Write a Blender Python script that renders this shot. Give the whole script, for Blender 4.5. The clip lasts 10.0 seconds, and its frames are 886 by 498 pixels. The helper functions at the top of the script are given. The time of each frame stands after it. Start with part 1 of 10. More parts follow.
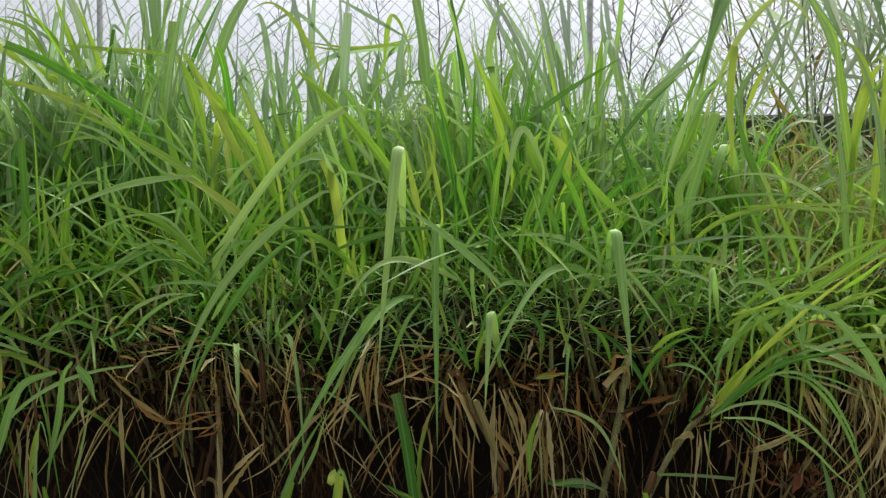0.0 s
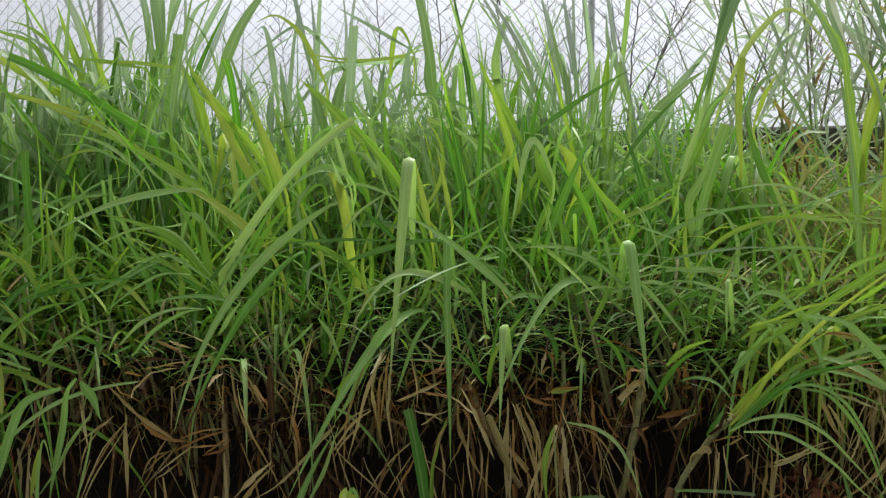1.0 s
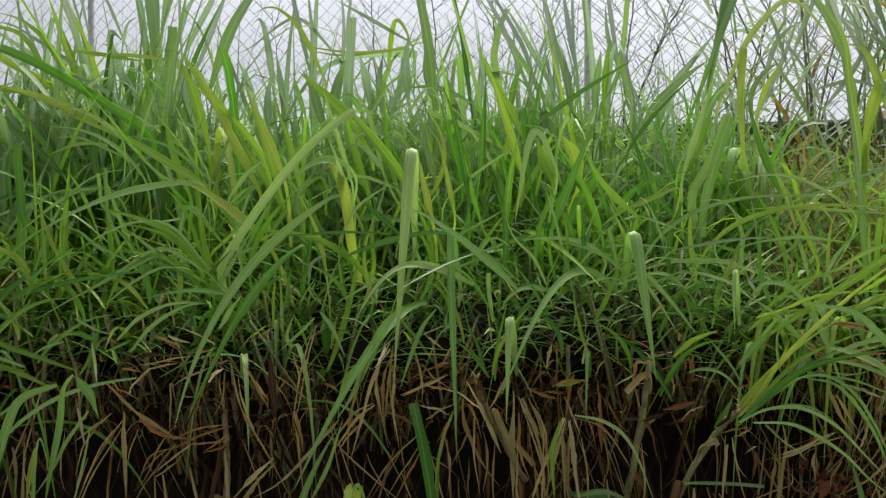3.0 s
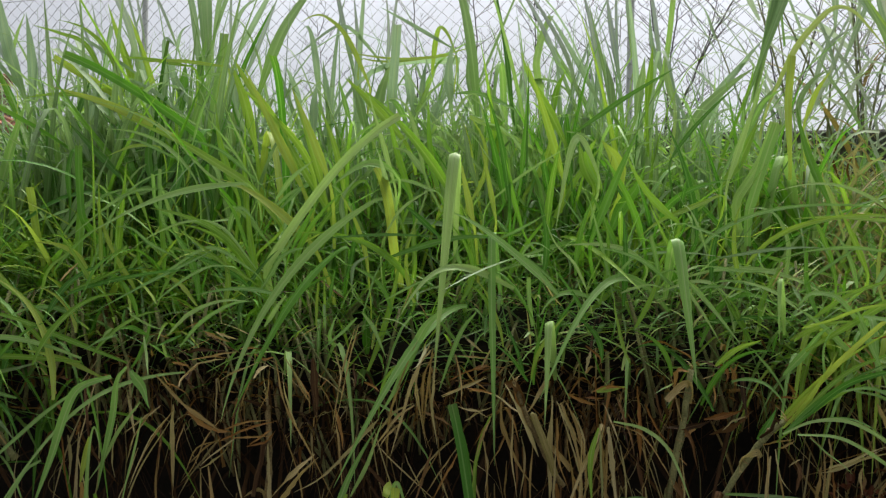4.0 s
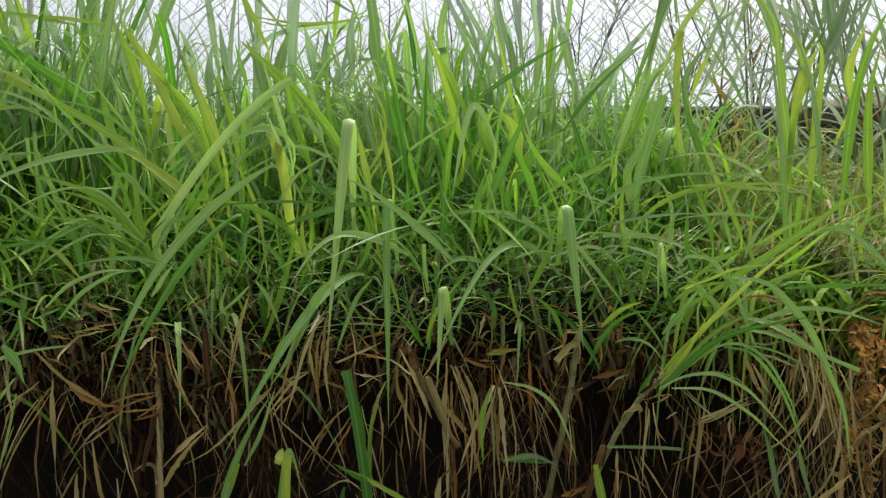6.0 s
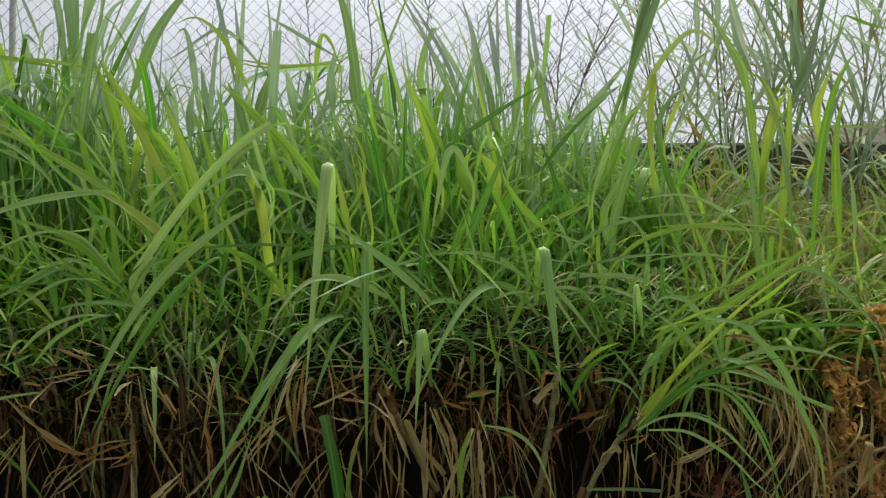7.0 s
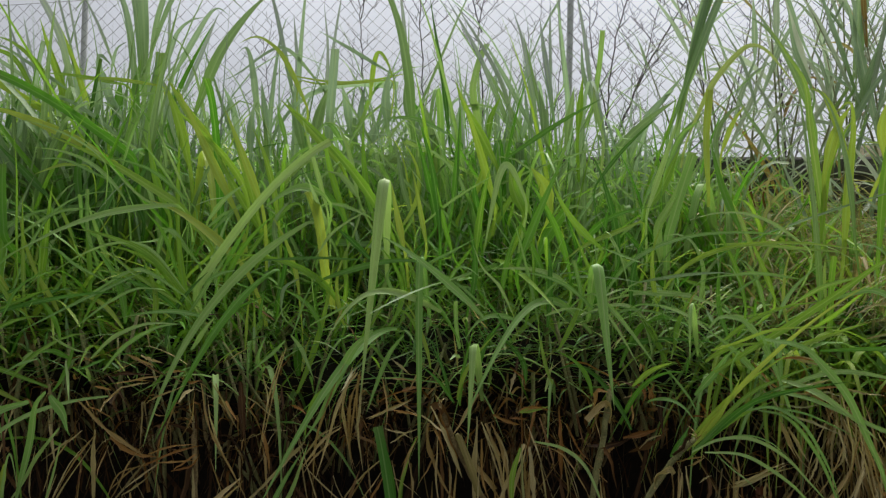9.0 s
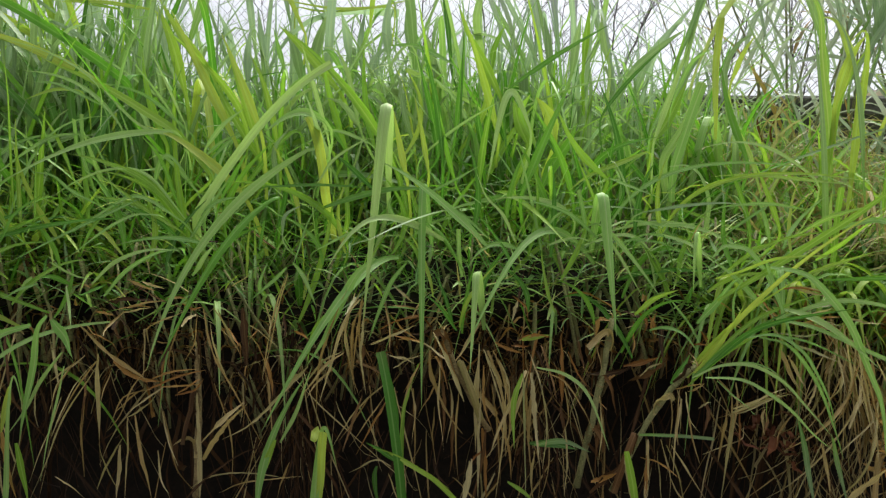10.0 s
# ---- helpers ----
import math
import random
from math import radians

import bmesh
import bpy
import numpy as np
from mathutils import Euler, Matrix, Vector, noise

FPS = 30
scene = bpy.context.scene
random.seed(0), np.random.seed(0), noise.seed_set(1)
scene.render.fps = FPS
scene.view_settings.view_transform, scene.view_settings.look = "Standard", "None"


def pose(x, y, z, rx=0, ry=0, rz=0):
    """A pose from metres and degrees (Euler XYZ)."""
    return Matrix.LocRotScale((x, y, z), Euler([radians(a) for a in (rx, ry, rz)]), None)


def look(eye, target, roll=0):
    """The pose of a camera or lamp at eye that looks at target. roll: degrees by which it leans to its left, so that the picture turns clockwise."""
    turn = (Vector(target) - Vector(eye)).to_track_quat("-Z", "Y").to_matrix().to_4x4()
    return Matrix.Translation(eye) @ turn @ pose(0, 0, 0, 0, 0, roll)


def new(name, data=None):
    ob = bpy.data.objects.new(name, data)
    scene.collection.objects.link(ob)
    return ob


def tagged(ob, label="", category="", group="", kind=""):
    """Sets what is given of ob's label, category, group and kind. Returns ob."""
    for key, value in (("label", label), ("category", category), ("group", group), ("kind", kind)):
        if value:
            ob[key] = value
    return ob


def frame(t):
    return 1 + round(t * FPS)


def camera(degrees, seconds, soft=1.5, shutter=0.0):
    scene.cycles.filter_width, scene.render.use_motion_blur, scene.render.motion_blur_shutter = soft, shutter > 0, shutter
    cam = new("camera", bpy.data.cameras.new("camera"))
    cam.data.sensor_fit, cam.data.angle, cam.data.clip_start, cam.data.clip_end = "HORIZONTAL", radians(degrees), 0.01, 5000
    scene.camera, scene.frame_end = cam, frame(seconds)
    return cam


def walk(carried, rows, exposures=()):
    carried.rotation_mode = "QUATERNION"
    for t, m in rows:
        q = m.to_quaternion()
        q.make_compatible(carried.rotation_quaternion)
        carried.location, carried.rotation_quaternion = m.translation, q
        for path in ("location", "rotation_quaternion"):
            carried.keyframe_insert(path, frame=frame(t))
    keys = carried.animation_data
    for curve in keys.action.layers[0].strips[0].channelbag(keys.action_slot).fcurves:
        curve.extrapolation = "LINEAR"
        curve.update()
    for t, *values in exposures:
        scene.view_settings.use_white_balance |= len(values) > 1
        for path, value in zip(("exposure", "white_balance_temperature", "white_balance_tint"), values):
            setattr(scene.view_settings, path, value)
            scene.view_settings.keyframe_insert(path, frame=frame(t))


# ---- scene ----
cam = camera(68.9, 10.0, soft=1.24)
METRES, EYE, TILT, LEAN, TURN = 0.5, 1.3, -2.0, 0.0, 0.0
ROWS = [
    (0.0, 0.0, 0.0, 0.0, 0.0, 0.0, -0.0),
    (0.5, -0.0474, 0.0251, 0.0007, -0.46, 1.52, 0.27),
    (1.0, -0.0792, 0.0455, -0.0118, -0.42, 1.32, 0.24),
    (1.5, -0.1027, 0.0511, -0.0082, -0.2, 1.84, 0.7),
    (2.0, -0.1123, 0.0687, -0.0414, -1.09, 2.24, 0.1),
    (2.5, -0.1309, 0.0936, -0.0465, -1.36, 1.14, 0.57),
    (4.0, -0.1669, 0.0541, -0.0679, 1.93, 1.94, -0.55),
    (4.5, -0.2419, 0.0009, -0.0767, 6.75, 0.45, -0.32),
    (5.0, -0.1985, 0.0186, -0.0961, 4.96, -0.42, -0.17),
    (5.5, -0.0814, 0.0462, -0.1191, -1.32, -0.76, -0.49),
    (7.0, 0.0149, 0.018, -0.046, -5.9, 2.39, 0.2),
    (7.5, -0.0142, -0.0192, 0.0124, -3.57, 4.17, -0.16),
    (8.0, -0.0354, -0.0487, 0.0328, -1.9, 8.05, -0.3),
    (8.5, -0.0373, -0.0364, 0.0014, -1.93, 6.03, -0.89),
    (9.0, -0.0358, -0.0187, -0.0192, -2.05, 3.22, -0.76),
    (9.5, -0.0521, 0.0028, -0.055, -2.14, 1.28, -1.23),
    (10.0, -0.061, 0.0238, -0.1294, -2.3, -1.2, -1.09),
]
EXPOSURES = [(0.0, 0.15), (2.5, -0.05), (4.5, -0.01), (5.0, 0.23), (5.5, 0.33), (7.0, -0.11), (7.5, -0.25), (8.0, -0.69), (8.5, -0.75), (9.0, -0.35), (9.5, 0.05), (10.0, 0.31)]
walk(cam, [(t, pose(0, 0, EYE, TILT, LEAN, TURN) @ pose(METRES * x, METRES * y, METRES * z, 90 + pitch, roll, yaw)) for t, x, y, z, yaw, pitch, roll in ROWS],
     exposures=[(t, s) for t, s in EXPOSURES])


# ---- world and light: a bright overcast sky ----
SUN_ELEVATION, SUN_TURN = radians(60), radians(28)
world = bpy.data.worlds.new("overcast_sky")
scene.world = world
world.use_nodes = True
wn, wl = world.node_tree.nodes, world.node_tree.links
sky = wn.new("ShaderNodeTexSky")
sky.sky_type, sky.sun_disc = "NISHITA", False
sky.sun_elevation, sky.sun_rotation, sky.dust_density = SUN_ELEVATION, SUN_TURN, 4.0
grey = wn.new("ShaderNodeHueSaturation")
grey.inputs["Saturation"].default_value = 0.12
cloud = wn.new("ShaderNodeTexNoise")
cloud.inputs["Scale"].default_value, cloud.inputs["Detail"].default_value = 2.2, 4.0
veil = wn.new("ShaderNodeMapRange")
veil.inputs["From Min"].default_value, veil.inputs["From Max"].default_value = 0.3, 0.7
veil.inputs["To Min"].default_value, veil.inputs["To Max"].default_value = 0.86, 1.1
tone = wn.new("ShaderNodeMix")
tone.data_type, tone.blend_type = "RGBA", "MIX"
tone.inputs["Factor"].default_value = 0.72
tone.inputs["B"].default_value = (5.85, 6.1, 6.75, 1)
# an overcast dome: about three times as bright overhead as at the horizon
place = wn.new("ShaderNodeTexCoord")
axis = wn.new("ShaderNodeSeparateXYZ")
dome = wn.new("ShaderNodeMapRange")
dome.inputs["From Min"].default_value, dome.inputs["From Max"].default_value = 0.25, 1.0
dome.inputs["To Min"].default_value, dome.inputs["To Max"].default_value = 0.93, 2.4
both = wn.new("ShaderNodeMath")
both.operation = "MULTIPLY"
wl.new(place.outputs["Generated"], axis.inputs[0])
wl.new(axis.outputs["Z"], dome.inputs["Value"])
wl.new(dome.outputs["Result"], both.inputs[0])
glow = wn.new("ShaderNodeMapRange")
glow.inputs["From Min"].default_value, glow.inputs["From Max"].default_value = -0.9, 0.95
glow.inputs["To Min"].default_value, glow.inputs["To Max"].default_value = 0.55, 1.15
lit = wn.new("ShaderNodeMath")
lit.operation = "MULTIPLY"
side = wn.new("ShaderNodeVectorMath")
side.operation = "DOT_PRODUCT"
side.inputs[1].default_value = (math.sin(SUN_TURN), math.cos(SUN_TURN), 0)
wl.new(place.outputs["Generated"], side.inputs[0])
wl.new(side.outputs["Value"], glow.inputs["Value"])
wl.new(veil.outputs["Result"], lit.inputs[0])
wl.new(glow.outputs["Result"], lit.inputs[1])
wl.new(lit.outputs[0], both.inputs[1])
scaled = wn.new("ShaderNodeVectorMath")
scaled.operation = "SCALE"
wl.new(sky.outputs["Color"], grey.inputs["Color"])
wl.new(grey.outputs["Color"], tone.inputs["A"])
wl.new(cloud.outputs["Fac"], veil.inputs["Value"])
wl.new(tone.outputs["Result"], scaled.inputs[0])
wl.new(both.outputs[0], scaled.inputs["Scale"])
wl.new(scaled.outputs["Vector"], wn["Background"].inputs["Color"])
wn["Background"].inputs["Strength"].default_value = 0.122

sun = new("sun", bpy.data.lights.new("sun", "SUN"))
sun.data.energy, sun.data.angle, sun.data.color = 5.2, radians(30), (1.0, 0.96, 0.9)
sun.matrix_world = look((0, 0, 10), Vector((0, 0, 10)) - Vector((math.sin(SUN_TURN) * math.cos(SUN_ELEVATION), math.cos(SUN_TURN) * math.cos(SUN_ELEVATION), math.sin(SUN_ELEVATION))))


# ---- materials ----
def material(name):
    m = bpy.data.materials.new(name)
    m.use_nodes = True
    return m, m.node_tree.nodes, m.node_tree.links, m.node_tree.nodes["Principled BSDF"]


def ramp(nodes, stops):
    r = nodes.new("ShaderNodeValToRGB")
    while len(r.color_ramp.elements) < len(stops):
        r.color_ramp.elements.new(0.5)
    for e, (at, c) in zip(r.color_ramp.elements, stops):
        e.position, e.color = at, (*c, 1)
    return r


def surface(name, low, high, scale, rough=0.8, bump=0.3, metal=0.0, fine=8.0):
    """A plain material with variation at two scales and fine relief."""
    m, n, l, b = material(name)
    co = n.new("ShaderNodeTexCoord")
    a, f = n.new("ShaderNodeTexNoise"), n.new("ShaderNodeTexNoise")
    a.inputs["Scale"].default_value, a.inputs["Detail"].default_value = scale, 6
    f.inputs["Scale"].default_value, f.inputs["Detail"].default_value = scale * fine, 4
    mean = n.new("ShaderNodeMath")
    mean.operation = "MULTIPLY_ADD"
    mean.inputs[1].default_value = 0.5
    half = n.new("ShaderNodeMath")
    half.operation = "MULTIPLY"
    half.inputs[1].default_value = 0.5
    for t in (a, f):
        l.new(co.outputs["Object"], t.inputs["Vector"])
    l.new(f.outputs["Fac"], half.inputs[0])
    l.new(a.outputs["Fac"], mean.inputs[0])
    l.new(half.outputs[0], mean.inputs[2])
    r = ramp(n, [(0.35, low), (0.65, high)])
    l.new(mean.outputs[0], r.inputs["Fac"])
    l.new(r.outputs["Color"], b.inputs["Base Color"])
    bm = n.new("ShaderNodeBump")
    bm.inputs["Strength"].default_value, bm.inputs["Distance"].default_value = bump, 0.01
    l.new(mean.outputs[0], bm.inputs["Height"])
    l.new(bm.outputs["Normal"], b.inputs["Normal"])
    b.inputs["Roughness"].default_value, b.inputs["Metallic"].default_value = rough, metal
    return m


def leaf_material(name, stops, rib, through_light, rough=0.42, dry_tip=0.18, vary=0.27, fade=None, passed=(0.99, 1.09, 0.64)):
    """A grass leaf: colour that varies from leaf to leaf, veins along it, a pale midrib, light shining through.
    fade: painted haze, the colour the leaf pales to from middle to tip.
    passed: the tint of the light that shines through."""
    m, n, l, b = material(name)
    info, geo, uv = n.new("ShaderNodeObjectInfo"), n.new("ShaderNodeNewGeometry"), n.new("ShaderNodeUVMap")
    add = n.new("ShaderNodeMath")
    add.operation = "ADD"
    frac = n.new("ShaderNodeMath")
    frac.operation = "FRACT"
    l.new(info.outputs["Random"], add.inputs[0])
    l.new(geo.outputs["Random Per Island"], add.inputs[1])
    l.new(add.outputs[0], frac.inputs[0])
    base = ramp(n, stops)
    l.new(frac.outputs[0], base.inputs["Fac"])
    # veins and blotches
    stretch = n.new("ShaderNodeMapping")
    stretch.inputs["Scale"].default_value = (26, 2.5, 1)
    l.new(uv.outputs["UV"], stretch.inputs["Vector"])
    vein = n.new("ShaderNodeTexNoise")
    vein.inputs["Scale"].default_value, vein.inputs["Detail"].default_value = 1.0, 3
    l.new(stretch.outputs["Vector"], vein.inputs["Vector"])
    vr = n.new("ShaderNodeMapRange")
    vr.inputs["From Min"].default_value, vr.inputs["From Max"].default_value = 0.25, 0.75
    vr.inputs["To Min"].default_value, vr.inputs["To Max"].default_value = 1 - vary, 1 + vary
    l.new(vein.outputs["Fac"], vr.inputs["Value"])
    veined = n.new("ShaderNodeVectorMath")
    veined.operation = "SCALE"
    sep = n.new("ShaderNodeSeparateXYZ")
    l.new(uv.outputs["UV"], sep.inputs[0])
    tint = base.outputs["Color"]
    # haze painted along the blade, strongest in its upper part
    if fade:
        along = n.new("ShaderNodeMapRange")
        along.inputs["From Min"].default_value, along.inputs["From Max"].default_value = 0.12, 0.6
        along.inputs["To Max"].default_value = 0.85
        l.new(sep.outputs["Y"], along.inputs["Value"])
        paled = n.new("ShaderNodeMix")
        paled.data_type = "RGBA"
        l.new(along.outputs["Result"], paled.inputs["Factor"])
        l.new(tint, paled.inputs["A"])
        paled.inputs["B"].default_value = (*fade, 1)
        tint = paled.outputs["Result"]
    l.new(tint, veined.inputs[0])
    l.new(vr.outputs["Result"], veined.inputs["Scale"])
    # midrib
    off = n.new("ShaderNodeMath")
    off.operation = "SUBTRACT"
    off.inputs[1].default_value = 0.5
    l.new(sep.outputs["X"], off.inputs[0])
    ab = n.new("ShaderNodeMath")
    ab.operation = "ABSOLUTE"
    l.new(off.outputs[0], ab.inputs[0])
    rr = n.new("ShaderNodeMapRange")
    rr.inputs["From Min"].default_value, rr.inputs["From Max"].default_value = 0.04, 0.10
    rr.inputs["To Min"].default_value, rr.inputs["To Max"].default_value = 0.55, 0.0
    l.new(ab.outputs[0], rr.inputs["Value"])
    ribbed = n.new("ShaderNodeMix")
    ribbed.data_type = "RGBA"
    l.new(rr.outputs["Result"], ribbed.inputs["Factor"])
    l.new(veined.outputs["Vector"], ribbed.inputs["A"])
    ribbed.inputs["B"].default_value = (*rib, 1)
    # withered tip
    tip = n.new("ShaderNodeMapRange")
    tip.inputs["From Min"].default_value, tip.inputs["From Max"].default_value = 0.9, 1.0
    tip.inputs["To Max"].default_value = dry_tip
    l.new(sep.outputs["Y"], tip.inputs["Value"])
    tipped = n.new("ShaderNodeMix")
    tipped.data_type = "RGBA"
    l.new(tip.outputs["Result"], tipped.inputs["Factor"])
    l.new(ribbed.outputs["Result"], tipped.inputs["A"])
    tipped.inputs["B"].default_value = (0.25, 0.19, 0.09, 1)
    l.new(tipped.outputs["Result"], b.inputs["Base Color"])
    b.inputs["Roughness"].default_value = rough
    b.inputs["Specular IOR Level"].default_value = 0.36
    bump = n.new("ShaderNodeBump")
    bump.inputs["Strength"].default_value, bump.inputs["Distance"].default_value = 0.35, 0.002
    l.new(vein.outputs["Fac"], bump.inputs["Height"])
    l.new(bump.outputs["Normal"], b.inputs["Normal"])
    tl = n.new("ShaderNodeBsdfTranslucent")
    warm = n.new("ShaderNodeMix")
    warm.data_type, warm.blend_type = "RGBA", "MULTIPLY"
    warm.inputs["Factor"].default_value = 1.0
    l.new(tipped.outputs["Result"], warm.inputs["A"])
    warm.inputs["B"].default_value = (*passed, 1)
    l.new(warm.outputs["Result"], tl.inputs["Color"])
    mix = n.new("ShaderNodeMixShader")
    mix.inputs["Fac"].default_value = through_light
    l.new(b.outputs[0], mix.inputs[1])
    l.new(tl.outputs[0], mix.inputs[2])
    l.new(mix.outputs[0], n["Material Output"].inputs["Surface"])
    return m


LEAF = {
    "g": leaf_material("leaf_green", [(0.0, (0.068, 0.211, 0.022)), (0.3, (0.110, 0.306, 0.028)), (0.65, (0.182, 0.400, 0.040)), (1.0, (0.285, 0.462, 0.055))], (0.24, 0.43, 0.12), 0.40, 0.45),
    "y": leaf_material("leaf_yellow_green", [(0.0, (0.190, 0.385, 0.040)), (0.5, (0.288, 0.452, 0.055)), (1.0, (0.435, 0.515, 0.090))], (0.40, 0.55, 0.15), 0.43, 0.45),
    "p": leaf_material("leaf_pale_green", [(0.0, (0.196, 0.390, 0.092)), (0.5, (0.272, 0.468, 0.123)), (1.0, (0.366, 0.526, 0.180))], (0.42, 0.54, 0.24), 0.34, 0.42),
    # Its fade paints a light haze on the upper leaf.
    "h": leaf_material("leaf_soft_green", [(0.0, (0.128, 0.273, 0.046)), (0.4, (0.176, 0.340, 0.060)), (0.8, (0.238, 0.397, 0.078)), (1.0, (0.338, 0.443, 0.115))], (0.34, 0.46, 0.21), 0.38, 0.5, fade=(0.23, 0.335, 0.165), passed=(0.99, 1.08, 0.70)),
    # Dead leaves deep in the bank, with their shade put into the brown.
    "k": leaf_material("leaf_shade_brown", [(0.0, (0.025, 0.011, 0.005)), (0.5, (0.051, 0.023, 0.007)), (1.0, (0.098, 0.044, 0.013))], (0.08, 0.045, 0.018), 0.1, 0.8),
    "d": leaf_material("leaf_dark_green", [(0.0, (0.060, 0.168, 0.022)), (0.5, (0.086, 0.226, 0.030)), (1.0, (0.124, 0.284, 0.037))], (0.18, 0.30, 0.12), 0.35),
    "s": leaf_material("leaf_straw", [(0.0, (0.29, 0.18, 0.055)), (0.3, (0.41, 0.28, 0.10)), (0.6, (0.58, 0.47, 0.23)), (0.8, (0.47, 0.39, 0.20)), (1.0, (0.35, 0.30, 0.10))], (0.48, 0.37, 0.17), 0.3, 0.55, 0.18, 0.5),
    "t": leaf_material("leaf_dry_grass", [(0.0, (0.34, 0.27, 0.11)), (0.4, (0.45, 0.39, 0.18)), (0.7, (0.41, 0.39, 0.23)), (1.0, (0.32, 0.34, 0.13))], (0.5, 0.44, 0.24), 0.3, 0.6, 0.18, 0.4),
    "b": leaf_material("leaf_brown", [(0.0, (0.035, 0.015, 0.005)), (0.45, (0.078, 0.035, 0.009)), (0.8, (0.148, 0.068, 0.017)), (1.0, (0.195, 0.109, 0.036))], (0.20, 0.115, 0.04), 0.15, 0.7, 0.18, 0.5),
    "o": leaf_material("leaf_orange_brown", [(0.0, (0.225, 0.090, 0.018)), (0.5, (0.36, 0.175, 0.042)), (1.0, (0.50, 0.31, 0.10))], (0.40, 0.24, 0.08), 0.28, 0.6, 0.18, 0.5),
    # E and S: grey fade and near-neutral passed light paint sky haze.
    "E": leaf_material("leaf_haze_tipped", [(0.0, (0.15, 0.32, 0.05)), (0.5, (0.22, 0.40, 0.065)), (1.0, (0.30, 0.45, 0.09))], (0.36, 0.46, 0.24), 0.42, 0.5, 0.1, fade=(0.33, 0.355, 0.37), passed=(1.0, 1.04, 0.92)),
    "S": leaf_material("leaf_hazed_green", [(0.0, (0.15, 0.29, 0.065)), (0.5, (0.20, 0.34, 0.09)), (1.0, (0.27, 0.39, 0.13))], (0.36, 0.45, 0.26), 0.48, 0.5, 0.1, fade=(0.30, 0.40, 0.28), passed=(0.98, 1.06, 0.82)),
    "q": leaf_material("leaf_yellowing", [(0.0, (0.25, 0.42, 0.08)), (0.5, (0.34, 0.48, 0.11)), (1.0, (0.46, 0.54, 0.18))], (0.5, 0.56, 0.25), 0.4, 0.5),
    # Passed light kept neutral to paint haze on the backlit reeds.
    "r": leaf_material("leaf_reed_grey_green", [(0.0, (0.25, 0.36, 0.20)), (0.5, (0.33, 0.43, 0.27)), (1.0, (0.45, 0.50, 0.37))], (0.46, 0.52, 0.36), 0.5, passed=(1.0, 1.02, 0.95)),
}
# Near-black: the shade under the overhanging grass is put into the soil's colour.
SOIL = surface("bank_soil_in_shade", (0.005, 0.0033, 0.0018), (0.019, 0.011, 0.0055), 7.0, 0.95, 0.8)
GROUND = surface("distant_ground", (0.05, 0.07, 0.025), (0.11, 0.12, 0.05), 0.6, 0.95, 0.4)
ASPHALT = surface("worn_asphalt", (0.04, 0.04, 0.04), (0.075, 0.072, 0.07), 6.0, 0.9, 0.5)
CONCRETE = surface("weathered_concrete", (0.05, 0.05, 0.045), (0.14, 0.135, 0.12), 5.0, 0.9, 0.5)
PLASTER = surface("cream_plaster", (0.58, 0.50, 0.33), (0.68, 0.60, 0.42), 3.0, 0.85, 0.2)
GREYWALL = surface("grey_plaster", (0.17, 0.17, 0.16), (0.25, 0.25, 0.235), 2.0, 0.9, 0.2)
REDWALL = surface("red_brown_plaster", (0.20, 0.07, 0.05), (0.28, 0.11, 0.08), 3.0, 0.85, 0.2)
TILE = surface("clay_tile", (0.22, 0.09, 0.06), (0.40, 0.20, 0.12), 5.0, 0.85, 0.3)
tn, tk = TILE.node_tree.nodes, TILE.node_tree.links
each, shift, dye = tn.new("ShaderNodeObjectInfo"), tn.new("ShaderNodeMapRange"), tn.new("ShaderNodeVectorMath")
shift.inputs["To Min"].default_value, shift.inputs["To Max"].default_value = 0.75, 1.3
dye.operation = "SCALE"
tk.new(each.outputs["Random"], shift.inputs["Value"])
tk.new(shift.outputs["Result"], dye.inputs["Scale"])
tk.new(TILE.node_tree.nodes["Principled BSDF"].inputs["Base Color"].links[0].from_socket, dye.inputs[0])
tk.new(dye.outputs["Vector"], TILE.node_tree.nodes["Principled BSDF"].inputs["Base Color"])
STEEL = surface("galvanised_steel", (0.46, 0.47, 0.48), (0.64, 0.65, 0.66), 30.0, 0.5, 0.1, 0.2)
WIRE = surface("galvanised_wire", (0.22, 0.22, 0.23), (0.34, 0.34, 0.36), 40.0, 0.45, 0.05, 0.6)
BARK = surface("dark_bark", (0.05, 0.044, 0.044), (0.11, 0.095, 0.09), 40.0, 0.85, 0.5)
CANE = surface("dry_cane", (0.12, 0.085, 0.03), (0.40, 0.30, 0.13), 30.0, 0.75, 0.6)
REEDCANE = surface("reed_stem", (0.15, 0.17, 0.075), (0.29, 0.29, 0.14), 26.0, 0.6, 0.3)
GREENCANE = surface("green_cane", (0.12, 0.125, 0.04), (0.33, 0.32, 0.13), 26.0, 0.65, 0.5)


# ---- builders ----
def part(name, bm, mat, parent=None, label=""):
    me = bpy.data.meshes.new(name)
    bm.to_mesh(me)
    bm.free()
    me.materials.append(mat)
    ob = new(name, me)
    if parent:
        ob.parent = parent
    return tagged(ob, label)


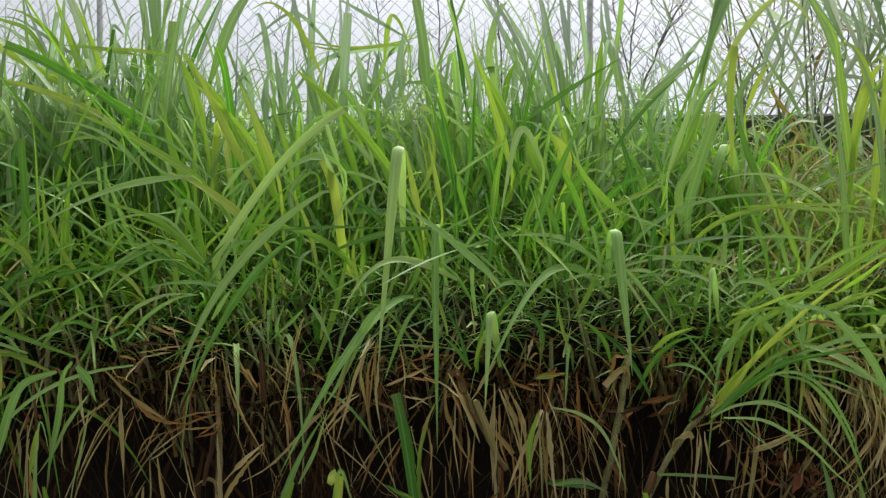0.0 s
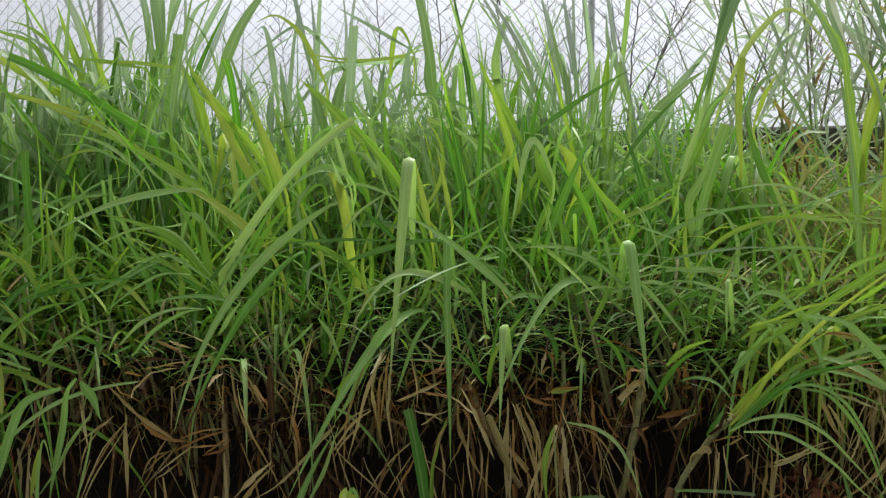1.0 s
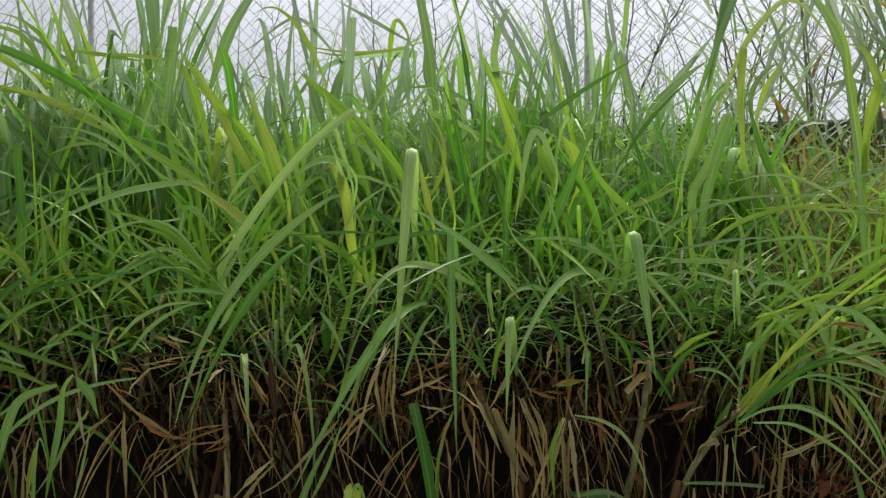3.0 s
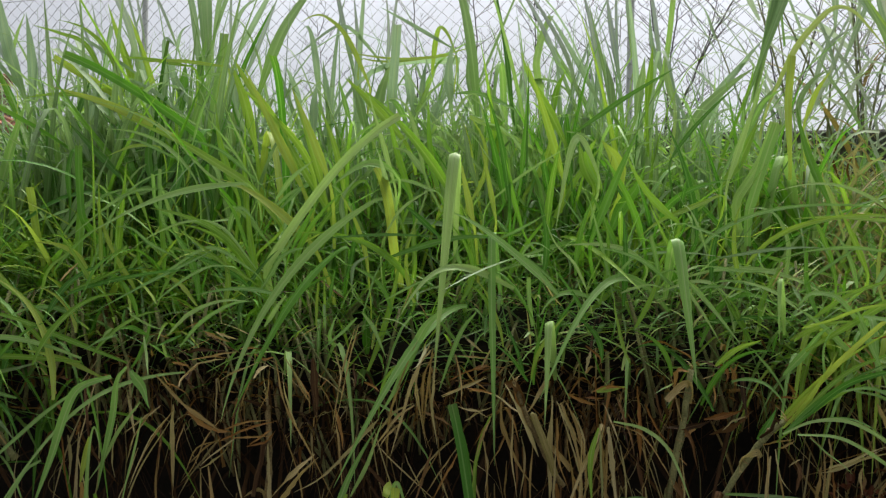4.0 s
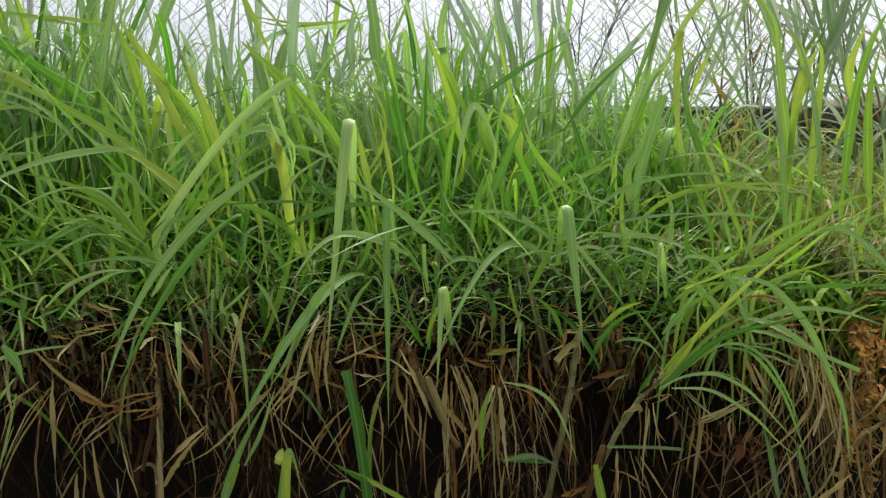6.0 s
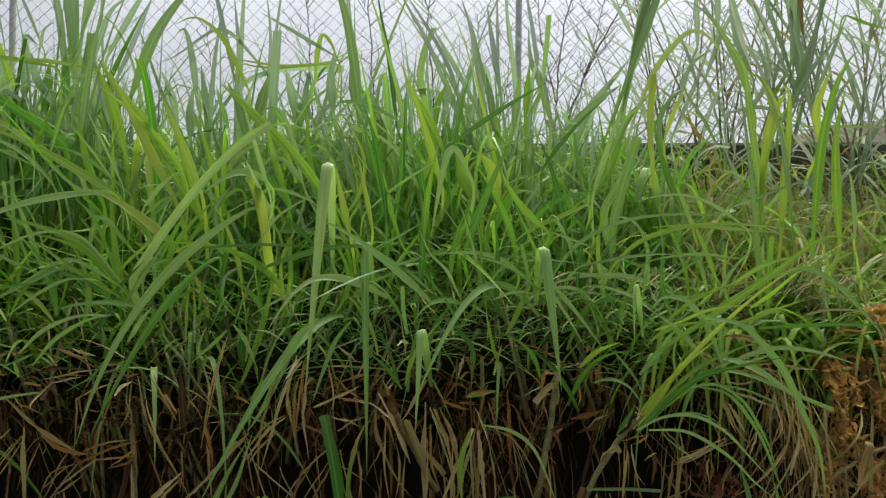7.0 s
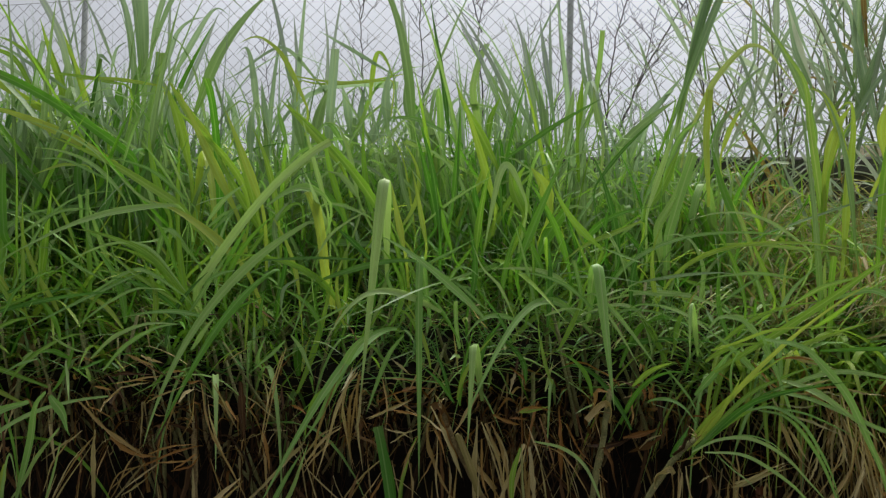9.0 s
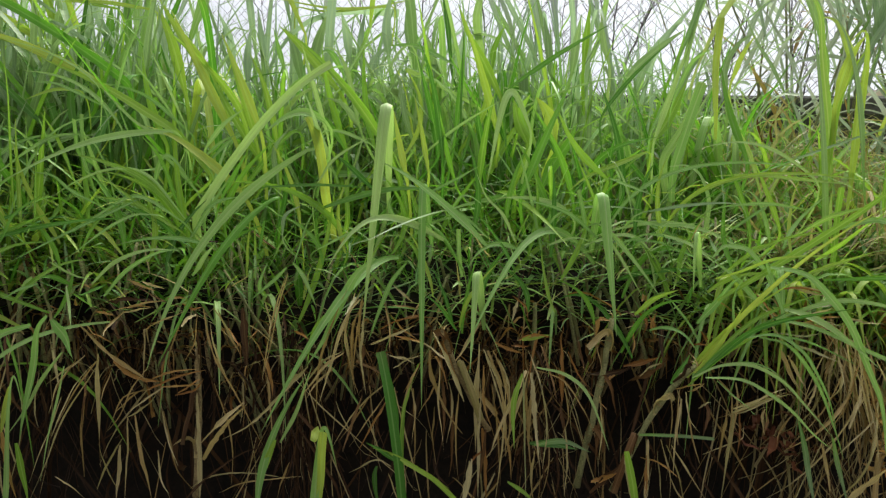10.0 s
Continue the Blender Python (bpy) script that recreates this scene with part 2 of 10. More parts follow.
def raw(name, verts, faces, mat, parent=None, label="", uvs=None, smooth=False):
    me = bpy.data.meshes.new(name)
    me.from_pydata(verts, [], faces)
    if uvs is not None:
        layer = me.uv_layers.new(name="UVMap")
        index = np.empty(len(me.loops), dtype=np.int32)
        me.loops.foreach_get("vertex_index", index)
        layer.data.foreach_set("uv", np.asarray(uvs, dtype=np.float32)[index].ravel())
    if smooth:
        me.polygons.foreach_set("use_smooth", np.ones(len(me.polygons), dtype=bool))
    me.materials.append(mat)
    ob = new(name, me)
    if parent:
        ob.parent = parent
    return tagged(ob, label)


def box(bm, x0, x1, y0, y1, z0, z1, bevel=0.0):
    made = bmesh.ops.create_cube(bm, size=1.0, matrix=Matrix.Translation(((x0 + x1) / 2, (y0 + y1) / 2, (z0 + z1) / 2)) @ Matrix.Diagonal((x1 - x0, y1 - y0, z1 - z0, 1)))
    if bevel:
        edges = list({e for v in made["verts"] for e in v.link_edges})
        bmesh.ops.bevel(bm, geom=edges, offset=bevel, segments=2, affect="EDGES")


def tube(points, radii, sides=6):
    """A bent, tapering rod through the points: verts and faces."""
    pts = [Vector(p) for p in points]
    verts, faces = [], []
    for i, p in enumerate(pts):
        d = (pts[min(i + 1, len(pts) - 1)] - pts[max(i - 1, 0)]).normalized()
        a = d.cross(Vector((0.31, 0.87, 0.39))).normalized()
        b = d.cross(a)
        for k in range(sides):
            w = 2 * math.pi * k / sides
            verts.append(p + (a * math.cos(w) + b * math.sin(w)) * radii[i])
    for i in range(len(pts) - 1):
        for k in range(sides):
            k2 = (k + 1) % sides
            faces.append((i * sides + k, i * sides + k2, (i + 1) * sides + k2, (i + 1) * sides + k))
    faces.append(tuple(range(sides))[::-1])
    faces.append(tuple(range((len(pts) - 1) * sides, len(pts) * sides)))
    return verts, faces


def join(pieces):
    verts, faces = [], []
    for v, f in pieces:
        n = len(verts)
        verts += v
        faces += [tuple(i + n for i in q) for q in f]
    return verts, faces


def blade(p0, mid, p2, width, weight=1.0, cut=0, facing=None, segs=12, fold=0.22, wave=0.0, twist=0.0, root=None, start=None, peak=0.2, spine=None, ragged=0.0):
    """One leaf from its foot p0 through mid to its tip p2, folded along the midrib. weight: how sharply it bends at mid.
    cut: it ends blunt. spine: the points of its midrib, in place of the three. ragged: how torn its edges are. Returns verts, faces and uvs."""
    p0, mid, p2 = Vector(p0), Vector(mid), Vector(p2)
    p1 = (mid * (2 + 2 * weight) - p0 - p2) / (2 * weight)
    centre = []
    for i in range(segs + 1):
        s = i / segs
        a, b, c = (1 - s) ** 2, 2 * weight * s * (1 - s), s * s
        centre.append((p0 * a + p1 * b + p2 * c) / (a + b + c))
    if spine:
        centre, segs = list(spine), len(spine) - 1
    if root is not None:
        # the lower part of the leaf, down to where it grows from the ground
        root, k = Vector(root), 7
        t0 = (centre[1] - centre[0]).normalized() * (p0 - root).length * 0.7
        t1 = Vector((0, 0, 0.1))
        low = []
        for i in range(k):
            s = i / k
            low.append(root * (2 * s ** 3 - 3 * s ** 2 + 1) + t1 * (s ** 3 - 2 * s ** 2 + s) + p0 * (3 * s ** 2 - 2 * s ** 3) + t0 * (s ** 3 - s ** 2))
        centre = low + centre
        segs += k
    length = [0.0]
    for i in range(segs):
        length.append(length[-1] + (centre[i + 1] - centre[i]).length)
    total = max(length[-1], 1e-6)
    verts, uvs, faces = [], [], []
    side = Vector(start) if start is not None else None
    skip = 7 if root is not None else 0
    for i, p in enumerate(centre):
        v = length[i] / total
        d = (centre[min(i + 1, segs)] - centre[max(i - 1, 0)]).normalized()
        if facing is not None and start is None:
            want = d.cross(Vector(facing))
        else:
            want = d.cross(Vector((0, 0, 1))) if side is None else side - d * side.dot(d)
        if want.length < 1e-4:
            want = side or Vector((1, 0, 0))
        want = want.normalized()
        if side is not None and want.dot(side) < 0:
            want = -want
        side = want
        up = side.cross(d)
        tw = twist * (v - 0.5)
        across = side * math.cos(tw) + up * math.sin(tw)
        up = across.cross(d)
        if cut:
            w = width * (0.7 + 0.3 * min(1, v * 3))
        else:
            m = max(0.0, (length[i] - length[skip]) / max(total - length[skip], 1e-6))
            w = width * (0.36 + 0.64 * min(1, m * 3.5)) * (1 - max(0, (m - peak) / (1 - peak)) ** 1.35) + 0.0008
        p = p + up * wave * math.sin(v * 9.0 + p0.x * 50)
        near = far = w / 2
        if ragged:
            near *= 1 + ragged * 2 * noise.noise(Vector((p0.x * 91, i * 0.9, p0.z * 57)))
            far *= 1 + ragged * 2 * noise.noise(Vector((p0.x * 73, i * 0.9, p0.z * 41 + 9)))
            fold = 0.3 + 0.35 * noise.noise(Vector((p0.x * 37, i * 0.4, p0.z * 29)))
        verts += [p - across * near, p - up * (w * fold), p + across * far]
        uvs += [(0, v), (0.5, v), (1, v)]
        if i:
            k = 3 * i
            faces += [(k - 3, k - 2, k + 1, k), (k - 2, k - 1, k + 2, k + 1)]
    return verts, faces, uvs


def tuft_leaf(kin, kind, width, p0, mid, p2, weight=1.0, cut=0):
    """One leaf of a tuft as a part of its own."""
    owner = home(kin, p0[0])
    turn = random.uniform(-0.5, 0.5)
    root = None
    if kind not in "sbo":
        rx, ry = p0[0] + random.gauss(0, 0.12 if kind == "q" else 0.03), max(p0[1], 1.8) + random.uniform(0.0, 0.06)
        if p0[2] > slope(rx, ry) + 0.18:
            root = (rx, ry, max(slope(rx, ry) - 0.02, p0[2] - random.uniform(0.08, 0.2)))
    v, f, u = blade(p0, mid, p2, width * (0.62 if kind in "sbo" else 0.75), weight, cut, facing=(turn, -1.0, 0.35), fold=random.uniform(0.08, 0.25), segs=16, wave=0.003 if kind in "sbo" else 0.002, twist=random.uniform(-0.5, 0.5) * (0.3 if weight >= 3 else 1), root=root,
                    start=(1, turn * 0.4, 0) if weight >= 3 else None, peak=0.42 if weight >= 3 else 0.2, ragged=0.45 if kind in "sbo" else 0.0)
    name = "dry_leaf" if kind in "sbo" else "leaf"
    ob = raw(name, v, f, LEAF[kind], owner, uvs=u, smooth=True)
    ob.matrix_parent_inverse = Matrix.Translation(-owner.location)
    return ob


def spine_leaf(kin, kind, width, points, cut=0):
    """One leaf of a tuft whose midrib runs smoothly through three to nine points, foot first."""
    pts = [Vector(p) for p in points]
    owner = home(kin, pts[0].x)
    ends = [pts[0] * 2 - pts[1]] + pts + [pts[-1] * 2 - pts[-2]]
    spine = []
    for i in range(1, len(ends) - 2):
        a, b, c, d = ends[i - 1:i + 3]
        for k in range(5):
            t = k / 5
            spine.append((b * 2 + (c - a) * t + (a * 2 - b * 5 + c * 4 - d) * t ** 2 + (b * 3 - a - c * 3 + d) * t ** 3) / 2)
    spine.append(pts[-1])
    dead = kind in "sbot"
    root = None
    if not dead:
        rx, ry = pts[0].x + random.gauss(0, 0.03), max(pts[0].y, 1.8) + random.uniform(0.0, 0.06)
        if pts[0].z > slope(rx, ry) + 0.18:
            root = (rx, ry, max(slope(rx, ry) - 0.02, pts[0].z - random.uniform(0.06, 0.22)))
    turn = random.uniform(-0.45, 0.45)
    v, f, u = blade(pts[0], pts[1], pts[-1], width * (0.68 if dead else 1), 1, cut and not dead, facing=(turn, -1.0, 0.3), fold=random.uniform(0.2, 0.42) if dead else random.uniform(0.06, 0.2), wave=0.0015 if dead else 0.0015,
                    twist=random.uniform(-0.7, 0.7) * (4 if dead else 1), root=root, ragged=0.45 if dead else 0.0, peak=0.75 if dead and cut else random.uniform(0.3, 0.5), spine=spine)
    ob = raw("dry_leaf" if dead else "leaf", v, f, LEAF[kind], owner, uvs=u, smooth=True)
    ob.matrix_parent_inverse = Matrix.Translation(-owner.location)
    return ob


def slope(x, y):
    """Height of the bank's top, which rises from its lip to the wall under the fence."""
    lip = 0.95 + 0.03 * math.sin(x * 2.3) + 0.02 * math.sin(x * 5.1 + 1)
    return lip + 0.36 * max(0.0, y - 1.75) + 0.03 * noise.noise(Vector((x * 2, y * 2, 0)))


def fence_y(x):
    """The fence and its wall run at a slight angle to the bank."""
    return 3.4 - 0.129 * (x - 0.757)


# ---- the bank, the wall and the ground ----
def build_bank():
    xs = np.linspace(-7, 7, 71)
    prof = [(0.0, 2.1), (0.25, 2.12), (0.5, 2.15), (0.7, 2.12), (0.82, 2.02), (0.9, 1.88)]
    verts, faces = [], []
    rows = len(prof) + 9
    for x in xs:
        x = float(x)
        for z, y in prof:
            n = noise.noise(Vector((x * 3, z * 6, 3))) * 0.06
            verts.append((x, y + n, z))
        for k in range(9):
            y = 1.8 + (fence_y(x) - 0.02 - 1.8) * k / 8
            verts.append((x, y, slope(x, y)))
    for i in range(len(xs) - 1):
        for k in range(rows - 1):
            a = i * rows + k
            faces.append((a, a + rows, a + rows + 1, a + 1))
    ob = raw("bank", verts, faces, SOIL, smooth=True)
    tagged(ob, "steep soil bank under overhanging grass, its shade put into the near-black colour", "bank", kind="structure")


build_bank()

bm = bmesh.new()
bmesh.ops.create_grid(bm, x_segments=24, y_segments=24, size=1500)
ob = part("ground", bm, GROUND)
ob.location = (0, 0, -0.02)
tagged(ob, "flat rough ground reaching to the horizon", "ground", kind="structure")

bm = bmesh.new()
box(bm, -8, 8, -3.0, 2.05, -0.2, 0.0)
tagged(part("road", bm, ASPHALT), "worn grey asphalt along the foot of the bank", "road", kind="structure")


# Unseen wall, added behind the viewpoint to keep southern sky off the bank.
bm = bmesh.new()
box(bm, -9, 9, -3.3, -3.0, 0.0, 6.5)
tagged(part("wall_south", bm, GREYWALL), "unseen plain wall behind the viewpoint, added to shade the bank", "wall", kind="structure")


def build_wall():
    x0, x1 = -7.0, 7.0
    verts, faces = [], []
    n = 57
    for i in range(n):
        x = x0 + (x1 - x0) * i / (n - 1)
        y = fence_y(x)
        j = 0.008 * noise.noise(Vector((x * 3, 1, 1)))
        for dy, z in ((-0.06, 0.0), (-0.06, 1.76), (-0.075, 1.765), (-0.075 + j, 1.84 + j), (-0.06 + j, 1.855 + j), (0.07, 1.855 + j), (0.08, 0.0)):
            verts.append((x, y + dy, z))
    for i in range(n - 1):
        for k in range(6):
            a = i * 7 + k
            faces.append((a, a + 7, a + 8, a + 1))
    tagged(raw("retaining_wall", verts, faces, CONCRETE), "low dark weathered concrete wall carrying the fence", "wall", kind="structure")


build_wall()


# ---- chain-link fence ----
def wire_top(x):
    """The fence's upper edge climbs a little along its run."""
    return 2.833 + 0.0255 * (x - 0.757)


def build_fence():
    fence = new("chain_link_fence")
    tagged(fence, "galvanised chain-link fence with round steel posts", "fence")
    px = [0.757 + 2.735 * k for k in (-2, -1, 0, 1)]
    for x in px:
        y = fence_y(x)
        v, f = tube([(x, y, 1.7), (x + 0.012, y, 2.862)], [0.017, 0.017], 14)
        post = raw("post", v, f, STEEL, fence, smooth=False)
        v, f = tube([(x + 0.012, y, 2.857), (x + 0.012, y, 2.887), (x + 0.012, y, 2.897)], [0.0182, 0.0182, 0.015], 14)
        raw("cap", v, f, surface("post_cap", (0.22, 0.22, 0.23), (0.34, 0.34, 0.35), 20.0) if "post_cap" not in bpy.data.materials else bpy.data.materials["post_cap"], post, "grey plastic cap")
    cell, lift, top, low = 0.039, 0.038, 2.83, 1.84
    steps = int((top - low) / lift)
    for b in range(len(px) - 1):
        pieces = []
        xa, xb = px[b], px[b + 1]
        count = int((xb - xa) / cell)
        wide = (xb - xa) / count
        for i in range(count):
            sag = 0.006 * math.sin(i * 0.7)
            pts = []
            for s in range(steps + 1):
                right_side = (s + i) % 2
                x = xa + wide * (i + (0.98 if right_side else 0.02)) + 0.004 * noise.noise(Vector((i * 0.4, s * 0.5, b)))
                pts.append((x, fence_y(x) - 0.024 + 0.004 * (s % 2), wire_top(x) - 0.003 - lift * s + sag))
            pieces.append(tube(pts, [0.0018] * len(pts), 4))
        v, f = join(pieces)
        raw("wire_mesh", v, f, WIRE, fence)
        for drop, r in ((0.0, 0.0016), (0.9, 0.0014)):
            spots = [xa + (xb - xa) * k / 8 for k in range(9)]
            pts = [(x, fence_y(x) - 0.022, wire_top(x) - drop - 0.012 * math.sin(math.pi * k / 8)) for k, x in enumerate(spots)]
            v, f = tube(pts, [r] * 9, 5)
            raw("tension_wire", v, f, WIRE, fence)


build_fence()


# ---- the house beyond the fence ----
def build_house():
    """A house seen at an angle: its front recedes to the right. The origin is the front corner of the lower eave."""
    house = new("house")
    house.matrix_basis = pose(HOUSE[0], HOUSE[1], 0, 0, 0, 49)
    tagged(house, "red-brown house with cream fascias and two clay-tile roofs", "house")
    low, high = HOUSE[2], HOUSE[3]
    bm = bmesh.new()
    box(bm, -6.0, -0.25, 0.45, 6.0, 0.0, low - 0.02)
    part("ground_floor_wall", bm, REDWALL, house)
    # Upper wall: shade under the eave is painted in as a darker plaster.
    bm = bmesh.new()
    box(bm, -6.0, 0.1, 1.3, 6.0, low, high - 0.03)
    part("upper_wall", bm, surface("eave_shade_plaster", (0.12, 0.06, 0.05), (0.17, 0.09, 0.08), 3.0), house)

    def roof(name, x1, y0, y1, z0, z1, hip):
        """Courses of barrel tiles on a slope; hip: how far its right end draws in towards the top."""
        x0, pitch, courses = -6.0, 0.11, max(3, round((y1 - y0) / 0.3))
        pieces, single = [], []
        rise, run = (z1 - z0) / courses, (y1 - y0) / courses
        v, f = tube([(0, 0, 0.02), (0, run * 1.15, rise * 1.15)], [0.053, 0.043], 6)
        tile = bpy.data.meshes.new("tile")
        tile.from_pydata(v, [], f)
        tile.materials.append(TILE)
        n = int((x1 - x0) / pitch)
        for i in range(n):
            for c in range(courses):
                w0, w1 = c / courses, (c + 1.15) / courses
                x = x0 + pitch * (i + 0.5)
                if x > x1 - hip * w0:
                    continue
                d = 0.012 * random.random()
                if x > x1 - 2.4:
                    single.append((x, y0 + run * c, z0 + rise * c + 0.01 + d))
                    continue
                pieces.append(tube([(x, y0 + (y1 - y0) * w0, z0 + (z1 - z0) * w0 + 0.03 + d), (x, y0 + (y1 - y0) * min(w1, 1), z0 + (z1 - z0) * min(w1, 1) + 0.01 + d)], [0.053, 0.043], 6))
        top = raw(name, *join(pieces), TILE, house, "weathered orange clay barrel tiles")
        for place in single:
            ob = new("tile", tile)
            ob.location = place
            ob.parent = top
        v = [(x0, y0, z0), (x1, y0, z0), (x1 - hip, y1, z1), (x0, y1, z1), (x0, y0, z0 - 0.05), (x1, y0, z0 - 0.05), (x1 - hip, y1, z1 - 0.05), (x0, y1, z1 - 0.05)]
        raw("deck", v, [(0, 1, 2, 3), (7, 6, 5, 4), (0, 4, 5, 1), (1, 5, 6, 2), (2, 6, 7, 3), (3, 7, 4, 0)], TILE, top)
        bm = bmesh.new()
        box(bm, x0, x1 - 0.02, y0 + 0.02, y0 + 0.07, z0 - 0.17, z0 - 0.052, 0.01)
        part("fascia", bm, PLASTER, top, "cream painted fascia board")
        v, f = tube([(x1, y0, z0 + 0.05), (x1 - hip, y1, z1 + 0.07)], [0.06, 0.06], 8)
        raw("hip_tiles", v, f, TILE, top)

    roof("lower_roof", 0.0, 0.0, 1.3, low, low + 0.6, 0.75)
    roof("upper_roof", -0.02, 0.7, 3.4, high, high + 0.66, 1.2)
    bm = bmesh.new()
    box(bm, -2.4, -1.4, 0.43, 0.5, 0.6, 1.9, 0.01)
    part("shutter", bm, surface("dark_shutter", (0.03, 0.02, 0.02), (0.05, 0.035, 0.03), 8.0), house)


HOUSE = (-6.95, 9.9, 3.03, 3.92)
random.seed(3)
build_house()


def yucca(x, y, z, label):
    """A trunk with rosettes of stiff pointed leaves."""
    root = tagged(new("yucca"), label, "yucca")
    v, f = tube([(x, y, 0), (x + 0.05, y, z * 0.5), (x, y, z)], [0.09, 0.08, 0.07], 10)
    raw("trunk", v, f, BARK, root, smooth=True)
    for k in range(9):
        hx, hy, hz = x + random.gauss(0, 0.7), y + random.gauss(0, 0.25), z + random.uniform(-0.1, 0.22)
        v, f = tube([(x, y, z - 0.3), ((x + hx) / 2, (y + hy) / 2, z), (hx, hy, hz)], [0.03, 0.025, 0.02], 7)
        raw("limb", v, f, BARK, root, smooth=True)
        for _ in range(14):
            d = Vector((random.gauss(0, 1), random.gauss(0, 1), random.gauss(0.25, 0.4))).normalized() * random.uniform(0.4, 0.7)
            p0 = Vector((hx, hy, hz))
            v, f, u = blade(p0, p0 + d * 0.55 + Vector((0, 0, 0.04)), p0 + d, 0.11, 1, 0, None, 5, 0.2)
            raw("leaf", v, f, LEAF["S"], root, uvs=u)


yucca(-9.05, 10.7, 4.35, "grey-green spiky yucca behind the tiled roof")
bm = bmesh.new()
box(bm, 5.2, 9.0, 7.0, 11.0, 0.0, 2.75, 0.03)
for v in bm.verts:
    if v.co.z > 2:
        v.co.z += (v.co.x - 5.2) * 0.12
shed = part("outbuilding", bm, PLASTER)
tagged(shed, "low beige plastered outbuilding beyond the fence", "building")


# ---- grass ----
def tuft(label, x, y, group="grass tufts on the bank"):
    e = new("grass_tuft")
    e.location = (x, y, slope(x, y))
    return tagged(e, label, "grass tuft", group)


SHAPES = {}


def stock(key, kind, count, reach, high, droops, widths):
    """A stock of leaf shapes, foot at the origin, arching along +x, shared by the tufts."""
    SHAPES[key] = []
    for k in range(count):
        r, h = random.uniform(*reach), random.uniform(*high)
        v, f, u = blade((0, 0, 0), (r * 0.47, 0, h * random.uniform(0.52, 0.66)), (r, 0.06 * random.uniform(-1, 1), h * random.choice(droops)), random.uniform(*widths),
                        random.uniform(0.8, 1.5), 0, None, 9, random.uniform(0.1, 0.3), 0.002, random.uniform(-1.6, 1.6))
        me = bpy.data.meshes.new("leaf")
        me.from_pydata(v, [], f)
        layer = me.uv_layers.new(name="UVMap")
        for lp in me.loops:
            layer.data[lp.index].uv = u[lp.vertex_index]
        me.polygons.foreach_set("use_smooth", np.ones(len(me.polygons), dtype=bool))
        me.materials.append(LEAF[kind])
        SHAPES[key].append(me)


for kind in "gypdsrh":
    stock(kind, kind, 18, (0.18, 0.6), (0.22, 0.5), (1.2, 1.05, 0.9, 0.75, 0.5, 1.3), (0.010, 0.028))
for kind in "GYPRH":
    stock(kind, kind.lower(), 14, (0.05, 0.34), (0.42, 0.64), (1.35, 1.3, 1.2, 1.0, 0.7, 0.5), (0.018, 0.036))
for key, kind in (("1", "g"), ("2", "p"), ("3", "y"), ("4", "h")):
    stock(key, kind, 14, (0.38, 0.68), (0.14, 0.36), (1.3, 1.05, 0.85, 0.5, 0.1), (0.012, 0.028))
v, f = tube([(0, 0, 0), (0.006, 0, 0.2), (0.0, 0, 0.4)], [0.006, 0.005, 0.003], 6)
stem_mesh = bpy.data.meshes.new("stem")
stem_mesh.from_pydata(v, [], f)
stem_mesh.materials.append(GREENCANE)


def grow(root, x, y, kinds, tillers, size, spread=0.12, lean=18, leaves=5, thin=1.0):
    """Tillers of a tuft: a stem each, with leaves in two ranks."""
    home = Matrix.Translation(-root.location)
    for _ in range(tillers):
        bx, by = x + random.gauss(0, spread), y + random.gauss(0, spread * 0.7)
        by = max(1.84, min(by, fence_y(bx) - 0.14))
        s = size * random.uniform(0.75, 1.2)
        tilt = home @ pose(bx, by, slope(bx, by) - 0.02, random.gauss(0, lean), random.gauss(0, lean), random.uniform(0, 360))
        st = new("stem", stem_mesh)
        st.parent = root
        st.matrix_basis = tilt @ Matrix.Diagonal((1, 1, s, 1))
        turn = random.uniform(0, 180)
        for k in range(leaves):
            h = 0.4 * s * (k + 0.6) / leaves
            kind = random.choice(kinds)
            ob = new("leaf", random.choice(SHAPES[kind]))
            ob.parent = root
            g = s * random.uniform(0.65, 1.25)
            ob.matrix_basis = tilt @ pose(0, 0, h, random.gauss(0, 10), random.uniform(-12, 35), turn + 180 * (k % 2) + random.gauss(0, 25)) @ Matrix.Diagonal((g, g * thin * random.uniform(0.7, 1.1), g, 1))


def plant_tufts():
    random.seed(11)
    for row, (y, step) in enumerate(((1.98, 0.20), (2.14, 0.22), (2.36, 0.24), (2.62, 0.30), (2.9, 0.36), (3.15, 0.45))):
        x = -1.05 * y - 0.3 + 0.1 * (row % 2)
        while x < 0.98 * y + 0.3:
            px = x + random.uniform(-0.06, 0.06)
            yellow = px > 0.50 * y
            kinds = "yy3ysps" if yellow else random.choice(("g1yp2", "g1y3", "1h4p", "14yg", "y2g3"))
            if row == 0 and not yellow:
                kinds = random.choice(("ggyp", "gyhg", "ghp"))
            size = random.uniform(0.75, 1.05) * (0.85 if row else 0.6)
            lean = 31
            if yellow:
                size *= 0.66 if row < 3 else 0.6
                label = "yellowing low grass tuft with dry leaves"
            elif row >= 2:
                kinds = random.choice(("Hg3h", "GHh1", "H2gp", "4hPH"))
                size = (0.95, 0.9, 0.84, 0.76)[row - 2] * random.uniform(0.8, 1.15)
                lean = 21
                if px < -0.71 * y:
                    size *= 0.5
                if px > 0.27 * y:
                    size *= 0.8
                label = "tall upright green grass tuft below the fence"
            else:
                label = "lush bright green broad-bladed grass tuft"
            root = tuft(label, px, y)
            grow(root, px, y + random.uniform(-0.05, 0.05), kinds, 5 if row < 4 else 4, size, lean=lean, thin=(0.6, 0.75, 0.9, 1, 1, 1)[row])
            x += step


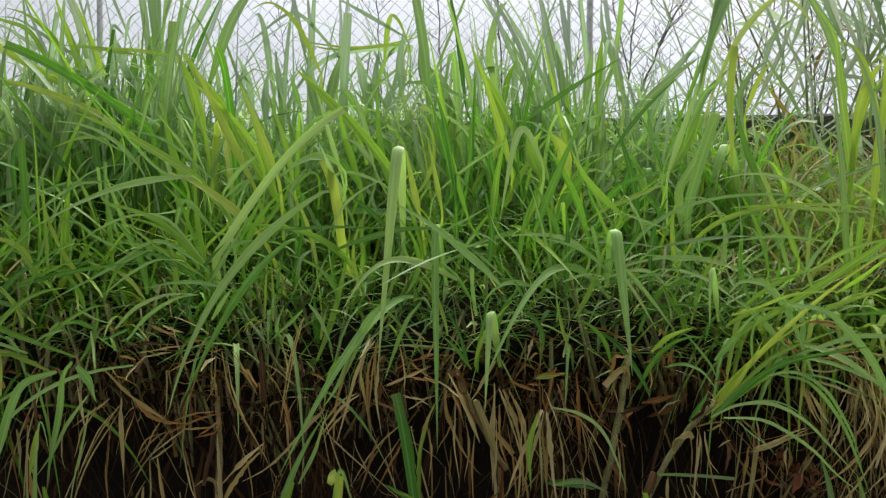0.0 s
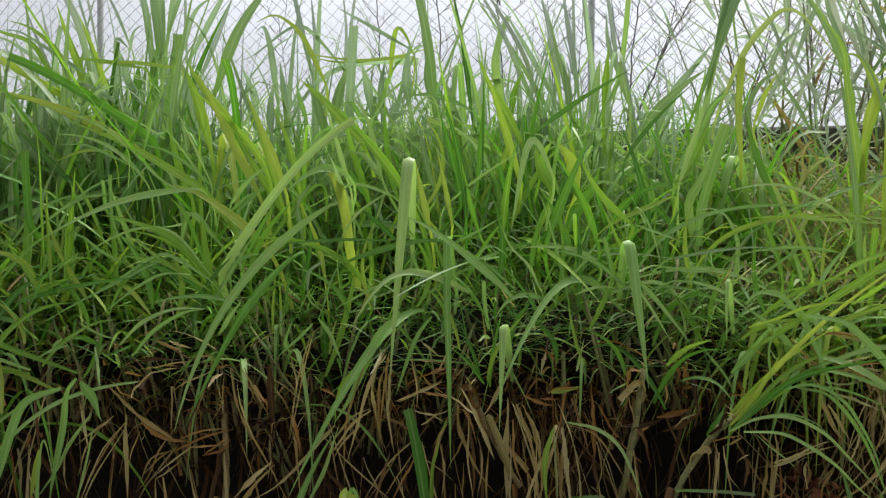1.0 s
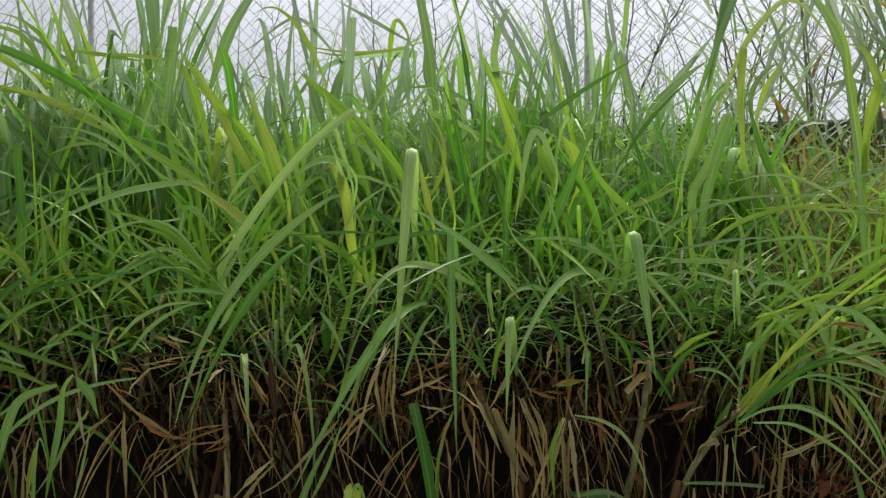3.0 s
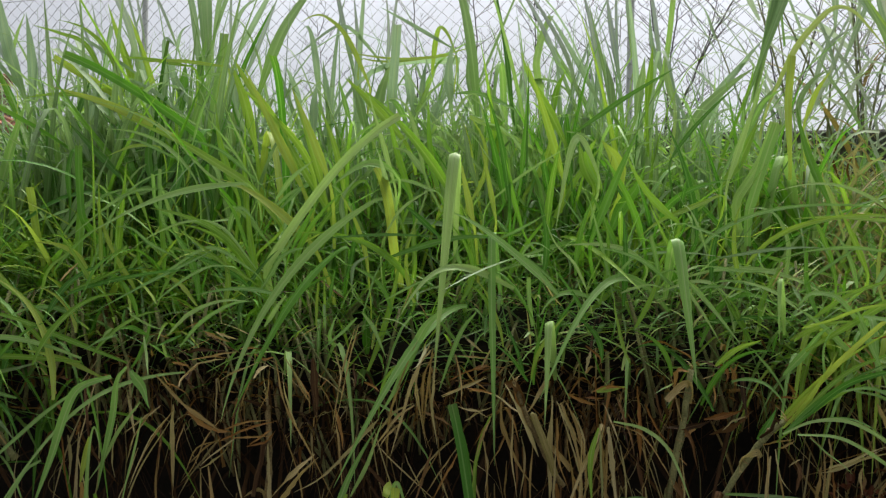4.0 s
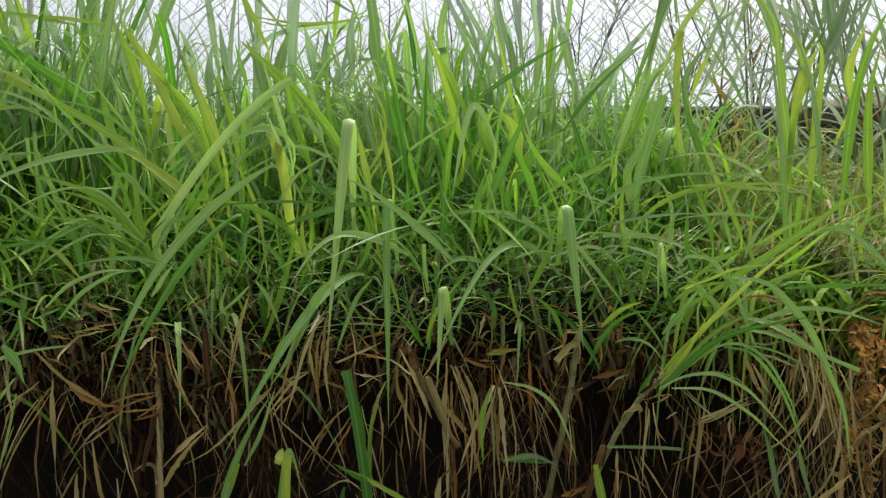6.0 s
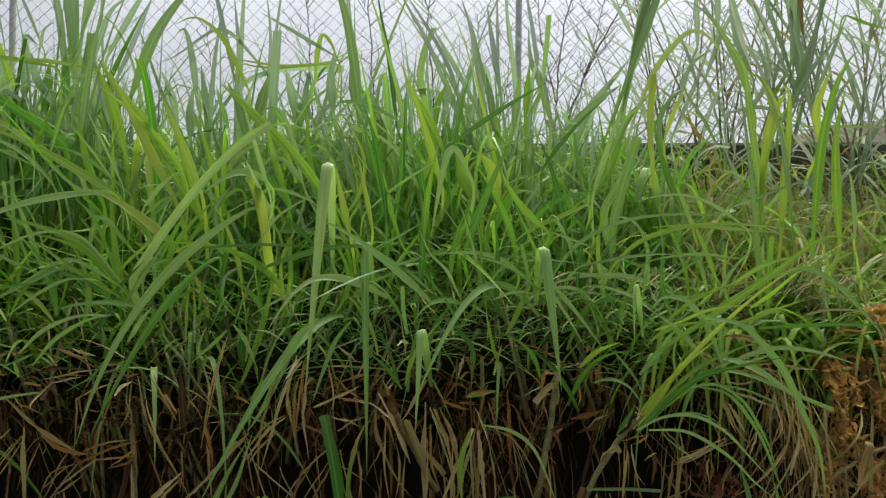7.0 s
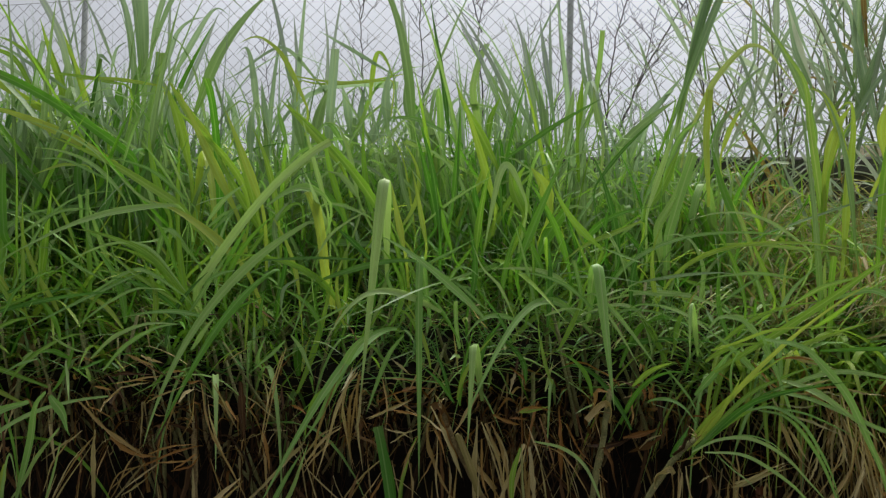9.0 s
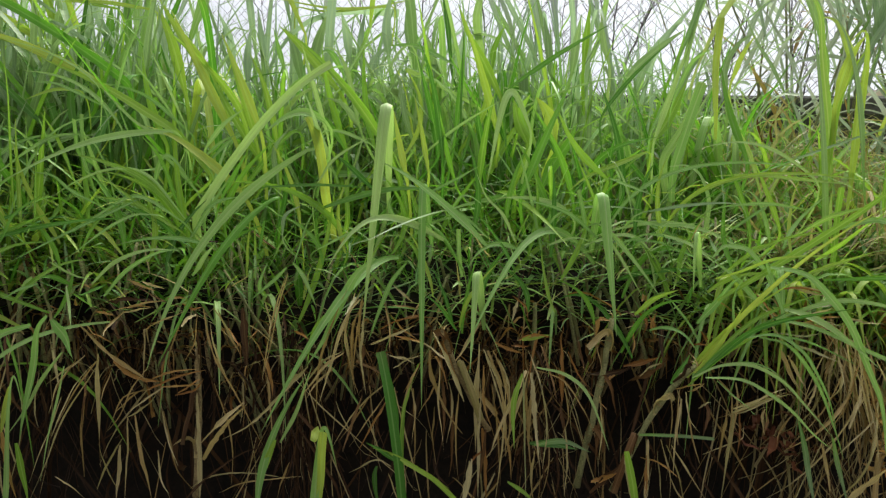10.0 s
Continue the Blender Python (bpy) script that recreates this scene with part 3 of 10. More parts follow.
def family(label, y, dead=False):
    """Tufts of one look along the bank, one to every third of a metre, made as their leaves need them."""
    return {"label": label, "y": y, "dead": dead, "made": {}}


def home(kin, x):
    """The tuft of a family that stands nearest to x."""
    k = round(x / 0.34)
    if k not in kin["made"]:
        place = (0.34 * k, kin["y"])
        if kin["dead"]:
            e = new("dead_leaf_bunch")
            e.location = (*place, lip_height(place[0]))
            kin["made"][k] = tagged(e, kin["label"], "dead leaves", "bunches of dead leaves on the bank")
        else:
            kin["made"][k] = tuft(kin["label"], *place)
    return kin["made"][k]


def strew(name, label, count, kind, place, category="grass"):
    """Uncountable leaves joined into one mesh."""
    vs, fs, us = [], [], []
    for _ in range(count):
        v, f, u = place()
        n = len(vs)
        vs += v
        us += u
        fs += [tuple(i + n for i in q) for q in f]
    ob = raw(name, vs, fs, LEAF[kind], uvs=us, smooth=True)
    return tagged(ob, label, category, kind="stuff")


def under_leaf(tall=0.45, wide=0.014, x_from=-1.1, x_to=1.05):
    """A leaf of the tangle between the tufts: it springs from a stem at some height and leans or arches any way."""
    y = 1.80 + 1.45 * random.random() ** 1.6
    x = random.uniform(x_from, x_to) * y
    lift = tall * random.uniform(0.0, 0.62) ** 1.2
    if x > 0.5 * y and y < 2.2:
        lift *= 0.65
    a = random.uniform(0, 6.28)
    r, h = random.uniform(0.08, 0.34), tall * random.uniform(0.08, 0.55)
    d = Vector((math.cos(a), 0.6 * math.sin(a), 0))
    p0 = Vector((x, y, slope(x, y) + lift))
    reach = d * r + Vector((0, 0, h * random.uniform(-0.3, 1.3)))
    return blade(p0, p0 + reach * 0.5 + Vector((0, 0, r * random.uniform(0.0, 0.22))), p0 + reach, random.uniform(min(0.004 + 0.012 * (y - 1.8), 0.009), wide), random.uniform(0.8, 1.6), int(random.random() < 0.04), None, 7, 0.18, 0.001, random.uniform(-1.5, 1.5))


def rear_leaf(x_from=-0.8, x_to=0.5, tall=0.80, wide=0.034, near=2.05):
    """A broad leaf of the tall grass between the tufts and the wall: upright or bent far over."""
    y = random.uniform(near, 3.15)
    x = random.uniform(x_from, x_to) * y
    a = random.uniform(0, 6.28)
    d = Vector((math.cos(a), math.sin(a) * 0.6, 0))
    r, h = random.uniform(0.08, 0.62), (tall - (y - 2.1) * 0.32) * random.uniform(0.4, 1.0)
    if x < -0.71 * y:
        h *= 0.45
    if x > 0.27 * y:
        h *= 0.78
    p0 = Vector((x, y, slope(x, y)))
    bend = random.choice((0.15, 0.4, 0.6, 0.8, 0.95, 1.1, 1.25))
    return blade(p0, p0 + d * r * random.uniform(0.3, 0.5) + Vector((0, 0, h * 0.8)), p0 + d * r + Vector((0, 0, h * bend)), random.uniform(0.012, wide), random.uniform(0.8, 1.8), int(random.random() < 0.06), None, 9, 0.18, 0.002, random.uniform(-1.6, 1.6))


def spike_leaf(x_from=-0.78, x_to=0.5):
    """A thin straight blade that stands up out of the tall grass."""
    y = random.uniform(2.2, 3.1)
    x = random.uniform(x_from, x_to) * y
    h = (1.16 - (y - 2.1) * 0.34) * random.uniform(0.6, 1.0) * (0.85 if x > 0.27 * y else 1)
    p0 = Vector((x, y, slope(x, y)))
    reach = Vector((random.gauss(-0.06, 0.2) * h, random.gauss(0, 0.06), h))
    return blade(p0, p0 + reach * 0.5 + Vector((random.gauss(0, 0.03), 0, 0.02)), p0 + reach, random.uniform(0.007, 0.016), 1, 0, None, 9, 0.15, 0.001, random.uniform(-0.8, 0.8))


def lip_height(x):
    """Height of the ragged edge where the green stops and the dead leaves begin."""
    return 0.93 + 0.13 * noise.noise(Vector((x * 2.2, 7, 0))) + 0.05 * noise.noise(Vector((x * 6, 3, 0)))


def hang_leaf(wide=0.011, longest=0.62, near=1.68, far=2.0, x_from=-2.3, x_to=2.2, drop=0.0):
    """A dead leaf hanging from the lip of the bank."""
    x = random.uniform(x_from, x_to)
    x += 0.12 * math.sin(x * 9)
    y = random.uniform(near, far)
    z = lip_height(x) + random.gauss(-0.02, 0.06) - drop * random.random()
    fall = longest * random.uniform(0.15, 1.0)
    dx = random.gauss(0, 0.15) * (0.5 + fall)
    p0 = Vector((x, y, z))
    kink = random.random() < 0.35
    m = random.uniform(0.35, 0.65)
    mid = Vector((dx * m + random.gauss(0, 0.035 if kink else 0.008), -random.uniform(0.0, 0.07), -fall * m))
    return blade(p0, p0 + mid, p0 + Vector((dx, -random.uniform(-0.05, 0.06), -fall)), 0.002 + wide * random.random() ** 2, 6 if kink else 1, int(random.random() < 0.3), (random.gauss(0, 0.8), -1, 0), 10, 0.35, 0.004, random.uniform(-3, 3), ragged=0.4)


def arching_leaf(x_from, x_to, low=0.12):
    """A green leaf that arches out from the lip and hangs over the dead ones."""
    x, y = random.uniform(x_from, x_to), random.uniform(1.68, 1.9)
    z = slope(x, max(y, 1.75)) - random.uniform(-0.03, low)
    a = random.uniform(math.pi, 2 * math.pi)
    d = Vector((math.cos(a), 0.35 * math.sin(a), 0))
    r, h = random.uniform(0.22, 0.6), random.uniform(0.0, 0.16)
    p0 = Vector((x, y, z))
    return blade(p0, p0 + d * r * 0.6 + Vector((0, 0, h)), p0 + d * r - Vector((0, 0, random.uniform(-0.02, 0.26))), random.uniform(0.008, 0.024), random.uniform(0.9, 1.8), 0, None, 9, 0.2, 0.002, random.uniform(-1, 1))


def litter_leaf(spread=0.07):
    """Broken dead leaves lying along the lip, mostly straight."""
    x = random.uniform(-2.3, 2.2)
    y = random.uniform(1.62, 1.96)
    z = lip_height(x) + random.gauss(-0.03, spread)
    a = random.uniform(0, 6.28)
    r = random.uniform(0.02, 0.10)
    d = Vector((math.cos(a), 0.5 * math.sin(a), random.gauss(-0.15, 0.5))) * r
    p0 = Vector((x, y, z))
    return blade(p0, p0 + d + Vector((0, 0, random.gauss(0.004, 0.008))), p0 + d * 2 + Vector((0, 0, random.gauss(-0.02, 0.02))), 0.002 + 0.012 * random.random() ** 2, 1, int(random.random() < 0.3), None, 5, 0.3, 0.003, random.uniform(-2, 2), ragged=0.4)


def lip_leaf(wide=0.010, x_from=-1.9):
    """A short live leaf at the ragged edge of the green."""
    x, y = random.uniform(x_from, 1.9), random.uniform(1.62, 1.88)
    z = lip_height(x) + random.uniform(0.0, 0.24)
    a = random.uniform(0, 6.28)
    r = random.uniform(0.05, 0.17)
    d = Vector((math.cos(a) * r, 0.5 * math.sin(a) * r, random.uniform(-0.05, 0.11)))
    p0 = Vector((x, y, z))
    return blade(p0, p0 + d * 0.5 + Vector((0, 0, random.uniform(-0.004, 0.018))), p0 + d, random.uniform(0.003, wide), 1, 0, None, 6, 0.2, 0.001, random.uniform(-1.5, 1.5))


random.seed(5)
strew("grass", "dense green grass between the tufts", 950, "g", lambda: under_leaf(0.44, 0.027))
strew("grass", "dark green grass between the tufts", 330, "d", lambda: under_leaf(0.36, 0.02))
strew("grass", "pale leaning grass between the tufts", 200, "p", lambda: under_leaf(0.46, 0.024, -1.0, -0.3))
strew("grass", "soft green grass between the tufts", 420, "h", lambda: under_leaf(0.42, 0.024))
strew("grass", "pale green grass between the tufts", 420, "p", lambda: under_leaf(0.44, 0.022))
strew("grass", "thin yellow-green grass between the tufts", 420, "y", lambda: under_leaf(0.5, 0.016))
strew("grass", "bright yellow-green grass between the tufts", 480, "y", lambda: under_leaf(0.44, 0.017, -1.0, -0.5))
strew("grass", "fresh bright green grass at the end of the bank", 420, "y", lambda: under_leaf(0.46, 0.022, -1.0, -0.42))
strew("grass", "fresh green grass at the end of the bank", 200, "g", lambda: under_leaf(0.44, 0.022, -1.0, -0.42))
strew("grass", "dry and yellowing grass below the reeds", 1300, "t", lambda: under_leaf(0.4, 0.009, 0.5, 1.05))
strew("grass", "tall broad green grass before the wall", 380, "g", rear_leaf)
strew("grass", "tall soft green grass before the wall", 520, "h", rear_leaf)
strew("grass", "tall pale green grass before the wall", 240, "p", rear_leaf)
strew("grass", "tall yellow-green grass before the wall", 130, "y", lambda: rear_leaf(wide=0.026))
strew("grass", "tallest green leaves against the fence, greyed with painted haze", 130, "S", lambda: rear_leaf(-0.72, 0.42, 1.12, 0.038, 2.2))
strew("grass", "tallest bright green leaves against the fence", 60, "h", lambda: rear_leaf(-0.72, 0.42, 1.1, 0.034, 2.2))
strew("grass", "thick bushy soft green grass below the fence", 380, "h", lambda: rear_leaf(-0.72, -0.36, 0.93, 0.036))
strew("grass", "thin blades against the sky, haze painted on their tips", 95, "E", spike_leaf)
strew("grass", "thin green blades against the sky, greyed with painted haze", 170, "S", lambda: spike_leaf(-0.6, 0.44))
strew("grass", "dark green bushy grass before the wall", 240, "d", lambda: rear_leaf(-0.72, -0.38, 0.8))
strew("grass", "yellow-green grass before the wall", 230, "y", lambda: rear_leaf(0.48, 0.95, 0.56, 0.026))
strew("grass", "pale grass before the wall", 150, "p", lambda: rear_leaf(0.48, 0.95, 0.56, 0.026))
strew("dead_leaves", "dry grass before the wall", 420, "t", lambda: rear_leaf(0.46, 0.95, 0.6, 0.017), "dead leaves")
strew("dead_leaves", "patch of brown withered grass before the wall", 160, "b", lambda: under_leaf(0.42, 0.007, 0.52, 0.72), "dead leaves")
strew("dead_leaves", "patch of straw-coloured withered grass before the wall", 420, "t", lambda: under_leaf(0.45, 0.009, 0.52, 0.75), "dead leaves")
strew("dead_leaves", "straw-coloured dead leaves hanging over the bank", 40, "s", lambda: hang_leaf(0.008, drop=0.15, x_from=-0.1), "dead leaves")
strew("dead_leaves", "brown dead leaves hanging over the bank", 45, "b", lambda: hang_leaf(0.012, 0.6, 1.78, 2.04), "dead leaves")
# The k leaves paint the shade behind the hanging straw.
strew("dead_leaves", "dead leaves hanging over the bank, shade put into their dark brown", 140, "k", lambda: hang_leaf(0.016, 0.6, 1.78, 2.04, drop=0.25), "dead leaves")
strew("dead_leaves", "thin dead leaves deep in the bank, coloured dark for shade", 200, "k", lambda: hang_leaf(0.009, 0.6, 1.85, 2.03, drop=0.35), "dead leaves")
strew("dead_leaves", "straw-coloured strands low on the bank", 42, "s", lambda: hang_leaf(0.006, 0.5, 1.66, 1.95, drop=0.5, x_from=-0.1), "dead leaves")
strew("dead_leaves", "fine pale strands hanging over the bank", 95, "s", lambda: hang_leaf(0.0035, 0.6, 1.6, 1.85, x_from=-1.2, drop=0.3), "dead leaves")
strew("dead_leaves", "withered strands at the foot of the bank, coloured dark for shade", 330, "k", lambda: hang_leaf(0.010, 0.45, 1.62, 1.9, drop=0.75), "dead leaves")
strew("dead_leaves", "fine straw strands at the foot of the bank", 90, "s", lambda: hang_leaf(0.004, 0.45, 1.58, 1.85, x_from=-0.2, drop=0.75), "dead leaves")
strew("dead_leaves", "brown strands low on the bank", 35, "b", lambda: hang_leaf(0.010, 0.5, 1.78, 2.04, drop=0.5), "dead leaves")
strew("grass", "green leaves hanging over the end of the bank", 80, "p", lambda: arching_leaf(-2.3, -1.25, 0.32))
strew("grass", "fresh green leaves hanging over the end of the bank", 110, "g", lambda: arching_leaf(-2.3, -1.2, 0.3))
strew("grass", "pale leaves hanging over the bank", 22, "p", lambda: arching_leaf(-0.9, 0.7))
strew("dead_leaves", "golden straw hanging at the end of the bank", 220, "s", lambda: hang_leaf(0.008, 0.42, 1.5, 1.8, 1.0, 1.9), "dead leaves")
strew("grass", "pale leaves arching over the end of the bank", 90, "p", lambda: arching_leaf(0.8, 2.1, 0.05))
strew("grass", "yellow-green leaves hanging over the bank", 230, "y", lambda: arching_leaf(0.85, 2.1, 0.05))
strew("dead_leaves", "orange-brown litter on the lip of the bank", 210, "o", litter_leaf, "dead leaves")
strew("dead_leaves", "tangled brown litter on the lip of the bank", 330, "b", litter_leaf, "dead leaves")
strew("dead_leaves", "tangled straw litter on the lip of the bank", 130, "s", litter_leaf, "dead leaves")
for kind, count, label in (("g", 150, "short green leaves along the edge of the bank"), ("h", 120, "short soft green leaves along the edge of the bank"),
                           ("p", 90, "short pale leaves along the edge of the bank"), ("y", 110, "short yellow-green leaves along the edge of the bank")):
    strew("grass", label, count, kind, lip_leaf)
# Dark green chosen here to paint the shade along the lip.
strew("grass", "green leaves along the edge of the bank, coloured dark for shade", 300, "d", lip_leaf)
strew("dead_leaves", "short dry leaves along the edge of the bank", 90, "s", lambda: lip_leaf(0.008), "dead leaves")
strew("dead_leaves", "short brown leaves along the edge of the bank", 90, "b", lambda: lip_leaf(0.010), "dead leaves")
strew("grass", "short yellowing leaves along the edge of the bank", 170, "q", lambda: lip_leaf(0.009, 0.0))
strew("grass", "short fresh leaves along the edge of the bank", 260, "h", lambda: lip_leaf(0.011, 0.0))


strew("grass", "broad pale drooping leaves before the fence", 130, "p", lambda: rear_leaf(-0.74, 0.45, 0.98, 0.036, 2.15))
plant_tufts()
random.seed(21)
centre = family("lush green grass tuft with long pale arching blades", 1.9)
right = family("green grass tuft leaning over the bank", 1.85)
left = family("green grass tuft with long blades hanging over the bank", 1.9)
tall_left = family("tall broad-bladed grass tuft standing against the sky", 2.4)
tall_centre = family("tall grass tuft with upright blades before the fence", 2.4)
tall_right = family("tall yellow-green grass tuft with arching blades", 2.4)
front_left = family("bright green grass tuft with crossing blades", 1.86)
front_right = family("bright green grass tuft with broad crossing blades", 1.88)
low_green = family("few fresh green blades low on the bank", 1.8)


def culm(kin):
    """A bare pale culm at the foot of a tuft, showing under its leaves."""
    x, y = random.uniform(-1.7, 1.7), random.uniform(1.72, 1.9)
    z = lip_height(x) - random.uniform(0.02, 0.14)
    tall, lean = random.uniform(0.14, 0.34), random.gauss(0, 0.22)
    r = random.uniform(0.003, 0.0075)
    v, f = tube([(x, y, z), (x + lean * tall * 0.5, y - 0.01, z + tall * 0.5), (x + lean * tall, y, z + tall)], [r, r * 0.9, r * 0.7], 7)
    owner = home(kin, x)
    raw("culm", v, f, GREENCANE, owner, smooth=True).matrix_parent_inverse = Matrix.Translation(-owner.location)


for _ in range(130):
    culm(centre)


thatch = family("straw and brown dead leaves hanging from the bank", 1.82, True)
tuft_leaf(centre, 'g', 0.022, (-0.916, 2.300, 1.801), (-0.848, 2.300, 1.969), (-0.763, 2.300, 2.136), 1, 0)
tuft_leaf(centre, 'h', 0.025, (0.452, 2.300, 1.662), (0.401, 2.300, 1.880), (0.340, 2.300, 2.136), 1, 0)
tuft_leaf(centre, 'h', 0.02, (0.398, 2.400, 1.719), (0.293, 2.400, 1.905), (0.168, 2.400, 2.111), 1, 0)
tuft_leaf(centre, 'p', 0.022, (-0.202, 1.871, 1.481), (-0.250, 1.871, 1.662), (-0.309, 1.871, 1.691), 1.4, 0)
tuft_leaf(centre, 'y', 0.016, (-0.446, 2.300, 1.935), (-0.287, 2.300, 1.927), (-0.038, 2.300, 1.982), 1, 0)
tuft_leaf(centre, 'd', 0.007, (0.085, 1.809, 1.459), (0.085, 1.809, 1.616), (0.088, 1.809, 1.756), 1, 0)
tuft_leaf(centre, 'g', 0.015, (-0.001, 1.620, 1.205), (0.044, 1.600, 1.161), (0.092, 1.580, 1.077), 1, 0)
tuft_leaf(centre, 'p', 0.014, (0.083, 1.600, 1.077), (0.074, 1.600, 1.140), (0.072, 1.600, 1.196), 1, 1)
tuft_leaf(centre, 'g', 0.03, (-0.243, 1.933, 1.420), (-0.293, 1.933, 1.571), (-0.317, 1.933, 1.721), 1, 0)
tuft_leaf(centre, 'g', 0.03, (0.026, 1.871, 1.400), (0.002, 1.871, 1.530), (-0.039, 1.871, 1.675), 1, 0)
tuft_leaf(centre, 'g', 0.028, (-0.159, 1.933, 1.420), (-0.188, 1.933, 1.554), (-0.195, 1.933, 1.721), 1, 0)
tuft_leaf(centre, 'y', 0.028, (0.134, 1.778, 1.302), (0.149, 1.778, 1.441), (0.179, 1.778, 1.580), 1, 0)
tuft_leaf(centre, 'g', 0.026, (0.398, 1.778, 1.271), (0.351, 1.778, 1.410), (0.272, 1.778, 1.534), 1, 0)
tuft_leaf(centre, 'p', 0.014, (-0.065, 1.933, 1.721), (-0.099, 1.933, 1.691), (-0.139, 1.902, 1.608), 1, 0)
tuft_leaf(centre, 'g', 0.02, (-0.094, 1.672, 1.126), (-0.065, 1.685, 1.228), (-0.125, 1.697, 1.331), 1, 0)
tuft_leaf(centre, 'g', 0.014, (0.065, 1.600, 0.949), (0.044, 1.600, 1.020), (0.009, 1.620, 1.102), 1, 0)
tuft_leaf(centre, 'g', 0.014, (0.086, 1.600, 0.935), (0.093, 1.600, 1.020), (0.122, 1.620, 1.131), 1, 0)
tuft_leaf(centre, 'y', 0.013, (0.078, 1.580, 0.954), (0.106, 1.580, 1.038), (0.177, 1.600, 1.119), 1, 0)
tuft_leaf(centre, 'g', 0.013, (0.071, 1.580, 0.947), (0.022, 1.570, 1.012), (-0.019, 1.580, 1.038), 1, 0)
tuft_leaf(centre, 'p', 0.036, (-0.109, 1.778, 1.255), (-0.111, 1.600, 1.488), (-0.153, 1.500, 0.965), 4, 0)
tuft_leaf(centre, 'p', 0.032, (-0.600, 1.716, 1.227), (-0.408, 1.650, 1.464), (-0.247, 1.600, 1.589), 1, 1)
tuft_leaf(centre, 'y', 0.036, (-0.107, 1.778, 1.387), (-0.219, 1.747, 1.552), (-0.377, 1.747, 1.703), 1, 0)
tuft_leaf(centre, 'y', 0.034, (-0.273, 1.716, 1.287), (-0.288, 1.685, 1.412), (-0.312, 1.672, 1.473), 1, 1)
tuft_leaf(centre, 'p', 0.03, (-0.266, 1.660, 1.458), (-0.331, 1.640, 1.477), (-0.413, 1.620, 1.417), 1.5, 0)
tuft_leaf(centre, 'p', 0.03, (0.142, 1.600, 1.154), (0.008, 1.550, 1.277), (-0.120, 1.600, 1.356), 1, 0)
tuft_leaf(centre, 'p', 0.026, (0.036, 1.600, 1.168), (-0.125, 1.520, 1.220), (-0.237, 1.480, 1.100), 1.6, 0)
tuft_leaf(centre, 'p', 0.025, (0.012, 1.685, 1.124), (-0.018, 1.600, 1.295), (-0.013, 1.480, 0.778), 5, 0)
tuft_leaf(centre, 'p', 0.03, (-0.077, 1.685, 1.117), (-0.193, 1.520, 1.048), (-0.357, 1.380, 0.757), 1.2, 0)
tuft_leaf(centre, 'p', 0.027, (0.150, 1.685, 0.931), (0.112, 1.520, 1.095), (0.095, 1.450, 0.873), 5, 0)
tuft_leaf(centre, 'p', 0.028, (0.446, 1.716, 1.106), (0.276, 1.650, 1.186), (0.087, 1.500, 0.918), 1.4, 0)
tuft_leaf(centre, 'p', 0.018, (0.233, 1.650, 1.145), (0.149, 1.600, 1.157), (0.096, 1.580, 1.103), 1.2, 0)
tuft_leaf(centre, 'g', 0.024, (-0.217, 1.716, 1.151), (-0.330, 1.685, 1.272), (-0.536, 1.685, 1.302), 1, 0)
tuft_leaf(centre, 'g', 0.022, (-0.332, 1.685, 0.946), (-0.274, 1.697, 1.123), (-0.246, 1.716, 1.309), 1, 0)
tuft_leaf(centre, 'd', 0.024, (-0.273, 1.697, 1.242), (-0.093, 1.660, 1.294), (0.022, 1.600, 1.274), 1, 0)
tuft_leaf(centre, 'p', 0.016, (-0.400, 1.600, 1.020), (-0.408, 1.580, 1.059), (-0.387, 1.580, 1.107), 1, 0)
tuft_leaf(centre, 'p', 0.028, (0.273, 1.778, 1.472), (0.207, 1.747, 1.557), (0.150, 1.697, 1.316), 2, 0)
tuft_leaf(centre, 'y', 0.034, (0.204, 1.933, 1.470), (0.144, 1.933, 1.671), (0.090, 1.933, 1.821), 1, 0)
tuft_leaf(centre, 'g', 0.026, (0.075, 1.871, 1.465), (0.088, 1.871, 1.627), (0.094, 1.871, 1.756), 1, 0)
tuft_leaf(centre, 'g', 0.024, (0.330, 1.747, 1.241), (0.266, 1.734, 1.377), (0.221, 1.734, 1.438), 1, 0)
tuft_leaf(centre, 'p', 0.02, (0.385, 1.716, 1.227), (0.306, 1.697, 1.272), (0.171, 1.685, 1.275), 1, 0)
tuft_leaf(centre, 'y', 0.022, (-0.365, 1.871, 1.449), (-0.424, 1.840, 1.414), (-0.551, 1.778, 1.208), 1, 0)
tuft_leaf(right, 'y', 0.012, (0.614, 1.540, 0.832), (0.721, 1.500, 0.985), (0.874, 1.450, 1.117), 1, 0)
tuft_leaf(right, 'p', 0.034, (0.692, 1.809, 1.389), (0.726, 1.809, 1.503), (0.761, 1.809, 1.611), 1, 1)
tuft_leaf(right, 'h', 0.03, (1.191, 1.747, 1.393), (1.138, 1.747, 1.703), (1.049, 1.747, 1.815), 1.2, 0)
tuft_leaf(right, 'p', 0.018, (0.592, 1.660, 1.061), (0.533, 1.660, 1.182), (0.390, 1.640, 1.155), 1.2, 0)
tuft_leaf(right, 'p', 0.018, (0.904, 1.685, 1.176), (0.860, 1.672, 1.284), (0.816, 1.672, 1.310), 1.3, 0)
tuft_leaf(right, 'p', 0.014, (0.718, 1.600, 1.126), (0.640, 1.600, 1.175), (0.567, 1.600, 1.194), 1.1, 0)
tuft_leaf(right, 'p', 0.02, (0.820, 1.550, 1.022), (0.737, 1.560, 1.103), (0.692, 1.580, 1.135), 1, 0)
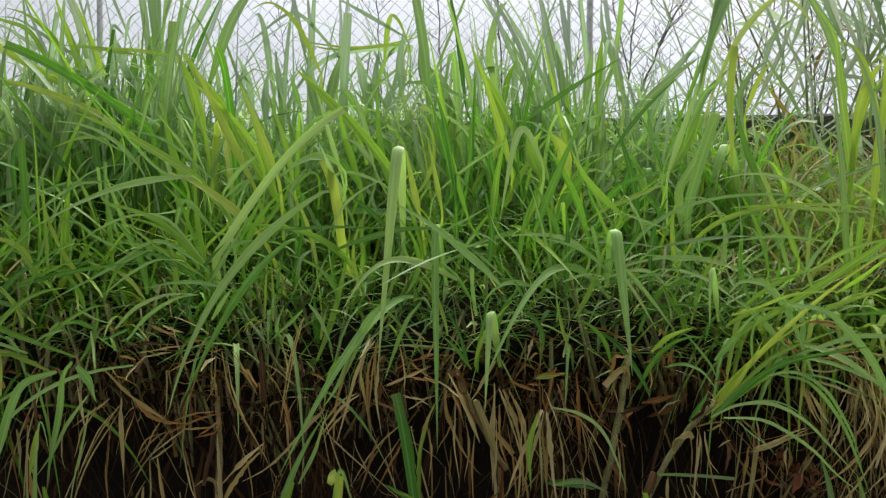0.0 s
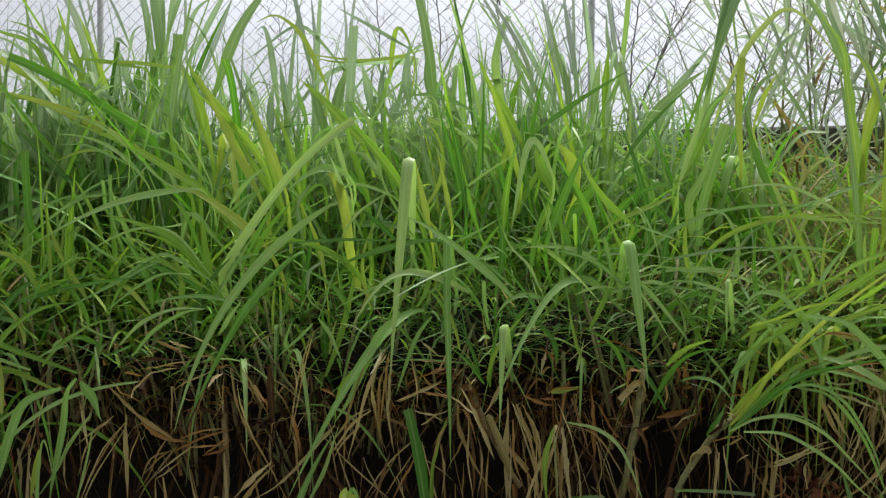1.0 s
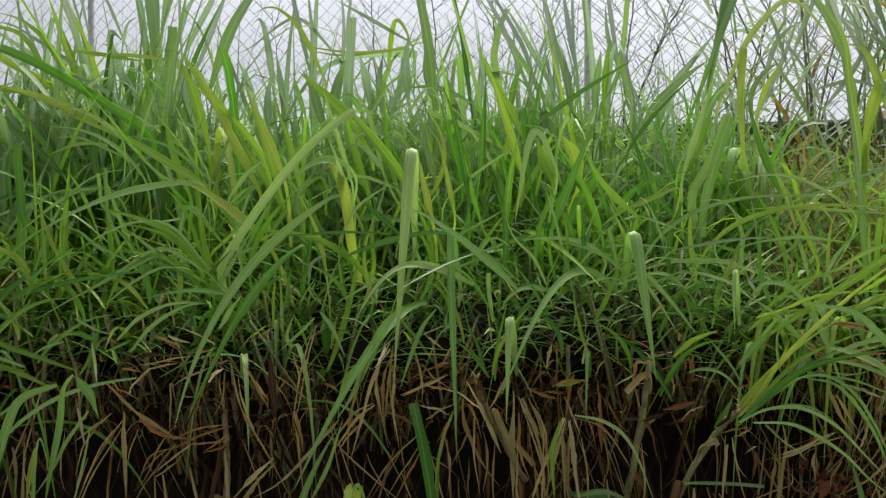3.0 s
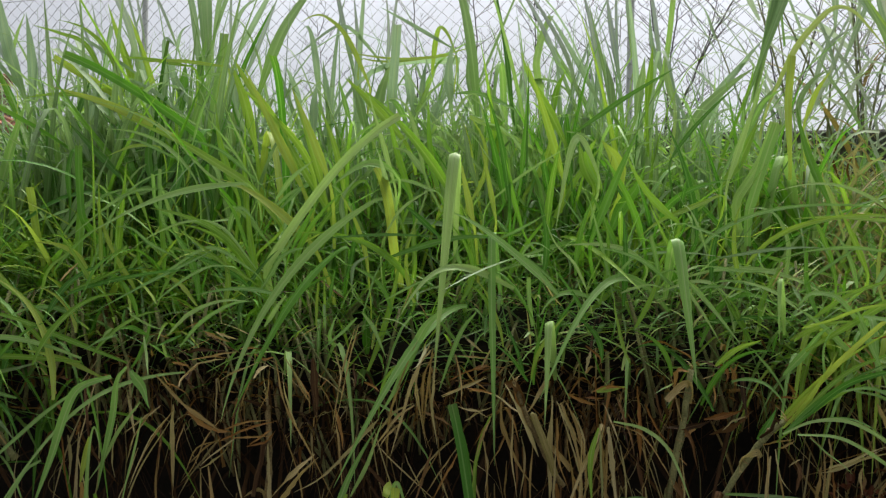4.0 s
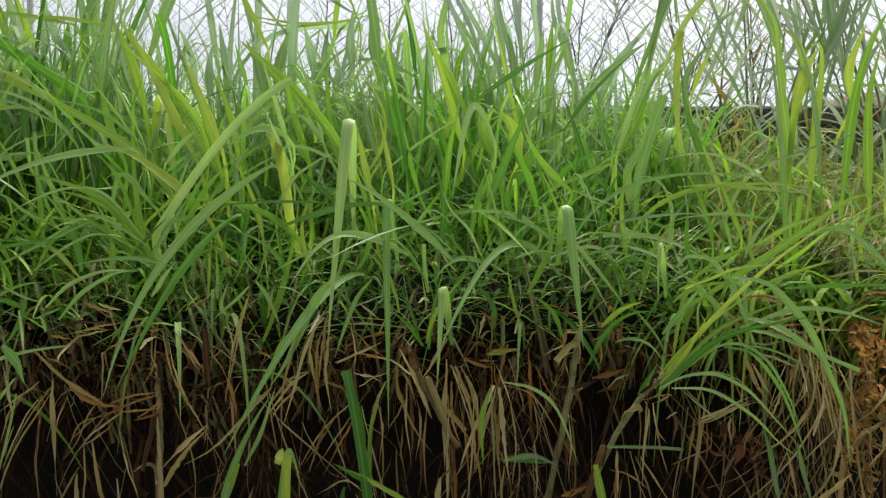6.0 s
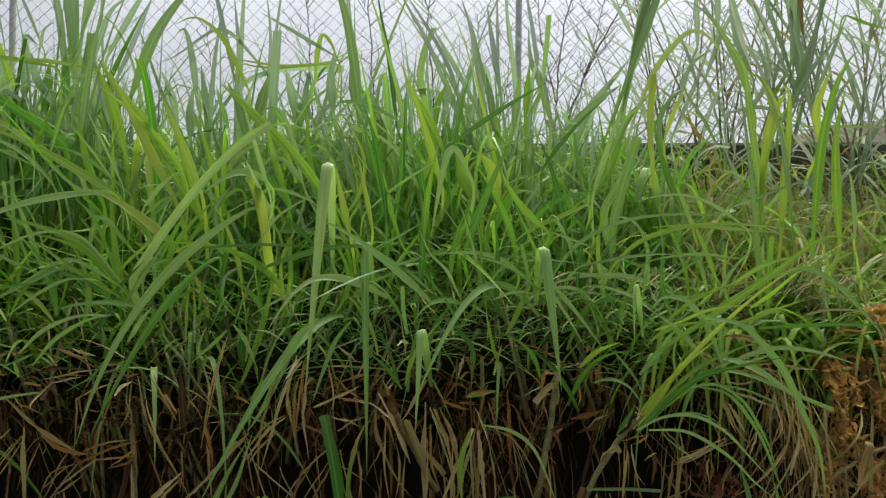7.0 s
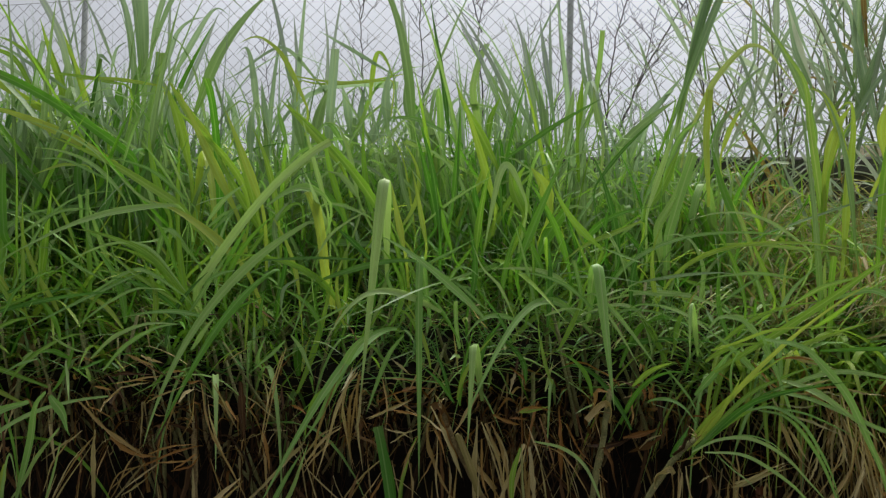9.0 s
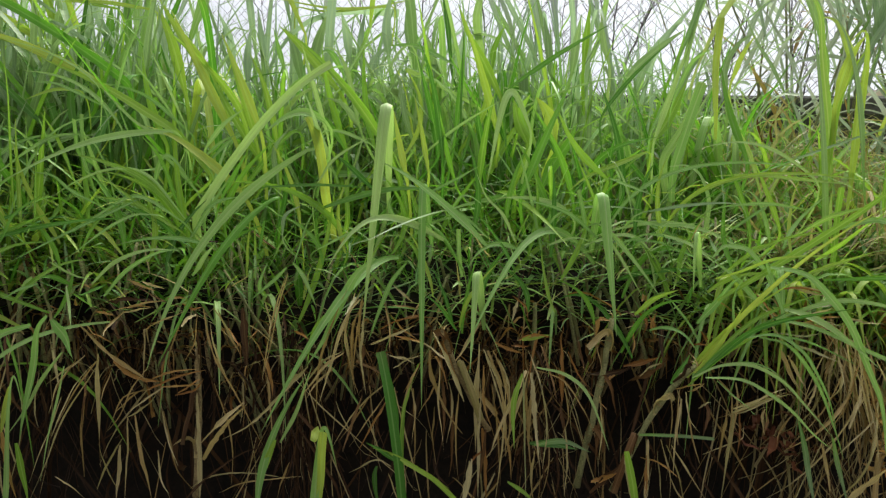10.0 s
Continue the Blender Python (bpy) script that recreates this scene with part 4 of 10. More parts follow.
tuft_leaf(right, 'y', 0.016, (0.634, 1.660, 1.032), (0.580, 1.660, 1.124), (0.530, 1.660, 1.188), 1, 0)
tuft_leaf(right, 'y', 0.016, (0.622, 1.660, 1.024), (0.599, 1.660, 1.112), (0.555, 1.660, 1.156), 1, 0)
tuft_leaf(right, 'g', 0.028, (0.538, 1.778, 1.302), (0.522, 1.809, 1.459), (0.473, 1.840, 1.621), 1, 0)
tuft_leaf(right, 'g', 0.026, (0.429, 1.778, 1.317), (0.490, 1.778, 1.410), (0.629, 1.778, 1.457), 1, 0)
tuft_leaf(right, 'y', 0.018, (0.977, 1.600, 1.133), (1.027, 1.550, 1.193), (1.084, 1.500, 1.262), 1, 0)
tuft_leaf(right, 'p', 0.022, (0.840, 1.500, 1.024), (0.908, 1.440, 0.997), (0.994, 1.380, 0.912), 1, 0)
tuft_leaf(right, 'y', 0.014, (0.725, 1.600, 1.077), (0.853, 1.580, 1.177), (1.000, 1.550, 1.206), 1, 0)
tuft_leaf(right, 'p', 0.012, (0.551, 1.580, 0.954), (0.609, 1.550, 0.960), (0.659, 1.520, 0.899), 1.3, 0)
tuft_leaf(right, 'p', 0.012, (0.735, 1.500, 0.958), (0.721, 1.500, 1.038), (0.759, 1.500, 1.117), 1, 0)
tuft_leaf(right, 'p', 0.038, (0.434, 1.716, 1.136), (0.428, 1.600, 1.285), (0.443, 1.500, 0.951), 5, 0)
tuft_leaf(right, 'p', 0.018, (0.708, 1.650, 1.055), (0.634, 1.520, 1.200), (0.614, 1.480, 1.061), 5, 0)
tuft_leaf(right, 'y', 0.016, (0.638, 1.550, 0.843), (0.810, 1.450, 1.104), (1.012, 1.400, 1.271), 1, 0)
tuft_leaf(right, 'h', 0.01, (0.507, 1.500, 0.717), (0.592, 1.480, 0.722), (0.670, 1.460, 0.722), 1, 1)
tuft_leaf(right, 'g', 0.018, (0.495, 1.620, 0.887), (0.551, 1.580, 1.003), (0.638, 1.540, 1.033), 1, 0)
tuft_leaf(right, 'g', 0.02, (0.497, 1.685, 1.065), (0.606, 1.660, 1.098), (0.748, 1.620, 1.095), 1, 0)
tuft_leaf(right, 'p', 0.018, (0.807, 1.685, 1.169), (0.618, 1.697, 1.220), (0.408, 1.685, 1.169), 1, 0)
tuft_leaf(right, 'p', 0.016, (0.475, 1.716, 1.196), (0.661, 1.697, 1.361), (1.016, 1.672, 1.367), 1, 0)
tuft_leaf(right, 'y', 0.018, (0.626, 1.716, 1.196), (0.810, 1.697, 1.343), (1.184, 1.660, 1.333), 1, 0)
tuft_leaf(right, 'g', 0.022, (0.505, 1.660, 1.024), (0.615, 1.685, 1.154), (0.740, 1.600, 1.077), 1, 0)
tuft_leaf(right, 'g', 0.02, (0.517, 1.600, 0.878), (0.422, 1.620, 1.017), (0.318, 1.600, 1.020), 1, 0)
tuft_leaf(right, 'h', 0.022, (1.080, 1.716, 1.061), (1.075, 1.747, 1.454), (1.058, 1.809, 1.865), 1, 0)
tuft_leaf(right, 'y', 0.024, (1.095, 1.716, 1.061), (1.093, 1.697, 1.242), (1.091, 1.685, 1.324), 1, 1)
tuft_leaf(left, 'y', 0.03, (-1.177, 2.300, 1.741), (-1.242, 2.300, 1.959), (-1.328, 2.300, 2.155), 1, 0)
tuft_leaf(left, 'p', 0.018, (-0.719, 1.734, 1.283), (-0.686, 1.722, 1.368), (-0.625, 1.710, 1.314), 1.5, 0)
tuft_leaf(left, 'g', 0.026, (-0.894, 1.747, 1.195), (-0.923, 1.778, 1.348), (-0.944, 1.809, 1.475), 1, 0)
tuft_leaf(left, 'd', 0.03, (-1.119, 1.933, 1.470), (-1.218, 1.933, 1.571), (-1.284, 1.933, 1.638), 1, 0)
tuft_leaf(left, 'd', 0.03, (-1.018, 1.933, 1.437), (-1.033, 1.933, 1.571), (-0.981, 1.933, 1.671), 1, 0)
tuft_leaf(left, 'd', 0.028, (-0.934, 1.933, 1.420), (-0.831, 1.933, 1.571), (-0.796, 1.933, 1.688), 1, 0)
tuft_leaf(left, 'g', 0.03, (-0.753, 1.902, 1.418), (-0.801, 1.902, 1.550), (-0.829, 1.933, 1.688), 1, 0)
tuft_leaf(left, 'y', 0.026, (-0.431, 1.871, 1.416), (-0.462, 1.871, 1.562), (-0.519, 1.902, 1.681), 1, 0)
tuft_leaf(left, 'g', 0.022, (-0.532, 1.716, 1.181), (-0.506, 1.734, 1.302), (-0.402, 1.747, 1.423), 1, 0)
tuft_leaf(left, 'y', 0.02, (-1.006, 1.600, 0.992), (-0.931, 1.620, 1.074), (-0.841, 1.640, 1.100), 1, 0)
tuft_leaf(left, 'g', 0.018, (-0.930, 1.640, 0.955), (-0.896, 1.660, 1.039), (-0.909, 1.672, 1.111), 1, 0)
tuft_leaf(left, 'y', 0.022, (-1.077, 1.697, 1.198), (-1.135, 1.697, 1.257), (-1.215, 1.685, 1.272), 1, 0)
tuft_leaf(left, 'p', 0.016, (-0.612, 1.685, 1.154), (-0.547, 1.716, 1.272), (-0.514, 1.734, 1.332), 1, 0)
tuft_leaf(left, 'y', 0.022, (-1.327, 1.620, 0.907), (-1.458, 1.640, 1.057), (-1.612, 1.640, 1.118), 1, 0)
tuft_leaf(left, 'g', 0.022, (-1.271, 1.660, 0.963), (-1.369, 1.680, 1.086), (-1.523, 1.700, 1.163), 1, 0)
tuft_leaf(left, 'y', 0.018, (-1.154, 1.660, 0.981), (-1.249, 1.680, 1.071), (-1.400, 1.700, 1.132), 1, 0)
tuft_leaf(left, 'p', 0.016, (-1.093, 1.700, 1.055), (-1.181, 1.680, 1.104), (-1.289, 1.640, 1.059), 1, 0)
tuft_leaf(left, 'p', 0.016, (-0.556, 1.650, 1.142), (-0.645, 1.620, 1.161), (-0.753, 1.600, 1.143), 1.2, 0)
tuft_leaf(left, 'p', 0.032, (-0.317, 1.697, 1.390), (-0.539, 1.600, 1.165), (-0.637, 1.480, 0.864), 1, 0)
tuft_leaf(left, 'g', 0.032, (-0.399, 1.697, 1.265), (-0.510, 1.620, 1.131), (-0.621, 1.500, 0.871), 1, 0)
tuft_leaf(left, 'p', 0.03, (-0.684, 1.747, 1.436), (-0.890, 1.716, 1.394), (-1.074, 1.685, 1.293), 1.2, 0)
tuft_leaf(left, 'y', 0.036, (-0.512, 1.778, 1.286), (-0.628, 1.759, 1.391), (-0.745, 1.747, 1.446), 1, 0)
tuft_leaf(left, 'p', 0.012, (-0.736, 1.685, 1.257), (-0.894, 1.660, 1.171), (-1.033, 1.620, 1.088), 1, 0)
tuft_leaf(left, 'y', 0.022, (-0.650, 1.747, 1.149), (-0.714, 1.722, 1.272), (-0.844, 1.697, 1.324), 1, 0)
tuft_leaf(left, 'y', 0.024, (-0.650, 1.747, 1.141), (-0.727, 1.716, 1.227), (-0.854, 1.685, 1.257), 1, 0)
tuft_leaf(left, 'g', 0.024, (-0.636, 1.759, 1.147), (-0.672, 1.772, 1.302), (-0.680, 1.778, 1.472), 1, 0)
spine_leaf(left, 'y', 0.0218, [(-0.589, 1.780, 1.324), (-0.674, 1.780, 1.430), (-0.763, 1.780, 1.490), (-0.887, 1.780, 1.561), (-1.034, 1.780, 1.623)])
tuft_leaf(left, 'y', 0.03, (-0.513, 1.871, 1.416), (-0.568, 1.871, 1.562), (-0.765, 1.902, 1.747), 1, 0)
tuft_leaf(left, 'y', 0.036, (-0.544, 1.840, 1.430), (-0.615, 1.840, 1.574), (-0.728, 1.871, 1.788), 1, 0)
tuft_leaf(left, 'y', 0.032, (-0.488, 1.871, 1.416), (-0.535, 1.871, 1.578), (-0.592, 1.902, 1.722), 1, 0)
tuft_leaf(left, 'g', 0.034, (-0.881, 1.933, 1.596), (-1.087, 1.902, 1.739), (-1.257, 1.871, 1.823), 1, 1)
tuft_leaf(left, 'p', 0.016, (-0.842, 1.809, 1.459), (-0.951, 1.809, 1.561), (-1.100, 1.809, 1.593), 1, 0)
tuft_leaf(left, 'p', 0.018, (-0.878, 1.871, 1.554), (-0.834, 1.840, 1.653), (-0.785, 1.840, 1.748), 1.3, 0)
tuft_leaf(left, 'p', 0.016, (-1.090, 1.716, 1.151), (-1.012, 1.747, 1.393), (-0.843, 1.747, 1.469), 1, 0)
tuft_leaf(left, 'g', 0.03, (-1.139, 1.747, 1.179), (-1.147, 1.778, 1.410), (-1.171, 1.809, 1.561), 1, 0)
tuft_leaf(left, 'g', 0.026, (-1.166, 1.650, 1.070), (-1.099, 1.685, 1.184), (-1.002, 1.697, 1.212), 1, 0)
tuft_leaf(left, 'y', 0.024, (-1.125, 1.550, 0.974), (-1.059, 1.600, 1.105), (-0.947, 1.650, 1.142), 1, 0)
tuft_leaf(left, 'y', 0.024, (-1.072, 1.550, 0.891), (-1.144, 1.600, 1.077), (-1.268, 1.600, 1.189), 1, 0)
tuft_leaf(left, 'g', 0.024, (-1.253, 1.550, 0.781), (-1.244, 1.580, 0.968), (-1.116, 1.600, 1.077), 1, 0)
tuft_leaf(left, 'p', 0.014, (-0.773, 1.600, 0.954), (-0.993, 1.520, 0.878), (-1.154, 1.420, 0.610), 1.5, 0)
tuft_leaf(left, 'y', 0.03, (-1.507, 1.700, 1.017), (-1.592, 1.720, 1.194), (-1.663, 1.720, 1.277), 1, 0)
tuft_leaf(left, 'y', 0.032, (-1.420, 1.800, 1.142), (-1.604, 1.850, 1.401), (-1.778, 1.900, 1.659), 1, 0)
tuft_leaf(left, 'g', 0.026, (-1.591, 2.200, 1.569), (-1.741, 2.200, 1.941), (-1.941, 2.200, 2.112), 1, 0)
tuft_leaf(low_green, 'g', 0.03, (-0.041, 1.420, 0.440), (-0.071, 1.440, 0.727), (-0.110, 1.480, 0.914), 1, 1)
tuft_leaf(low_green, 'p', 0.03, (-0.256, 1.420, 0.440), (-0.234, 1.420, 0.744), (-0.198, 1.400, 0.680), 2, 0)
tuft_leaf(low_green, 'p', 0.026, (-0.976, 1.500, 0.391), (-0.938, 1.480, 0.820), (-0.897, 1.450, 0.788), 2, 0)
tuft_leaf(low_green, 'y', 0.015, (0.182, 1.420, 0.456), (0.016, 1.400, 0.647), (-0.121, 1.420, 0.710), 1, 0)
tuft_leaf(low_green, 'p', 0.026, (-0.381, 1.450, 0.559), (-0.357, 1.480, 0.705), (-0.278, 1.500, 0.858), 1, 0)
tuft_leaf(front_left, 'y', 0.03, (-0.451, 1.759, 1.440), (-0.499, 1.759, 1.565), (-0.563, 1.784, 1.704), 1, 0)
tuft_leaf(front_left, 'p', 0.02, (-0.275, 1.759, 1.440), (-0.312, 1.759, 1.562), (-0.348, 1.772, 1.686), 1, 0)
tuft_leaf(front_left, 'p', 0.008, (-0.882, 1.772, 1.554), (-0.976, 1.772, 1.622), (-1.122, 1.772, 1.665), 1, 0)
tuft_leaf(front_left, 'g', 0.024, (-1.134, 1.759, 1.355), (-1.149, 1.772, 1.456), (-1.154, 1.778, 1.541), 1, 1)
tuft_leaf(front_left, 'p', 0.012, (-0.915, 1.759, 1.371), (-0.916, 1.759, 1.427), (-0.917, 1.759, 1.475), 1, 1)
tuft_leaf(front_left, 'g', 0.014, (-0.936, 1.734, 1.335), (-0.974, 1.747, 1.408), (-1.015, 1.747, 1.475), 1, 0)
tuft_leaf(front_left, 'y', 0.016, (-0.638, 1.685, 1.178), (-0.743, 1.685, 1.246), (-0.842, 1.685, 1.319), 1, 0)
tuft_leaf(front_left, 'g', 0.018, (-0.647, 1.685, 1.163), (-0.729, 1.685, 1.219), (-0.829, 1.685, 1.240), 1, 0)
tuft_leaf(front_left, 'y', 0.016, (-1.036, 1.672, 1.143), (-1.098, 1.685, 1.228), (-1.155, 1.685, 1.305), 1, 0)
tuft_leaf(front_left, 'g', 0.018, (-1.114, 1.672, 1.137), (-0.959, 1.672, 1.184), (-0.765, 1.672, 1.205), 1, 0)
tuft_leaf(front_left, 'y', 0.014, (-1.031, 1.685, 1.176), (-1.054, 1.710, 1.317), (-1.063, 1.722, 1.455), 1, 0)
tuft_leaf(front_left, 'y', 0.014, (-1.001, 1.685, 1.191), (-1.008, 1.710, 1.302), (-1.008, 1.722, 1.414), 1, 0)
tuft_leaf(front_left, 'g', 0.02, (-0.537, 1.710, 1.264), (-0.496, 1.710, 1.343), (-0.467, 1.716, 1.391), 1, 0)
tuft_leaf(front_left, 'y', 0.012, (-0.056, 1.685, 1.235), (-0.066, 1.685, 1.287), (-0.077, 1.685, 1.349), 1, 0)
tuft_leaf(front_left, 'y', 0.014, (0.011, 1.600, 1.027), (-0.017, 1.600, 1.130), (-0.065, 1.620, 1.197), 1, 0)
tuft_leaf(front_left, 'g', 0.012, (-0.020, 1.620, 1.095), (-0.041, 1.620, 1.152), (-0.083, 1.640, 1.175), 1, 0)
tuft_leaf(front_left, 'y', 0.01, (-0.463, 1.672, 1.059), (-0.464, 1.685, 1.146), (-0.455, 1.685, 1.225), 1, 0)
tuft_leaf(front_left, 'y', 0.01, (-0.445, 1.672, 1.059), (-0.445, 1.685, 1.139), (-0.452, 1.685, 1.220), 1, 0)
tuft_leaf(front_left, 'g', 0.02, (-0.564, 1.672, 1.067), (-0.519, 1.672, 1.140), (-0.416, 1.672, 1.199), 1, 0)
tuft_leaf(front_left, 'y', 0.018, (-0.336, 1.710, 1.197), (-0.360, 1.722, 1.302), (-0.415, 1.734, 1.407), 1, 0)
tuft_leaf(front_left, 'g', 0.02, (-0.398, 1.722, 1.181), (-0.378, 1.734, 1.302), (-0.387, 1.747, 1.423), 1, 0)
tuft_leaf(front_left, 'y', 0.016, (-0.213, 1.685, 1.124), (-0.236, 1.697, 1.227), (-0.215, 1.710, 1.317), 1, 0)
tuft_leaf(front_left, 'g', 0.016, (-0.270, 1.672, 1.096), (-0.316, 1.685, 1.184), (-0.419, 1.685, 1.228), 1, 0)
tuft_leaf(front_left, 'g', 0.022, (-1.166, 1.697, 1.198), (-1.098, 1.710, 1.287), (-1.014, 1.722, 1.332), 1, 0)
tuft_leaf(front_left, 'g', 0.024, (-0.775, 1.685, 1.124), (-0.814, 1.710, 1.242), (-0.894, 1.722, 1.332), 1, 0)
tuft_leaf(front_left, 'y', 0.02, (-0.711, 1.672, 1.096), (-0.700, 1.685, 1.198), (-0.748, 1.697, 1.302), 1, 0)
tuft_leaf(front_left, 'g', 0.02, (-0.925, 1.660, 1.068), (-0.959, 1.672, 1.155), (-1.040, 1.685, 1.198), 1, 0)
tuft_leaf(front_left, 'y', 0.018, (-1.073, 1.640, 1.042), (-1.113, 1.660, 1.112), (-1.185, 1.660, 1.156), 1, 0)
tuft_leaf(front_left, 'd', 0.022, (-0.667, 1.672, 1.067), (-0.646, 1.697, 1.168), (-0.575, 1.710, 1.257), 1, 0)
tuft_leaf(front_right, 'g', 0.026, (0.033, 1.734, 1.385), (0.009, 1.759, 1.559), (-0.032, 1.772, 1.689), 1, 0)
tuft_leaf(front_right, 'y', 0.026, (-0.063, 1.710, 1.334), (-0.081, 1.710, 1.418), (-0.097, 1.716, 1.499), 1, 0)
tuft_leaf(front_right, 'y', 0.02, (-0.003, 1.734, 1.344), (-0.024, 1.734, 1.453), (-0.046, 1.747, 1.548), 1, 0)
tuft_leaf(front_right, 'g', 0.012, (0.215, 1.600, 1.094), (0.172, 1.620, 1.171), (0.123, 1.620, 1.229), 1, 0)
tuft_leaf(front_right, 'p', 0.009, (0.054, 1.660, 1.235), (0.089, 1.660, 1.281), (0.139, 1.660, 1.255), 1.3, 0)
tuft_leaf(front_right, 'p', 0.014, (0.409, 1.685, 1.207), (0.400, 1.685, 1.254), (0.388, 1.685, 1.302), 1, 1)
tuft_leaf(front_right, 'y', 0.012, (0.434, 1.660, 1.252), (0.408, 1.672, 1.321), (0.382, 1.685, 1.385), 1, 0)
tuft_leaf(front_right, 'p', 0.01, (0.297, 1.660, 1.194), (0.329, 1.660, 1.236), (0.368, 1.660, 1.252), 1, 0)
tuft_leaf(front_right, 'p', 0.01, (0.304, 1.640, 1.158), (0.368, 1.640, 1.178), (0.417, 1.630, 1.167), 1.2, 0)
tuft_leaf(front_right, 'p', 0.016, (0.446, 1.630, 1.207), (0.507, 1.600, 1.133), (0.567, 1.560, 1.041), 1, 0)
tuft_leaf(front_right, 'p', 0.01, (0.446, 1.620, 1.188), (0.500, 1.600, 1.098), (0.529, 1.580, 1.038), 1, 0)
tuft_leaf(front_right, 'p', 0.012, (0.473, 1.685, 1.334), (0.527, 1.685, 1.315), (0.604, 1.685, 1.284), 1, 0)
tuft_leaf(front_right, 'p', 0.01, (0.486, 1.697, 1.373), (0.521, 1.697, 1.302), (0.536, 1.685, 1.225), 1, 0)
tuft_leaf(front_right, 'g', 0.034, (0.245, 1.710, 1.294), (0.303, 1.722, 1.437), (0.377, 1.747, 1.593), 1, 0)
tuft_leaf(front_right, 'g', 0.028, (0.468, 1.722, 1.339), (0.390, 1.734, 1.420), (0.341, 1.747, 1.518), 1, 0)
tuft_leaf(front_right, 'd', 0.016, (0.487, 1.840, 1.520), (0.569, 1.840, 1.629), (0.683, 1.840, 1.736), 1, 0)
tuft_leaf(front_right, 'p', 0.026, (0.625, 1.796, 1.450), (0.673, 1.796, 1.598), (0.719, 1.809, 1.728), 1, 0)
tuft_leaf(front_right, 'd', 0.028, (0.863, 1.747, 1.401), (0.813, 1.759, 1.539), (0.794, 1.772, 1.652), 1, 0)
tuft_leaf(front_right, 'p', 0.014, (1.029, 1.697, 1.343), (0.874, 1.710, 1.433), (0.707, 1.710, 1.416), 1.2, 0)
tuft_leaf(front_right, 'p', 0.012, (0.783, 1.660, 1.203), (0.837, 1.660, 1.242), (0.900, 1.660, 1.283), 1, 0)
tuft_leaf(front_right, 'y', 0.02, (0.930, 1.685, 1.207), (0.899, 1.697, 1.302), (0.864, 1.710, 1.394), 1, 0)
tuft_leaf(front_right, 'p', 0.012, (0.549, 1.640, 1.190), (0.633, 1.620, 1.179), (0.727, 1.600, 1.130), 1, 0)
tuft_leaf(front_right, 'y', 0.016, (0.696, 1.580, 1.052), (0.760, 1.570, 1.092), (0.851, 1.560, 1.104), 1, 0)
tuft_leaf(front_right, 'y', 0.014, (0.883, 1.520, 1.095), (0.956, 1.500, 1.130), (1.046, 1.480, 1.165), 1, 0)
tuft_leaf(front_right, 'g', 0.022, (0.113, 1.697, 1.183), (0.129, 1.722, 1.302), (0.101, 1.747, 1.423), 1, 0)
tuft_leaf(front_right, 'g', 0.02, (0.202, 1.697, 1.198), (0.219, 1.716, 1.317), (0.266, 1.734, 1.423), 1, 0)
tuft_leaf(front_right, 'g', 0.022, (0.317, 1.672, 1.126), (0.328, 1.697, 1.257), (0.325, 1.722, 1.377), 1, 0)
tuft_leaf(front_right, 'y', 0.016, (0.256, 1.660, 1.127), (0.282, 1.685, 1.257), (0.270, 1.710, 1.361), 1, 0)
tuft_leaf(front_right, 'g', 0.018, (0.340, 1.640, 1.071), (0.387, 1.660, 1.156), (0.419, 1.672, 1.243), 1, 0)
tuft_leaf(front_right, 'g', 0.02, (0.541, 1.685, 1.184), (0.562, 1.710, 1.302), (0.610, 1.722, 1.392), 1, 0)
tuft_leaf(front_right, 'y', 0.018, (0.614, 1.685, 1.184), (0.602, 1.697, 1.302), (0.631, 1.716, 1.391), 1, 0)
tuft_leaf(front_right, 'g', 0.018, (0.643, 1.640, 1.071), (0.664, 1.660, 1.156), (0.726, 1.672, 1.243), 1, 0)
tuft_leaf(front_right, 'g', 0.02, (0.786, 1.640, 1.100), (0.770, 1.672, 1.214), (0.789, 1.685, 1.331), 1, 0)
tuft_leaf(front_right, 'y', 0.018, (0.844, 1.672, 1.184), (0.825, 1.697, 1.302), (0.773, 1.716, 1.406), 1, 0)
tuft_leaf(front_right, 'y', 0.016, (0.933, 1.620, 1.131), (0.939, 1.660, 1.243), (0.980, 1.685, 1.346), 1, 0)
tuft_leaf(front_right, 'p', 0.014, (0.904, 1.620, 1.160), (0.949, 1.640, 1.230), (1.039, 1.660, 1.302), 1, 0)
tuft_leaf(front_right, 'g', 0.018, (0.137, 1.620, 1.017), (0.152, 1.630, 1.087), (0.211, 1.650, 1.157), 1, 0)
tuft_leaf(front_right, 'g', 0.018, (0.248, 1.600, 0.992), (0.236, 1.620, 1.060), (0.167, 1.640, 1.115), 1, 0)
tuft_leaf(front_right, 'y', 0.014, (0.318, 1.600, 0.992), (0.293, 1.620, 1.074), (0.289, 1.640, 1.158), 1, 0)
tuft_leaf(front_right, 'g', 0.016, (0.417, 1.600, 0.963), (0.388, 1.600, 1.034), (0.320, 1.610, 1.075), 1, 0)
tuft_leaf(low_green, 'y', 0.012, (-0.129, 1.500, 0.688), (-0.053, 1.500, 0.648), (0.056, 1.500, 0.585), 1, 0)
tuft_leaf(low_green, 'y', 0.014, (-0.052, 1.540, 0.763), (-0.058, 1.540, 0.670), (-0.047, 1.540, 0.519), 1, 0)
tuft_leaf(low_green, 'd', 0.018, (-0.118, 1.560, 0.614), (-0.123, 1.560, 0.566), (-0.107, 1.560, 0.510), 1, 0)
